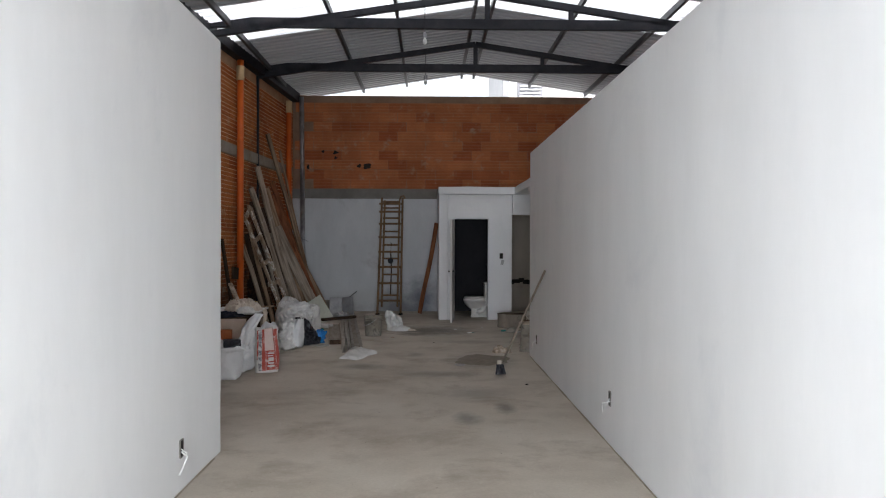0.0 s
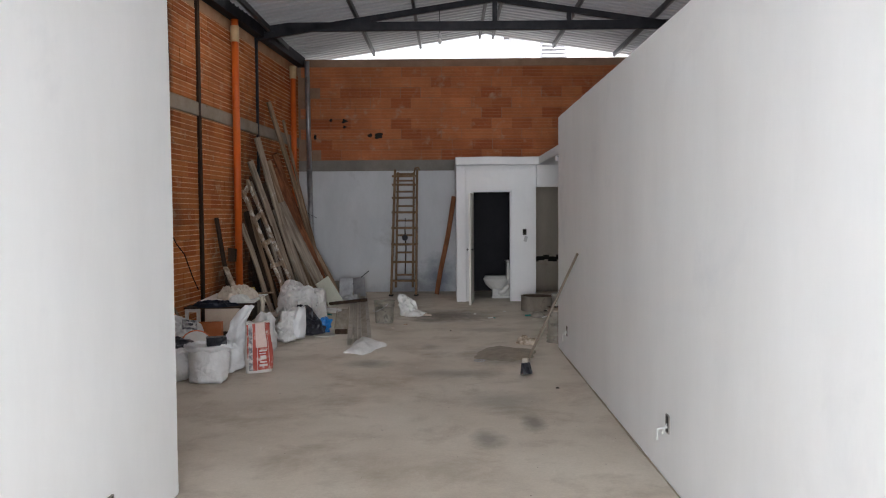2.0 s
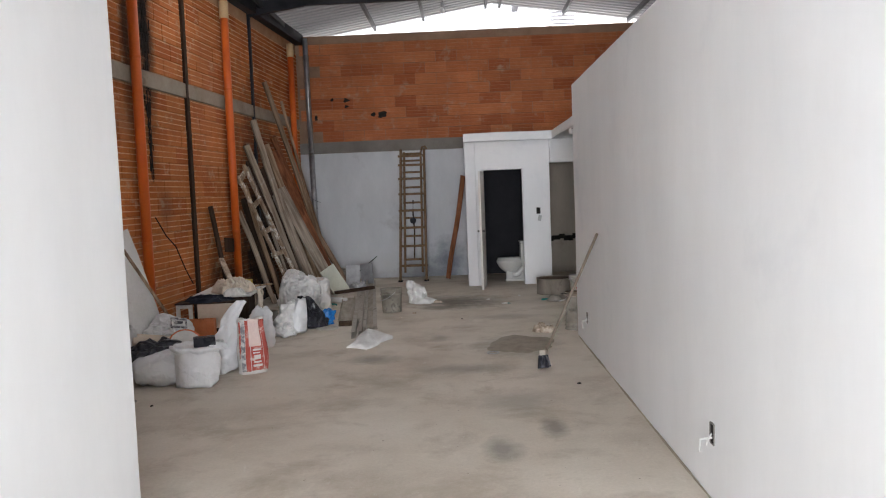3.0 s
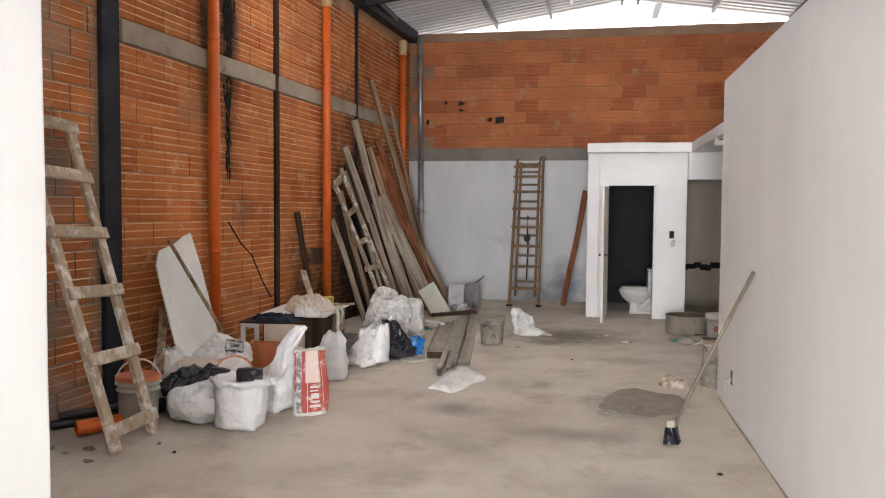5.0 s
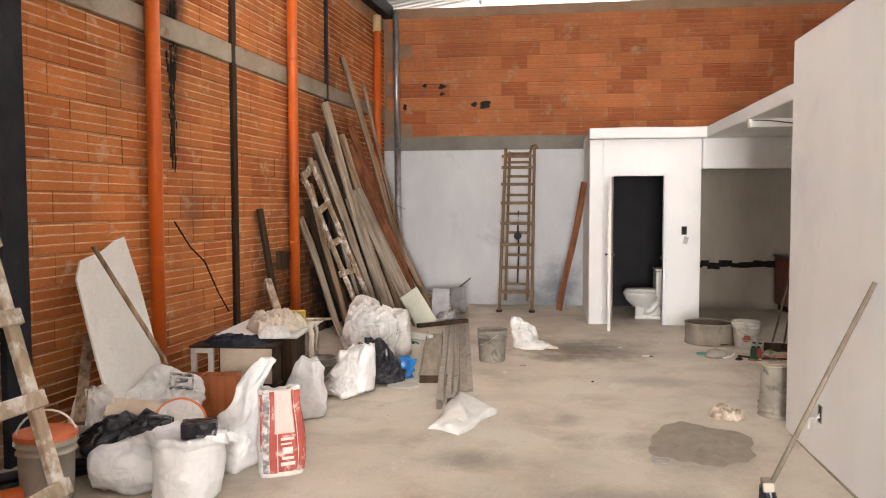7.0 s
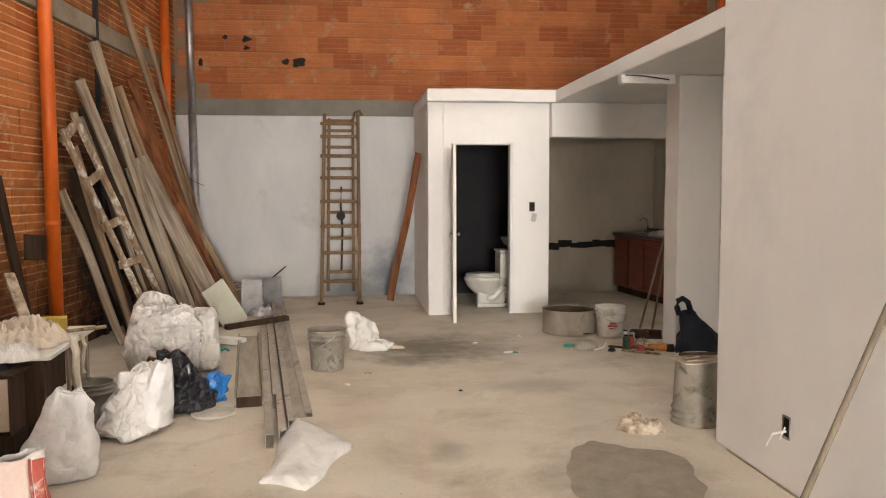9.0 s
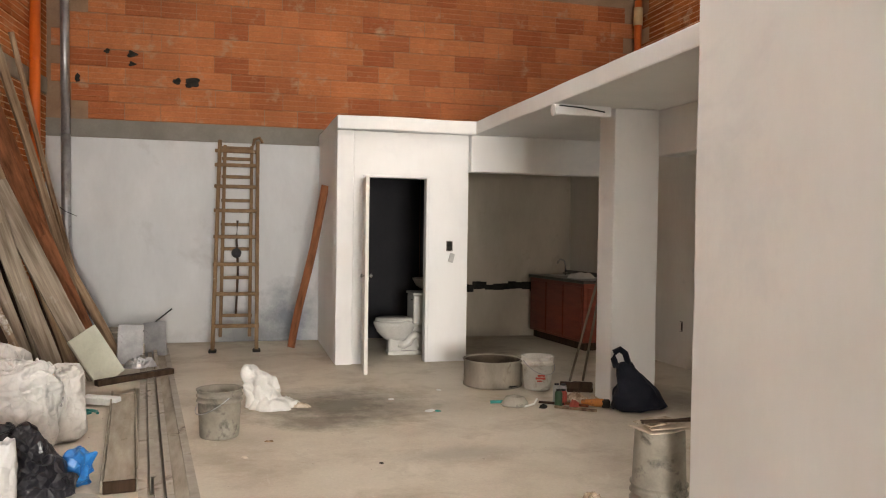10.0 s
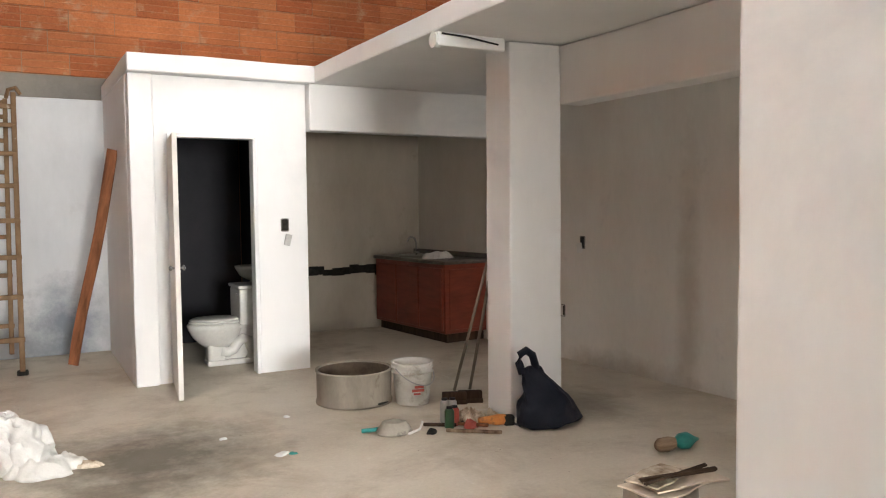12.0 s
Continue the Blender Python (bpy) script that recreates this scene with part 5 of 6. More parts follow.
lidp = pail("paint_bucket", "pale grey bucket closed with an orange lid", (-3.11, 8.86, 0), 0.135, 0.15, 0.37, M_PAIL_PALE, 0)
part("wire_handle", curve_tube([(0.16 * math.cos(a), -0.03 + 0.16 * math.sin(a) * 0.35, 0.33 + 0.17 * math.sin(a)) for a in [math.pi * i / 14 for i in range(15)]], 0.006, 6), M_PLATE, lidp, "white plastic bail handle", m=pose(0, 0, 0, 0, 0, 35))
part("lid", lathe([(0.155, 0.355), (0.164, 0.358), (0.164, 0.388), (0.15, 0.392), (0.14, 0.384), (0.004, 0.384)], 36), M_LID, lidp, "orange plastic lid", smooth=False)
for i, (y, z) in enumerate(((8.72, 0.034), (8.81, 0.034), (8.765, 0.095))):
    bm = bmesh.new()
    a, b = Vector((-3.66 + 0.02 * i, y - 0.12, z)), Vector((-3.16 + 0.03 * i, y + 0.45, z))
    tube(a, b, 0.033, seg=18, cap=False, bm=bm)
    tube(a, b, 0.027, seg=18, cap=False, bm=bm)
    ob = part("black_pipe", bm, M_BLACKPIPE, smooth=True)
    tagged(ob, "length of black plastic pipe lying by the block wall", "pipe", "black pipes by the wall")
bm = bmesh.new()
tube((-3.38, 8.5, 0.058), (-3.18, 8.74, 0.058), 0.056, seg=20, cap=False, bm=bm)
tube((-3.38, 8.5, 0.058), (-3.18, 8.74, 0.058), 0.05, seg=20, cap=False, bm=bm)
ob = part("pipe_offcut", bm, M_ORANGE, smooth=True)
tagged(ob, "short orange pipe offcut lying on the floor", "pipe")

s1 = sack("sack", "low white rubble sack stuffed with black plastic", "sack", (-2.76, 9.12, 0), [(0.001, 0), (0.17, 0.004), (0.23, 0.06), (0.25, 0.14), (0.23, 0.22), (0.16, 0.28), (0.05, 0.3), (0.003, 0.3)], M_SACK, seed=1, lump=0.12, jag=0.0196, fold=0.064, ears=((300, 0.04),))
ob = part("plastic_sheet", crumpled([(0.001, 0.0), (0.27, 0.01), (0.3, 0.05), (0.23, 0.11), (0.12, 0.15), (0.003, 0.15)], 1.05, 0.8, 9, 0.03, 0.3, rings=10, seg=18, fold=0.08), M_BLACK_BAG, None, smooth=True, m=pose(-2.82, 9.26, 0.2, 8, -6, 30))
tagged(ob, "crumpled black plastic sheet on the rubble sack", "plastic sheet")
sk2 = sack("sack", "upright white sack with a rolled-down rim", "sack", (-2.365, 9.03, 0), [(0.001, 0), (0.17, 0.003), (0.195, 0.03), (0.205, 0.13), (0.2, 0.25), (0.185, 0.32), (0.18, 0.36), (0.165, 0.365), (0.15, 0.335), (0.003, 0.32)], M_SACK, seed=2, lump=0.06, wr=0.009, ears=((318, 0.055), (215, 0.035)))
part("rolled_rim", bag_mesh([(0.182, 0.3), (0.205, 0.325), (0.212, 0.35), (0.195, 0.37), (0.17, 0.352)], 1.06, 1, 2, 0.02, 0.16, rings=14), M_SACK, sk2, smooth=True)
part("loose_flap", heap(0.2, 0.16, 0.05, 8, 3.0, 14, 40, 0.0, 0.5), M_SACK, sk2, "folded-over white flap", smooth=True, m=pose(0.19, -0.03, 0.345, 0, 14, 20))
bx = part("black_box", box((-0.095, -0.06, 0), (0.095, 0.06, 0.085), 0.008, 2), M_BLACK_BAG, None, m=pose(-2.26, 8.97, 0.362, 0, 0, 20))
tagged(bx, "small black dusty box resting on the white sack", "box")
sack("sack", "tall white sack with a twisted open top", "sack", (-2.34, 9.55, 0), [(0.001, 0), (0.18, 0.004), (0.215, 0.05), (0.215, 0.15), (0.165, 0.26), (0.115, 0.37), (0.08, 0.49), (0.065, 0.6), (0.05, 0.68), (0.06, 0.71), (0.02, 0.7), (0.003, 0.7)], M_SACK, seed=3, lump=0.1, jag=0.0308, fold=0.096, rings=12, seg=12, lean=(0.4, 0.02), pinch=0.4, ears=((305, 0.03),))

cb = thing("cement_bag", "red and white printed cement bag standing open", "cement bag", pose(-1.97, 9.46, 0, 0, 0, 30))
part("bag_body", box_bag(0.27, 0.17, 0.53, 5), M_SACK_GREY, cb, "pale paper skin", smooth=True)
for a0, a1, z0, z1 in ((238, 255, 0.05, 0.97), (257, 303, 0.06, 0.98), (305, 326, 0.05, 0.97), (330, 350, 0.05, 0.96), (352, 390, 0.06, 0.9), (210, 220, 0.3, 0.95)):
    part("red_panel", box_bag(0.27, 0.17, 0.53, 5, a0, a1, z0, z1, 0.002, rings=14, seg=10), M_RED, cb, "faded red printed panel", smooth=True)
part("printed_band", box_bag(0.27, 0.17, 0.53, 5, 221, 237, 0.05, 0.97, 0.002, rings=14, seg=10), M_GREYPRINT, cb, "black and grey printed gusset", smooth=True)
for a0, a1, z0, z1 in ((263, 297, 0.13, 0.17), (266, 294, 0.2, 0.23), (268, 292, 0.26, 0.34), (264, 290, 0.37, 0.39), (264, 296, 0.42, 0.45)):
    part("print_bar", box_bag(0.27, 0.17, 0.53, 5, a0, a1, z0, z1, 0.0045, rings=4, seg=10), M_SACK_GREY, cb, "pale printed line", smooth=True)
part("torn_flap", box_bag(0.27, 0.17, 0.53, 5, 250, 297, 0.5, 0.99, 0.007, rings=14, seg=10), M_PINK, cb, "faded pink torn flap folded down", smooth=True)
sack("sack", "slim white sack standing beside the rubble", "sack", (-2.25, 10.72, 0), [(0.001, 0), (0.16, 0.003), (0.19, 0.04), (0.185, 0.14), (0.155, 0.26), (0.12, 0.36), (0.1, 0.43), (0.09, 0.47), (0.06, 0.475), (0.003, 0.45)], M_SACK, seed=6, lump=0.1, jag=0.028, fold=0.064, lean=(0.14, 0), sy=0.72, pinch=0.5)

# hollow clay block lying on its side
hb = thing("clay_block", "loose orange hollow clay block standing on end", "clay block", pose(-2.8, 10.32, 0.0, 0, 0, 8))
bm = bmesh.new()
for x in (-0.2, -0.075, 0.05, 0.175):
    box((x, -0.06, 0), (x + 0.02, 0.06, 0.4), bm=bm)
for y in (-0.075, 0.06):
    box((-0.2, y, 0), (0.195, y + 0.015, 0.4), bm=bm)
part("shell", bm, M_CLAY, hb)
for k in range(7):
    part("rib", box((-0.2 + 0.057 * k, -0.082, 0), (-0.168 + 0.057 * k, -0.0755, 0.405), 0.002), M_CLAY, hb)

# heap of junk behind the sacks
sack("sack", "half-empty grey sack slumped by the wall", "sack", (-3.25, 9.55, 0), [(0.001, 0), (0.15, 0.004), (0.18, 0.08), (0.17, 0.25), (0.13, 0.38), (0.09, 0.46), (0.003, 0.47)], M_SACK_GREY, seed=11, lump=0.2, jag=0.035, fold=0.096)
sack("sack", "torn dusty sack slumped over the rubble heap", "sack", (-3.12, 9.98, 0), [(0.001, 0), (0.3, 0.004), (0.33, 0.1), (0.27, 0.24), (0.18, 0.33), (0.06, 0.38), (0.003, 0.38)], M_SACK_GREY, seed=12, lump=0.25, jag=0.042, fold=0.096)
sack("sack", "dusty sack with grey folds at the foot of the board", "sack", (-2.98, 9.92, 0), [(0.001, 0), (0.2, 0.004), (0.24, 0.1), (0.21, 0.24), (0.13, 0.36), (0.003, 0.42)], M_SACK_GREY, seed=13, lump=0.25, jag=0.042, fold=0.096)
ob = part("carton", box((-0.19, -0.14, 0), (0.19, 0.14, 0.28), 0.006), M_BEIGEPAPER, None, m=pose(-3.05, 9.62, 0.06, 12, 10, 28))
tagged(ob, "battered pinkish cardboard carton tipped in the rubble", "carton")
pl2 = pail("bucket", "grey bucket with an orange rim lying in the rubble", (-2.72, 9.62, 0.14), 0.12, 0.15, 0.26, M_PAIL, 0)
pl2.matrix_basis = pose(-2.7, 9.62, 0.16, 58, 18, 15)
part("rim", lathe([(0.15, 0.25), (0.164, 0.252), (0.164, 0.27), (0.152, 0.274)], 30), M_LID, pl2, "orange rim")
part("dusty_lid", heap(0.296, 0.296, 0.012, 14, 2, 10, 30, 0, 0.04), M_SACK_GREY, pl2, "dust-covered pale lid", m=pose(0, 0, 0.274))
ob = part("plank_offcut", beam((-3.2, 9.3, 0.3), (-3.5, 9.9, 0.75), 0.07, 0.03, wob=0.004), M_WOOD_OLD)
tagged(ob, "short dark plank offcut propped in the rubble", "plank")
ob = part("plank_offcut", beam((-3.3, 10.0, 0.36), (-2.75, 9.7, 0.26), 0.09, 0.025, wob=0.004), M_WOOD_OLD)
tagged(ob, "short wooden offcut lying across the rubble heap", "plank")

sheet = thing("printed_sheet", "crumpled pale plastic sheet with a grey printed frame on the rubble", "plastic sheet", pose(-2.92, 9.93, 0.36, 42, 8, 28))
part("sheet_film", heap(0.5, 0.44, 0.07, 24, 4, 26, 70), M_FILM, sheet, smooth=True)
for x0, x1, y0, y1 in ((-0.02, 0.14, 0.1, 0.112), (-0.02, 0.14, -0.01, 0.002), (-0.02, -0.008, 0.0, 0.11), (0.128, 0.14, 0.0, 0.11), (0.02, 0.1, 0.05, 0.066)):
    part("print_bar", box((x0, y0, 0.038), (x1, y1, 0.07), 0.002), M_GREYPRINT, sheet, "grey printed line")
for i, (x, y, w) in enumerate(((-3.1, 8.25, 0.07), (-3.35, 8.2, 0.05), (-2.7, 8.45, 0.035), (-3.0, 8.4, 0.03), (-3.5, 8.35, 0.06), (-3.2, 7.9, 0.05))):
    ob = part("rubble_chip", heap(w, w * 0.7, w * 0.5, 80 + i, 3, 6, 14), M_GREY_PLASTER, None, m=pose(x, y, 0, 0, 0, 40 * i))
    tagged(ob, "small grey mortar chip on the floor", "rubble", "mortar chips by the wall")

# ---- old desk with rags ----
desk = thing("desk", "old low desk with a white edge, loaded with rags", "desk", pose(-2.9, 11.5, 0, 0, 0, 4))
part("desktop", box((-0.25, -0.4, 0.53), (0.45, 0.62, 0.56), 0.004), M_BOARD, desk, "scuffed white top")
for x, y in ((-0.2, -0.35), (0.38, -0.35), (-0.2, 0.57), (0.38, 0.57)):
    part("leg", box((x - 0.025, y - 0.025, 0), (x + 0.025, y + 0.025, 0.53), 0.004), M_WOOD_DARK, desk)
part("apron", box((0.39, -0.35, 0.3), (0.41, 0.02, 0.53), 0.003), M_WOOD_DARK, desk, "dark brown front board")
part("back_panel", box((-0.2, -0.37, 0.02), (0.38, -0.355, 0.53), 0.003), M_WOOD_DARK, desk, "dark end panel")
part("side_panel", box((0.39, 0.1, 0.05), (0.41, 0.57, 0.53), 0.003), M_WOOD_GREY, desk, "dull grey side panel")
part("cloth_strip", curve_tube([(0.46, 0.0, 0.57), (0.48, 0.0, 0.5), (0.47, 0.01, 0.36), (0.49, 0.0, 0.22), (0.48, 0.02, 0.14)], 0.024, 8), M_RAG, desk, "hanging cream rag strip")
part("cloth_strip", curve_tube([(0.46, 0.2, 0.57), (0.48, 0.2, 0.5), (0.46, 0.21, 0.4), (0.47, 0.2, 0.32)], 0.015, 8), M_RAG, desk, "hanging cream rag strip")
wb = thing("drawer_box", "pale drawer box with an open frame side", "drawer box", pose(-2.85, 10.82, 0, 0, 0, 4))
part("drawer_body", box((-0.1, -0.02, 0.22), (0.32, 0.2, 0.5), 0.004), M_BEIGEPAPER, wb)
part("base_board", box((-0.34, -0.02, 0), (0.34, 0.22, 0.2), 0.004), M_WOOD_DARK, wb)
for x in (-0.34, -0.2):
    part("frame_post", box((x, -0.02, 0.2), (x + 0.04, 0.02, 0.5), 0.003), M_BOARD, wb)
for z in (0.2, 0.46):
    part("frame_bar", box((-0.3, -0.018, z), (-0.2, 0.018, z + 0.04), 0.003), M_BOARD, wb)
part("drawer_top", box((-0.35, -0.03, 0.502), (0.35, 0.24, 0.52), 0.003), M_WOOD_DARK, wb, "dark tray on top")
part("end_panel", box((0.321, -0.02, 0.2), (0.332, 0.2, 0.5), 0.002), M_WOOD_DARK, wb, "dark end panel")
ob = part("black_cloth", heap(0.55, 0.34, 0.09, 21, 3.0), M_NAVY_BAG, None, m=pose(-2.85, 10.93, 0.52, 0, 0, 5))
tagged(ob, "folded black cloth lying on the drawer box", "cloth")
ob = part("rag", heap(0.5, 0.66, 0.2, 22, 6.0, 44, 110, 0.08, 0.45, (0.1, 0.0)), M_RAG, None, smooth=True, m=pose(-2.74, 11.5, 0.56, 0, 0, 20))
tagged(ob, "heap of crumpled cream rags on the old desk", "rags")
ob = part("rag", heap(0.3, 0.22, 0.1, 23, 5.0), M_CLOTH, None, m=pose(-2.6, 11.05, 0.56))
tagged(ob, "dirty white rag hanging over the desk edge", "rags")
ob = part("yellow_carton", box((-0.1, -0.06, 0), (0.1, 0.06, 0.09), 0.004), M_YELLOW, None, m=pose(-2.72, 11.95, 0.56, 0, 0, 15))
tagged(ob, "small yellow carton lying on the desk", "carton")
ob = part("plank_offcut", beam((-2.95, 12.15, 0.6), (-3.15, 12.4, 0.9), 0.07, 0.03, wob=0.003), M_WOOD_GREY)
tagged(ob, "short pale offcut propped behind the desk", "plank")
ob = part("stick", tube((-2.7, 11.75, 0.575), (-2.36, 11.93, 0.585), 0.012, seg=8), M_WOOD_OLD)
tagged(ob, "pale wooden stick lying across the desk", "stick")
ob = part("paper_tube", tube((-2.95, 11.95, 0.61), (-2.8, 11.78, 0.61), 0.05, seg=16), M_WOOD_DARK)
tagged(ob, "dark round tin on the desk", "tin")
ob = part("plank_offcut", box((-0.12, -0.02, 0), (0.12, 0.02, 0.25), 0.004), M_WOOD_RED, None, m=pose(-2.2, 12.3, 0.05, 20, 25, 30))
tagged(ob, "reddish board offcut leaning under the desk", "board")

big_bag = sack("rubble_bag", "very large dusty white plastic bag full of waste", "bag", (-2.25, 13.05, 0), [(0.001, 0), (0.25, 0.005), (0.285, 0.06), (0.29, 0.25), (0.27, 0.4), (0.24, 0.47), (0.2, 0.5), (0.1, 0.53), (0.003, 0.52)], M_FILM, seed=15, lump=0.12, jag=0.042, fold=0.11, rings=12, seg=17, ears=((250, 0.05),))
part("torn_rim", crumpled([(0.24, 0.38), (0.25, 0.45), (0.24, 0.52), (0.19, 0.57), (0.16, 0.54), (0.15, 0.45)], 1.0, 0.9, 25, 0.03, 0.2, rings=7, seg=15, fold=0.03), M_FILM, big_bag, "torn flaring rim", smooth=True)
sack("rubble_bag", "slack grey plastic bag slumped behind the waste bag", "bag", (-2.42, 13.5, 0), [(0.001, 0), (0.2, 0.005), (0.24, 0.08), (0.23, 0.4), (0.2, 0.48), (0.14, 0.57), (0.07, 0.61), (0.003, 0.61)], M_SACK_GREY, seed=26, lump=0.15, jag=0.042, fold=0.096)
up_bag = sack("rubble_bag", "upright dusty bag with faded print", "bag", (-1.96, 13.2, 0), [(0.001, 0), (0.15, 0.005), (0.17, 0.04), (0.17, 0.3), (0.16, 0.46), (0.14, 0.52), (0.11, 0.53), (0.003, 0.51)], M_SACK_GREY, seed=16, lump=0.08, jag=0.0196, fold=0.064, sx=0.8, ears=((300, 0.03),))
for z, w in ((0.36, 0.05), (0.3, 0.07), (0.26, 0.05)):
    part("print_bar", box((-w / 2, -0.004, 0), (w / 2, 0.004, 0.025), 0.002), M_GREYPRINT, up_bag, "faded dark print", m=pose(-0.02, -0.175, z, 0, 0, 0))
slump = sack("sack", "grey-white sack slumped open on the floor", "sack", (-2.08, 11.46, 0), [(0.001, 0), (0.2, 0.003), (0.225, 0.04), (0.2, 0.15), (0.165, 0.27), (0.12, 0.37), (0.07, 0.43), (0.003, 0.43)], M_FILM, seed=17, lump=0.12, jag=0.0336, fold=0.08, lean=(0.22, 0.05), pinch=0.3, ears=((215, 0.07), (290, 0.03)))
part("open_mouth", crumpled([(0.19, 0.05), (0.205, 0.1), (0.185, 0.22), (0.15, 0.33), (0.1, 0.42), (0.06, 0.45), (0.05, 0.4)], 0.7, 0.95, 33, 0.02, 0.15, lean=(0.2, 0.02), rings=8, seg=12, fold=0.03), M_SACK, slump, "white torn mouth of the sack", smooth=True, m=pose(0.09, 0.03, 0.0))
pail("bucket", "dusty grey bucket lying behind the slumped sack", (-2.4, 11.75, 0), 0.11, 0.13, 0.26, M_PAIL, 0)
sack("black_bag", "knotted black plastic bag on the floor", "bag", (-1.9, 11.97, 0), [(0.001, 0), (0.17, 0.004), (0.2, 0.06), (0.18, 0.18), (0.13, 0.3), (0.08, 0.38), (0.003, 0.4)], M_BLACK_BAG, seed=18, lump=0.2, jag=0.0476, fold=0.11, lean=(-0.16, 0.0), ears=((350, 0.08),))
sack("blue_bag", "crumpled bright blue plastic bag", "bag", (-1.7, 12.15, 0.0), [(0.001, 0), (0.07, 0.01), (0.09, 0.07), (0.085, 0.15), (0.05, 0.2), (0.003, 0.2)], M_BLUE, seed=19, lump=0.25, jag=0.0308, fold=0.064)
ob = part("round_disc", lathe([(0.14, 0.0), (0.145, 0.008), (0.14, 0.018), (0.003, 0.02)], 30), M_PAIL_PALE, None, m=pose(-1.66, 11.8, 0.002))
tagged(ob, "thin round pale disc lying on the floor", "disc")

# ---- steel profiles on the floor ----
def channel(a, b, w, h, t=0.004):
    """A lipped steel channel, open to one side."""
    bm = bmesh.new()
    a, b = Vector(a), Vector(b)
    d = (b - a).normalized()
    s = d.cross(Vector((0, 0, 1))).normalized()
    for p0, p1, q0, q1 in ((0, w, 0, t), (0, w, h - t, h), (0, t, t, h - t), (w - t, w, t, h * 0.3)):
        vs = []
        for e in (a, b):
            for x, z in ((p0, q0), (p1, q0), (p1, q1), (p0, q1)):
                vs.append(bm.verts.new(e + s * x + Vector((0, 0, z))))
        for f in ((0, 1, 2, 3), (7, 6, 5, 4), (0, 4, 5, 1), (1, 5, 6, 2), (2, 6, 7, 3), (3, 7, 4, 0)):
            bm.faces.new([vs[i] for i in f])
    return bm


M_PROFILE = surface("dusty_steel_profile", (0.3, 0.265, 0.22), (0.5, 0.455, 0.395), 5, 50, 0.6, 0.1, 0.2, (1, 1, 1), stain=(0.13, 0.1, 0.08), stain_scale=5, stain_at=0.56)
for x, y0, y1, w, h in ((-1.245, 11.05, 16.4, 0.05, 0.085), (-1.165, 11.15, 16.5, 0.042, 0.075), (-1.105, 11.3, 16.9, 0.036, 0.09), (-1.185, 11.9, 15.6, 0.03, 0.1), (-0.985, 11.66, 17.1, 0.05, 0.035)):
    k = -0.1165
    ob = part("steel_profile", channel((x + k * (y0 - 11.05), y0, 0), (x + k * (y1 - 11.05), y1, 0), w, h), M_PROFILE)
    tagged(ob, "long dusty steel channel lying on the floor", "steel profile", "steel profiles on the floor")
ob = part("plank", beam((-1.02 - 0.07, 11.65, 0.013), (-1.02 - 0.68, 16.9, 0.013), 0.085, 0.026, 0.003, wob=0.003), M_WOOD_CEMENT)
tagged(ob, "long cement-greyed plank lying flat beside the steel channels", "plank")
fb = thing("form_board", "cement-covered wooden form lying beside the steel channels", "board", pose(-1.45, 11.97, 0, 0, 0, 7.2))
part("base", box((-0.085, 0, 0), (0.085, 2.5, 0.045), 0.004), M_WOOD_CEMENT, fb)
for x in (-0.1, 0.086):
    part("edge_strip", box((x, 0, 0), (x + 0.014, 2.5, 0.075), 0.003), M_WOOD_CEMENT, fb)
part("end_strip", box((-0.085, -0.014, 0), (0.085, 0, 0.07), 0.003), M_WOOD_DARK, fb)
ob = part("steel_angle", beam((-2.0, 14.55, 0.12), (-1.42, 14.95, 0.14), 0.08, 0.05, 0.004), M_WOOD_DARK)
tagged(ob, "rusty dark steel bar lying across the profiles", "steel bar")
ob = part("foam_offcut", box((-0.16, -0.04, 0), (0.16, 0.04, 0.06), 0.006), M_PLATE, None, m=pose(-1.9, 14.2, 0.02, 8, 0, -28))
tagged(ob, "white offcut lying by the timber", "offcut")
ob = part("hose_coil", curve_tube([(-2.0 + 0.12 * math.cos(a * 0.5), 13.9 + 0.1 * math.sin(a * 0.5), 0.012 + 0.002 * a) for a in range(12)], 0.012, 6), M_TEAL)
tagged(ob, "coil of teal hose on the floor", "hose")
pail("bucket", "small grey bucket among scrap metal by the back wall", (-2.2, 16.9, 0), 0.11, 0.13, 0.3, M_PAIL, 0)
ob = part("metal_sheet", box((-0.13, -0.01, 0), (0.13, 0.01, 0.42), 0.003), M_GALV, None, m=pose(-1.95, 16.2, 0.0, -14, 5, 20))
tagged(ob, "bent grey sheet metal offcut standing by the profiles", "sheet metal")
ob = part("metal_sheet", box((-0.12, -0.01, 0), (0.12, 0.01, 0.4), 0.003), M_GALV, None, m=pose(-1.72, 16.6, 0.0, -8, -6, -12))
tagged(ob, "grey sheet metal offcut standing by the back wall", "sheet metal")
ob = part("rod", tube((-2.2, 17.0, 0.0), (-1.62, 17.35, 0.47), 0.009, seg=8), M_STEEL)
tagged(ob, "thin dark rod sticking out of the scrap", "rod")
ob = part("metal_bracket", heap(0.3, 0.2, 0.12, 31, 5, 10, 24), M_GALV, None, m=pose(-1.78, 15.5, 0.09))
tagged(ob, "crumpled metal scrap on the profiles", "scrap")

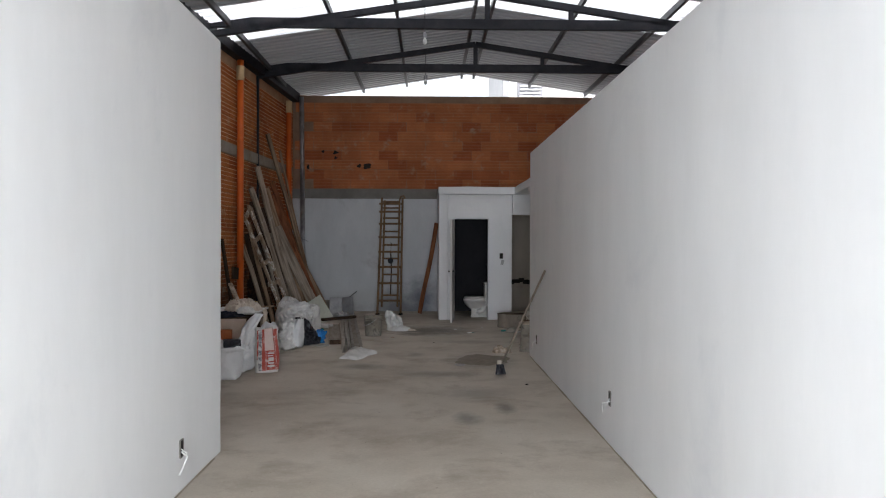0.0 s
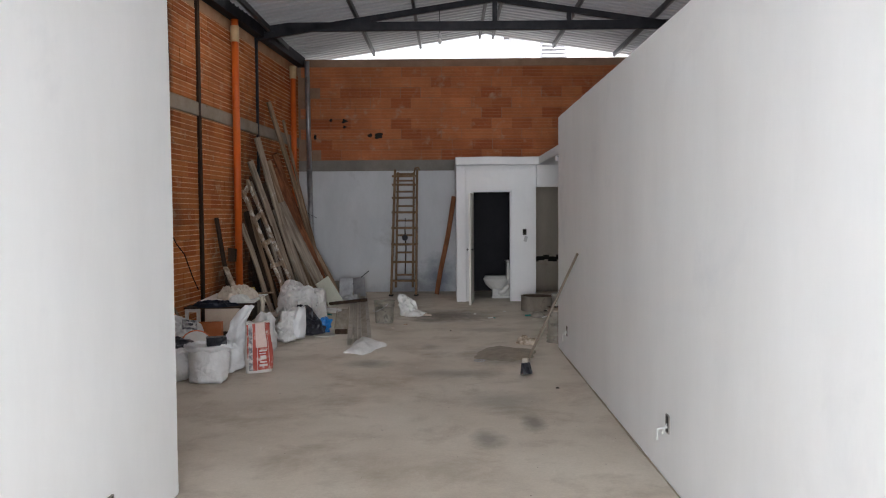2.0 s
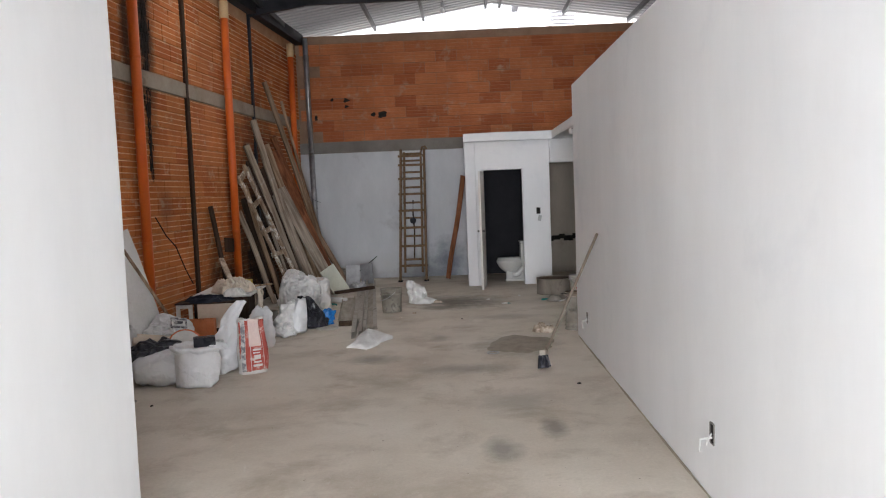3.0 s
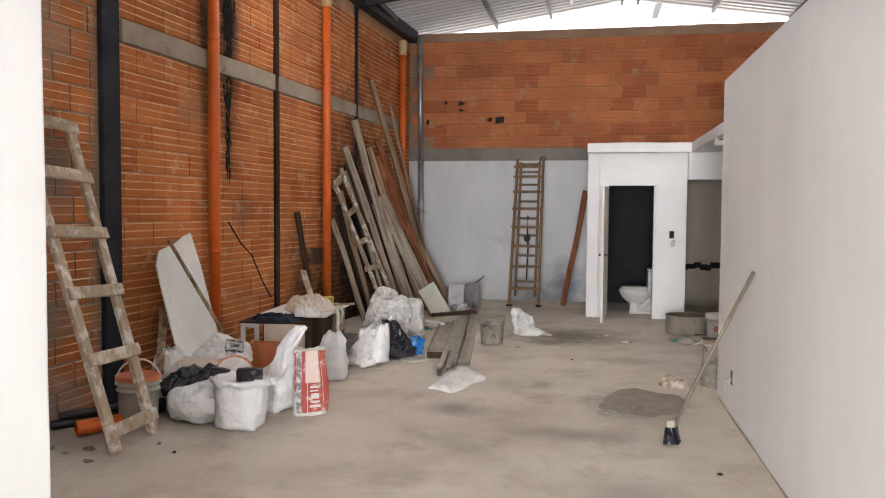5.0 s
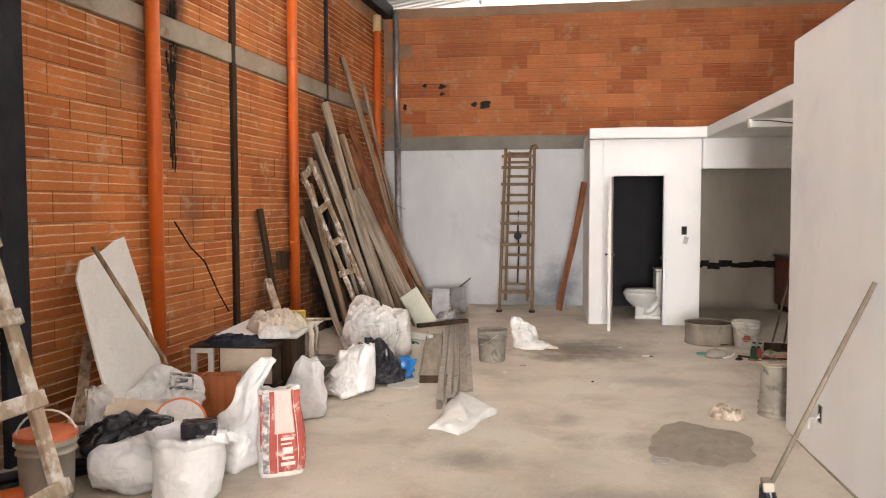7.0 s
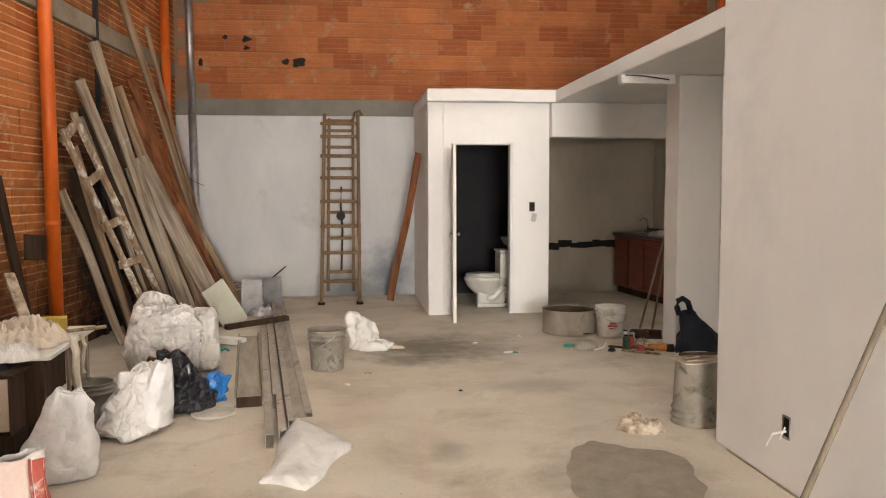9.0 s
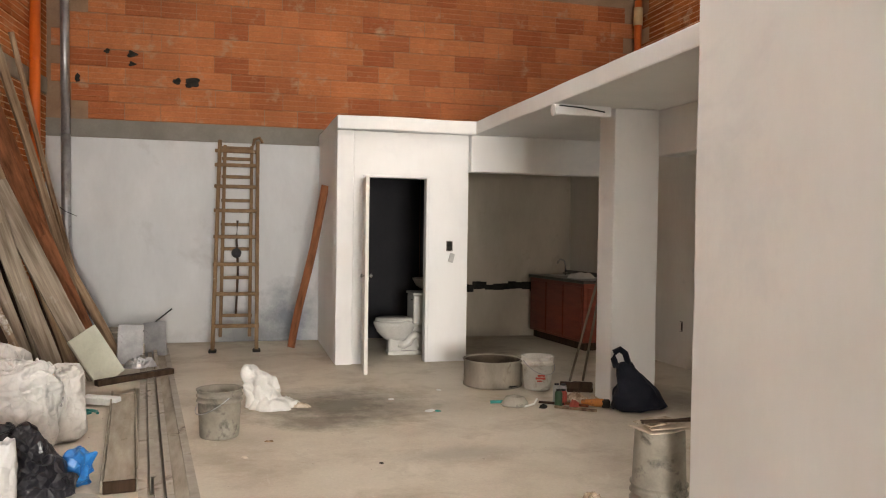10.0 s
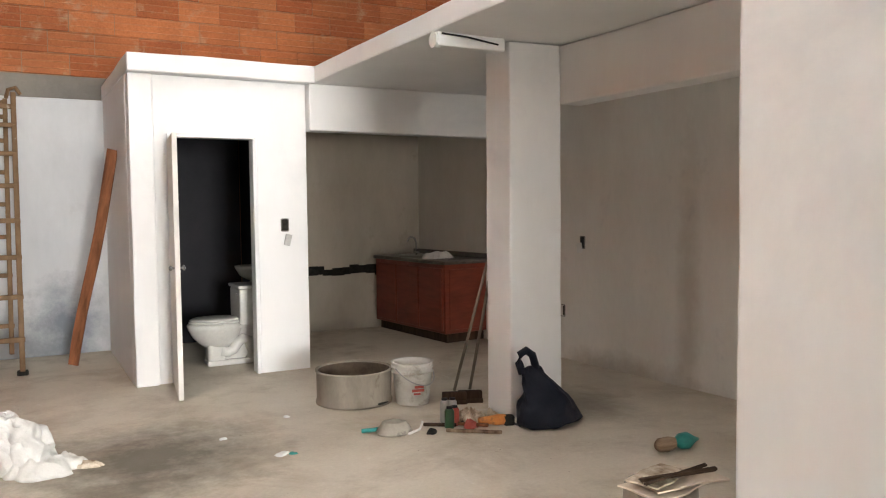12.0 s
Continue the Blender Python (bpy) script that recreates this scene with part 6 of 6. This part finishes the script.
# ---- cloths ----
bm = bmesh.new()
N, K = 26, 20
c00, c10, c11, c01 = Vector((-1.22, 10.5)), Vector((-0.98, 10.4)), Vector((-0.76, 11.0)), Vector((-1.12, 11.55))
grid = []
for i in range(N):
    row = []
    for j in range(K):
        u, v = j / (K - 1), i / (N - 1)
        p = c00 * (1 - u) * (1 - v) + c10 * u * (1 - v) + c11 * u * v + c01 * (1 - u) * v
        puff = math.sin(math.pi * u) ** 0.6 * math.sin(math.pi * min(1, v * 0.9 + 0.1)) ** 0.6
        n = noise.noise(Vector((u * 2.5, v * 3.5, 4.2)))
        z = 0.012 + 0.05 * puff * (1 + 0.8 * n) + 0.09 * max(0, u - 0.7) / 0.3 * max(0, v - 0.45) * (1 - max(0, v - 0.85) / 0.15) + 0.05 * max(0, v - 0.6)
        row.append(bm.verts.new((p.x + 0.02 * math.sin(v * 7), p.y + 0.02 * math.sin(u * 5), z)))
    grid.append(row)
for i in range(N - 1):
    for j in range(K - 1):
        bm.faces.new((grid[i][j], grid[i][j + 1], grid[i + 1][j + 1], grid[i + 1][j]))
rim = [grid[0][j] for j in range(K)] + [grid[i][K - 1] for i in range(1, N)] + [grid[N - 1][j] for j in range(K - 2, -1, -1)] + [grid[i][0] for i in range(N - 2, 0, -1)]
low = [bm.verts.new((v.co.x, v.co.y, 0.0)) for v in rim]
for i in range(len(rim)):
    bm.faces.new((rim[i], low[i], low[(i + 1) % len(rim)], rim[(i + 1) % len(rim)]))
ob = part("empty_sack", bm, M_CLOTH, smooth=True)
tagged(ob, "empty white sack lying flat on the floor", "sack")
cl = thing("cloth", "crumpled white cloth dropped on the floor", "cloth", pose(-0.62, 13.95, 0, 0, 0, -10))
part("standing_fold", crumpled([(0.15, 0.0), (0.16, 0.03), (0.13, 0.12), (0.1, 0.2), (0.075, 0.27), (0.05, 0.31), (0.003, 0.3)], 1.0, 0.8, 41, 0.035, 0.25, (-0.3, 0), 9, 13, 0.14), M_CLOTH, cl, smooth=True)
part("spread_folds", heap(0.42, 0.34, 0.11, 43, 3.0, 24, 60, 0.0, 0.4), M_CLOTH, cl, smooth=True, m=pose(0.08, -0.02, 0))
part("twisted_end", heap(0.2, 0.07, 0.04, 42, 3.5, 10, 28), M_RAG_DIRTY, cl, "dirty twisted end", smooth=True, m=pose(0.28, -0.03, 0, 0, 0, -10))
ob = part("rag", heap(0.26, 0.16, 0.11, 47, 3.5, 22, 50, 0.0, 0.55), M_RAG_DIRTY, None, smooth=True, m=pose(1.0, 11.1, 0, 0, 0, -15))
tagged(ob, "crumpled dirty beige rag on the floor", "rag")

# ---- buckets and drum ----
pail("bucket", "cement-covered grey bucket with a wire handle", (-0.95, 13.08, 0), 0.135, 0.152, 0.335, M_PAIL, 2.0)
white_pail = pail("bucket", "white plastic pail with a faded red print", (1.88, 14.22, 0), 0.122, 0.148, 0.31, M_PAIL_WHITE, 3.4)
for i, (a, z, w, h) in enumerate(((-1.75, 0.12, 0.09, 0.02), (-1.7, 0.145, 0.07, 0.02), (-1.8, 0.095, 0.05, 0.014))):
    r = 0.139 + z * 0.08
    ob = part("print_mark", box((-w / 2, -0.002, -h / 2), (w / 2, 0.002, h / 2), 0.001), M_RED, white_pail, "faded red print", m=Matrix.Translation((r * math.cos(a), r * math.sin(a), z)) @ pose(0, 0, 0, 0, 0, math.degrees(a) + 90))
drum = thing("drum_ring", "cut-off steel drum ring coated with dried cement", "drum", pose(1.525, 14.48, 0))
part("drum_wall", lathe([(0.275, 0.0), (0.283, 0.004), (0.283, 0.02), (0.276, 0.03), (0.276, 0.235), (0.284, 0.24), (0.284, 0.25), (0.268, 0.25), (0.266, 0.02), (0.004, 0.016)], 48), M_RING, drum, smooth=True)
# dark brown lining and near-black bottom inside the drum
part("residue_lining", lathe([(0.262, 0.02), (0.264, 0.13), (0.264, 0.225), (0.2665, 0.24), (0.262, 0.235), (0.258, 0.02)], 48), M_DRUM_BROWN, drum, "dark brown inside", smooth=True)
part("soil", heap(0.5, 0.5, 0.05, 77, 3), M_HOLE_SHADE_AND_BLACK, drum, "near-black bottom of the drum", m=pose(0, 0, 0.018))
inv = pail("bucket", "grey bucket standing upside down beside the white wall", (1.43, 11.24, 0), 0.135, 0.15, 0.4, M_PAIL, 0, True)
for k, (dx, dy, rz, w, d) in enumerate(((0.0, 0.0, 8, 0.36, 0.2), (0.03, -0.02, -6, 0.32, 0.16), (-0.04, 0.01, 16, 0.26, 0.14))):
    bm = box((-w / 2, -d / 2, 0), (w / 2, d / 2, 0.007), 0.001)
    bmesh.ops.subdivide_edges(bm, edges=[e for e in bm.edges if e.calc_length() > 0.1], cuts=9, use_grid_fill=True)
    for v in bm.verts:
        v.co += Vector((0.012 * noise.noise(v.co * 14), 0.012 * noise.noise(v.co * 11 + Vector((5, 0, 0))), 0.005 * math.sin(v.co.x * 16 + k)))
    ob = part("card_scrap", bm, (M_RAG, M_BEIGEPAPER, M_RAG_DIRTY)[k], None, m=pose(1.46 + dx, 11.22 + dy, 0.403 + 0.014 * k, 0, 0, rz))
    tagged(ob, "torn flat card lying on the upturned bucket", "card", "cards on the upturned bucket")
for a, b in (((1.27, 11.15, 0.455), (1.62, 11.2, 0.452)), ((1.29, 11.2, 0.45), (1.6, 11.13, 0.46))):
    ob = part("stick", beam(a, b, 0.018, 0.012, wob=0.003), M_WOOD_DARK)
    tagged(ob, "dark wooden stick lying on the upturned bucket", "stick")

# ---- brooms ----
br = thing("broom", "broom with black bristles leaning on the white wall", "broom")
part("handle", tube((0.83, 9.22, 0.14), (1.345, 9.27, 1.23), 0.0135, seg=12), M_BROOM, br, smooth=True)
part("head", box((-0.14, -0.03, 0), (0.14, 0.03, 0.05), 0.012, 2), M_WOOD_CEMENT, br, "grimy pale wooden head", m=pose(0.82, 9.22, 0.12, -6, 12, 78))
bm = bmesh.new()
rnd = random.Random(8)
for i in range(90):
    x, y = rnd.uniform(-0.135, 0.135), rnd.uniform(-0.028, 0.028)
    beam((x, y, 0.0), (x * 1.12, y * 1.5 + rnd.uniform(-0.01, 0.01), -0.115), 0.012, 0.012, 0, bm=bm)
part("bristles", bm, M_BLACK_BAG, br, "black bristles", m=pose(0.815, 9.22, 0.125, -6, 10, 78))
for foot, tp in (((2.12, 14.02, 0.1), (2.27, 13.79, 1.05)), ((2.24, 14.0, 0.1), (2.29, 13.79, 0.95))):
    b2 = thing("broom", "worn broom leaning against the white pillar", "broom")
    part("handle", tube(foot, tp, 0.011, seg=10), M_BROOM, b2, smooth=True)
    q = Vector(foot)
    part("head", box((-0.09, -0.025, 0.03), (0.09, 0.025, 0.09), 0.012, 2), M_WOOD_DARK, b2, m=pose(q.x, q.y, 0, 0, 0, -25))
    part("bristles", box((-0.095, -0.03, 0.0), (0.095, 0.03, 0.032), 0.006), M_WOOD_DARK, b2, m=pose(q.x, q.y, 0, 0, 0, -25))

# ---- small things by the pillar ----
hb2 = sack("black_bag", "black bag with looped handles standing on the floor", "bag", (2.4, 13.25, 0), [(0.001, 0), (0.2, 0.003), (0.225, 0.04), (0.2, 0.12), (0.155, 0.2), (0.11, 0.28), (0.075, 0.35), (0.055, 0.4), (0.003, 0.4)], M_NAVY_BAG, seed=61, lump=0.1, jag=0.0196, fold=0.064, lean=(-0.4, 0.0), sx=1.12, sy=0.75, pinch=0.4)
part("bag_handle", curve_tube([(-0.21, 0, 0.36), (-0.235, 0, 0.43), (-0.225, 0, 0.485), (-0.18, 0, 0.505), (-0.13, 0, 0.47), (-0.1, 0, 0.38)], 0.026, 10), M_NAVY_BAG, hb2, smooth=True)
for x, y, h, m, lab in ((1.79, 13.5, 0.14, M_GREEN_CAN, "small green spray can on the floor"), (1.85, 13.54, 0.13, M_RED, "small red tin on the floor"), (1.83, 13.64, 0.16, M_GALV, "small silver spray can on the floor"), (1.9, 13.66, 0.15, M_GALV, "small grey spray can on the floor")):
    can = thing("spray_can", lab, "can", pose(x, y, 0))
    part("can_body", lathe([(0.03, 0), (0.032, 0.004), (0.032, h - 0.03), (0.022, h - 0.012)], 18), m, can, smooth=True)
    part("cap", lathe([(0.02, h - 0.012), (0.02, h), (0.003, h + 0.002)], 14), M_STEEL, can)
ob = part("rag", heap(0.26, 0.2, 0.12, 62, 4, 16, 40, 0.3, 0.4), M_RAG_DIRTY, None, m=pose(1.98, 13.55, 0))
tagged(ob, "dirty rag among the tools", "rag")
for x, y, rz, w, m, lab in ((1.9, 13.42, 30, 0.12, M_RED, "crumpled red wrapper among the tools"), (1.93, 13.52, -20, 0.1, M_WOOD_DARK, "dark scraper among the tools"), (2.12, 13.5, 60, 0.14, M_RAG_DIRTY, "soiled crumpled paper among the tools"), (2.0, 13.62, 10, 0.1, M_GALV, "small metal offcut among the tools")):
    ob = part("scrap", heap(w, w * 0.6, w * 0.6, x * 9, 3.0, 10, 26, 0.0, 0.5), m, None, smooth=True, m=pose(x, y, 0, 0, 0, rz))
    tagged(ob, lab, "scrap")
grinder = thing("power_tool", "worn orange power tool lying on the floor", "power tool", pose(2.06, 13.4, 0, 0, 0, -20))
part("tool_body", lathe([(0.015, -0.1), (0.024, -0.09), (0.028, -0.02), (0.036, 0.03), (0.034, 0.08), (0.015, 0.1)], 18), M_ORANGE_TOOL, grinder, m=pose(0, 0, 0.038, 0, 90, 0), smooth=True)
part("tool_head", box((0.07, -0.035, 0.0), (0.14, 0.035, 0.065), 0.012, 2), M_HOLE_SHADE_AND_BLACK, grinder)
part("cable", curve_tube([(-0.14, 0, 0.04), (-0.2, 0.05, 0.02), (-0.16, 0.12, 0.015), (-0.02, 0.14, 0.012), (0.1, 0.1, 0.012), (0.16, -0.08, 0.012), (0.2, -0.1, 0.06), (0.16, -0.04, 0.09)], 0.008, 6), M_BLACKPIPE, grinder)
for a, b, m in (((1.72, 13.42, 0.015), (2.0, 13.2, 0.015), M_WOOD_OLD), ((1.66, 13.62, 0.012), (1.84, 13.5, 0.012), M_WOOD_DARK), ((1.85, 13.5, 0.02), (2.0, 13.36, 0.02), M_WOOD_RED)):
    ob = part("hand_tool", beam(a, b, 0.025, 0.02, 0.004), m)
    tagged(ob, "wooden-handled hand tool lying on the floor", "hand tool", "tools by the pillar")
ob = part("brush_head", heap(0.1, 0.06, 0.03, 63), M_HOLE_SHADE_AND_BLACK, None, m=pose(1.64, 13.46, 0, 0, 0, 40))
tagged(ob, "dark paint brush head on the floor", "brush")
dpan = thing("trowel", "plastering trowel with a teal handle on the floor", "trowel", pose(1.42, 13.56, 0, 0, 0, -15))
part("blade", bag_mesh([(0.001, 0.0), (0.12, 0.002), (0.125, 0.02), (0.08, 0.08), (0.003, 0.1)], 1.0, 0.7, 66, 0.004, 0.12, rings=12, seg=26), M_PAIL, dpan, "dull cement-grey blade")
part("handle", tube((-0.2, 0.05, 0.02), (-0.09, 0.03, 0.03), 0.014, seg=10), M_TEAL, dpan, "teal plastic handle")
part("wire_edge", curve_tube([(0.08, -0.06, 0.01), (0.16, -0.04, 0.03), (0.19, 0.02, 0.06)], 0.008, 6), M_PLATE, dpan)
bh = thing("wall_brush", "brush with a brown head and teal handle on the floor", "brush", pose(2.7, 12.42, 0, 0, 0, -8))
part("bristles", bag_mesh([(0.001, 0), (0.03, 0.002), (0.045, 0.05), (0.04, 0.12), (0.02, 0.14)], 1, 0.7, 67, 0.004, 0.1, rings=12, seg=20), M_WOOD_OLD, bh, "worn brown bristles", m=pose(0.0, 0, 0.045, 0, -90, 0), smooth=True)
part("handle", lathe([(0.02, 0), (0.045, 0.03), (0.05, 0.08), (0.02, 0.13), (0.008, 0.16)], 16), M_TEAL, bh, "teal handle", m=pose(0.0, 0, 0.05, 0, 90, 0), smooth=True)
rnd = random.Random(17)
for x, y, w, d, m in ((0.68, 13.52, 0.12, 0.05, M_PLATE), (0.74, 13.5, 0.05, 0.04, M_TEAL), (0.45, 14.0, 0.06, 0.04, M_PLATE), (-0.78, 12.5, 0.06, 0.03, M_RAG), (-0.62, 12.85, 0.06, 0.025, M_WOOD_OLD), (0.05, 12.2, 0.03, 0.02, M_HOLE_SHADE_AND_BLACK), (-2.95, 8.02, 0.09, 0.05, M_GREY_PLASTER), (-3.2, 8.15, 0.05, 0.04, M_GREY_PLASTER), (-2.5, 8.3, 0.03, 0.02, M_HOLE_SHADE_AND_BLACK), (1.05, 8.6, 0.04, 0.03, M_HOLE_SHADE_AND_BLACK), (0.95, 14.3, 0.05, 0.03, M_PLATE)):
    ob = part("litter", heap(w, d, 0.012, rnd.random() * 9, 3, 5, 12, 0.0, 0.5), m, None, m=pose(x, y, 0, 0, 0, rnd.uniform(-60, 60)))
    tagged(ob, "small scrap of rubbish lying on the floor", "litter", "scraps on the floor")

# thin spread of cement mix on the floor
ob = part("cement_spread", heap(0.68, 1.0, 0.016, 71, 2.0, 14, 90, 0.0, 0.3), M_CEMENT, None, m=pose(0.7, 10.38, 0.001))
tagged(ob, "thin damp heap of cement mix spread on the floor", "cement")

ring = [(0.06 * math.cos(a), 0.055 * math.sin(a), 0.005) for a in [math.pi * i / 10 for i in range(21)]]
ob = part("wire_ring", curve_tube(ring, 0.005, 6), M_GALV, None, m=pose(0.37, 9.98, 0))
tagged(ob, "small pale wire ring lying on the floor", "ring")

# ---- neighbour's house seen over the back wall ----
nb = thing("neighbour_house", "white neighbouring house with a louvred window", "house")
part("wall", box((2.4, 26.0, 0), (6.5, 32.0, 8.4), 0.02), M_FACADE, nb)
part("roof", box((2.2, 25.8, 8.4), (6.7, 32.2, 8.55), 0.02), M_FACADE_GREY, nb)
part("corner_trim", box((2.4, 25.94, 0), (2.62, 25.998, 8.3), 0.01), M_FACADE_GREY, nb)
win = part("window", box((2.9, 25.95, 6.2), (3.75, 25.996, 7.3), 0.01), M_FACADE_GREY, nb, "dark louvred window")
for k in range(9):
    part("slat", box((2.98, 25.9, 6.27 + 0.115 * k), (3.67, 25.948, 6.32 + 0.115 * k), 0.004), M_FACADE, win)

# ---- clay blocks of the walls, piece by piece ----
def block_mesh(name, w, h, depth, ribs, material):
    """One clay block: a face with shallow horizontal ribs. x along the wall, y outwards."""
    bm = bmesh.new()
    prof = [(0.0, 0.0)]
    step = h / ribs
    for i in range(ribs):
        z = i * step
        prof += [(depth, z + 0.004), (depth, z + step - 0.014), (depth + 0.005, z + step - 0.008), (depth, z + step - 0.003)]
    prof += [(0.0, h)]
    a = [bm.verts.new((0, -d, z)) for d, z in prof]
    b = [bm.verts.new((w, -d, z)) for d, z in prof]
    for i in range(len(prof) - 1):
        bm.faces.new((a[i], b[i], b[i + 1], a[i + 1]))
    bm.faces.new(a)
    bm.faces.new(list(reversed(b)))
    bmesh.ops.recalc_face_normals(bm, faces=bm.faces)
    me = bpy.data.meshes.new(name)
    bm.to_mesh(me)
    bm.free()
    me.materials.append(material)
    return me


def lay_blocks(wall, origin, along, length, z0, z1, cell, ribs, material, near, label, skip=(), wide=-1.0):
    """Lays blocks in running bond; those in the near stretch are single parts, the rest one part."""
    rnd = random.Random(11)
    w, h = cell[0] - 0.002, cell[1] - 0.0035
    spaced = [block_mesh("brick", w - 0.01 - k * 0.012, h - 0.004 - k * 0.005, 0.0085 + 0.001 * k, ribs, material) for k in range(3)]
    kinds = [block_mesh("brick", w - k * 0.003, h, 0.0065 + 0.0015 * k, ribs, material) for k in range(3)]
    along = Vector(along).normalized()
    outward = along.cross(Vector((0, 0, 1)))
    turn = Matrix((along, -outward, Vector((0, 0, 1)))).transposed().to_4x4()
    far_v, far_f, count = [], [], 0
    row, z = 0, z0
    while z + h < z1 + 0.02:
        s = -cell[0] * (0.5 if row % 2 else 0.0) + rnd.uniform(-0.02, 0.02)
        while s < length:
            c = Vector(origin) + along * max(s, 0)
            full = s >= 0 and s + w < length
            bx = [k for k in skip if k[0] < s + w / 2 < k[1] and k[2] < z + h / 2 < k[3]]
            if not bx and full:
                k = rnd.randrange(3)
                mesh = spaced[k] if s < wide else kinds[k]
                m = Matrix.Translation(Vector(origin) + along * s + Vector((0, 0, z + rnd.uniform(-0.003, 0.003)))) @ turn @ pose(0, rnd.uniform(-0.003, 0.001), 0, 0, 0, rnd.uniform(-0.25, 0.25))
                if near[0] < s < near[1] and z < near[2] and count < 300:
                    ob = new("brick", mesh)
                    ob.parent = wall
                    ob.matrix_basis = m
                    count += 1
                else:
                    n0 = len(far_v)
                    far_v += [m @ v.co for v in mesh.vertices]
                    far_f += [[n0 + i for i in p.vertices] for p in mesh.polygons]
            s += cell[0]
        row += 1
        z += cell[1]
    if far_v:
        me = bpy.data.meshes.new("bricks")
        me.from_pydata(far_v, [], far_f)
        me.materials.append(material)
        ob = new("bricks", me)
        ob.parent = wall
        tagged(ob, label, "", "", "stuff")


d = Vector((SKEW, 1, 0)).normalized()
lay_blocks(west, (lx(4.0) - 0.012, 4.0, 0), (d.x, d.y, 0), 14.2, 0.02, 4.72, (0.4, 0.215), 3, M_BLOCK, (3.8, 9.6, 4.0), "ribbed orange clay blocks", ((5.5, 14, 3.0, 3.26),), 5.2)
lay_blocks(back, (-3.05, BACK_Y + 0.012, 0), (1, 0, 0), 7.8, 2.77, 4.84, (0.42, 0.215), 3, M_BLOCK_BACK, (-1, 9, 9), "orange clay blocks")
lay_blocks(east, (RIGHT_X, BACK_Y, 0), (0, -1, 0), 8.0, 2.7, 4.84, (0.42, 0.215), 3, M_BLOCK, (-1, 1.5, 9), "orange clay blocks")
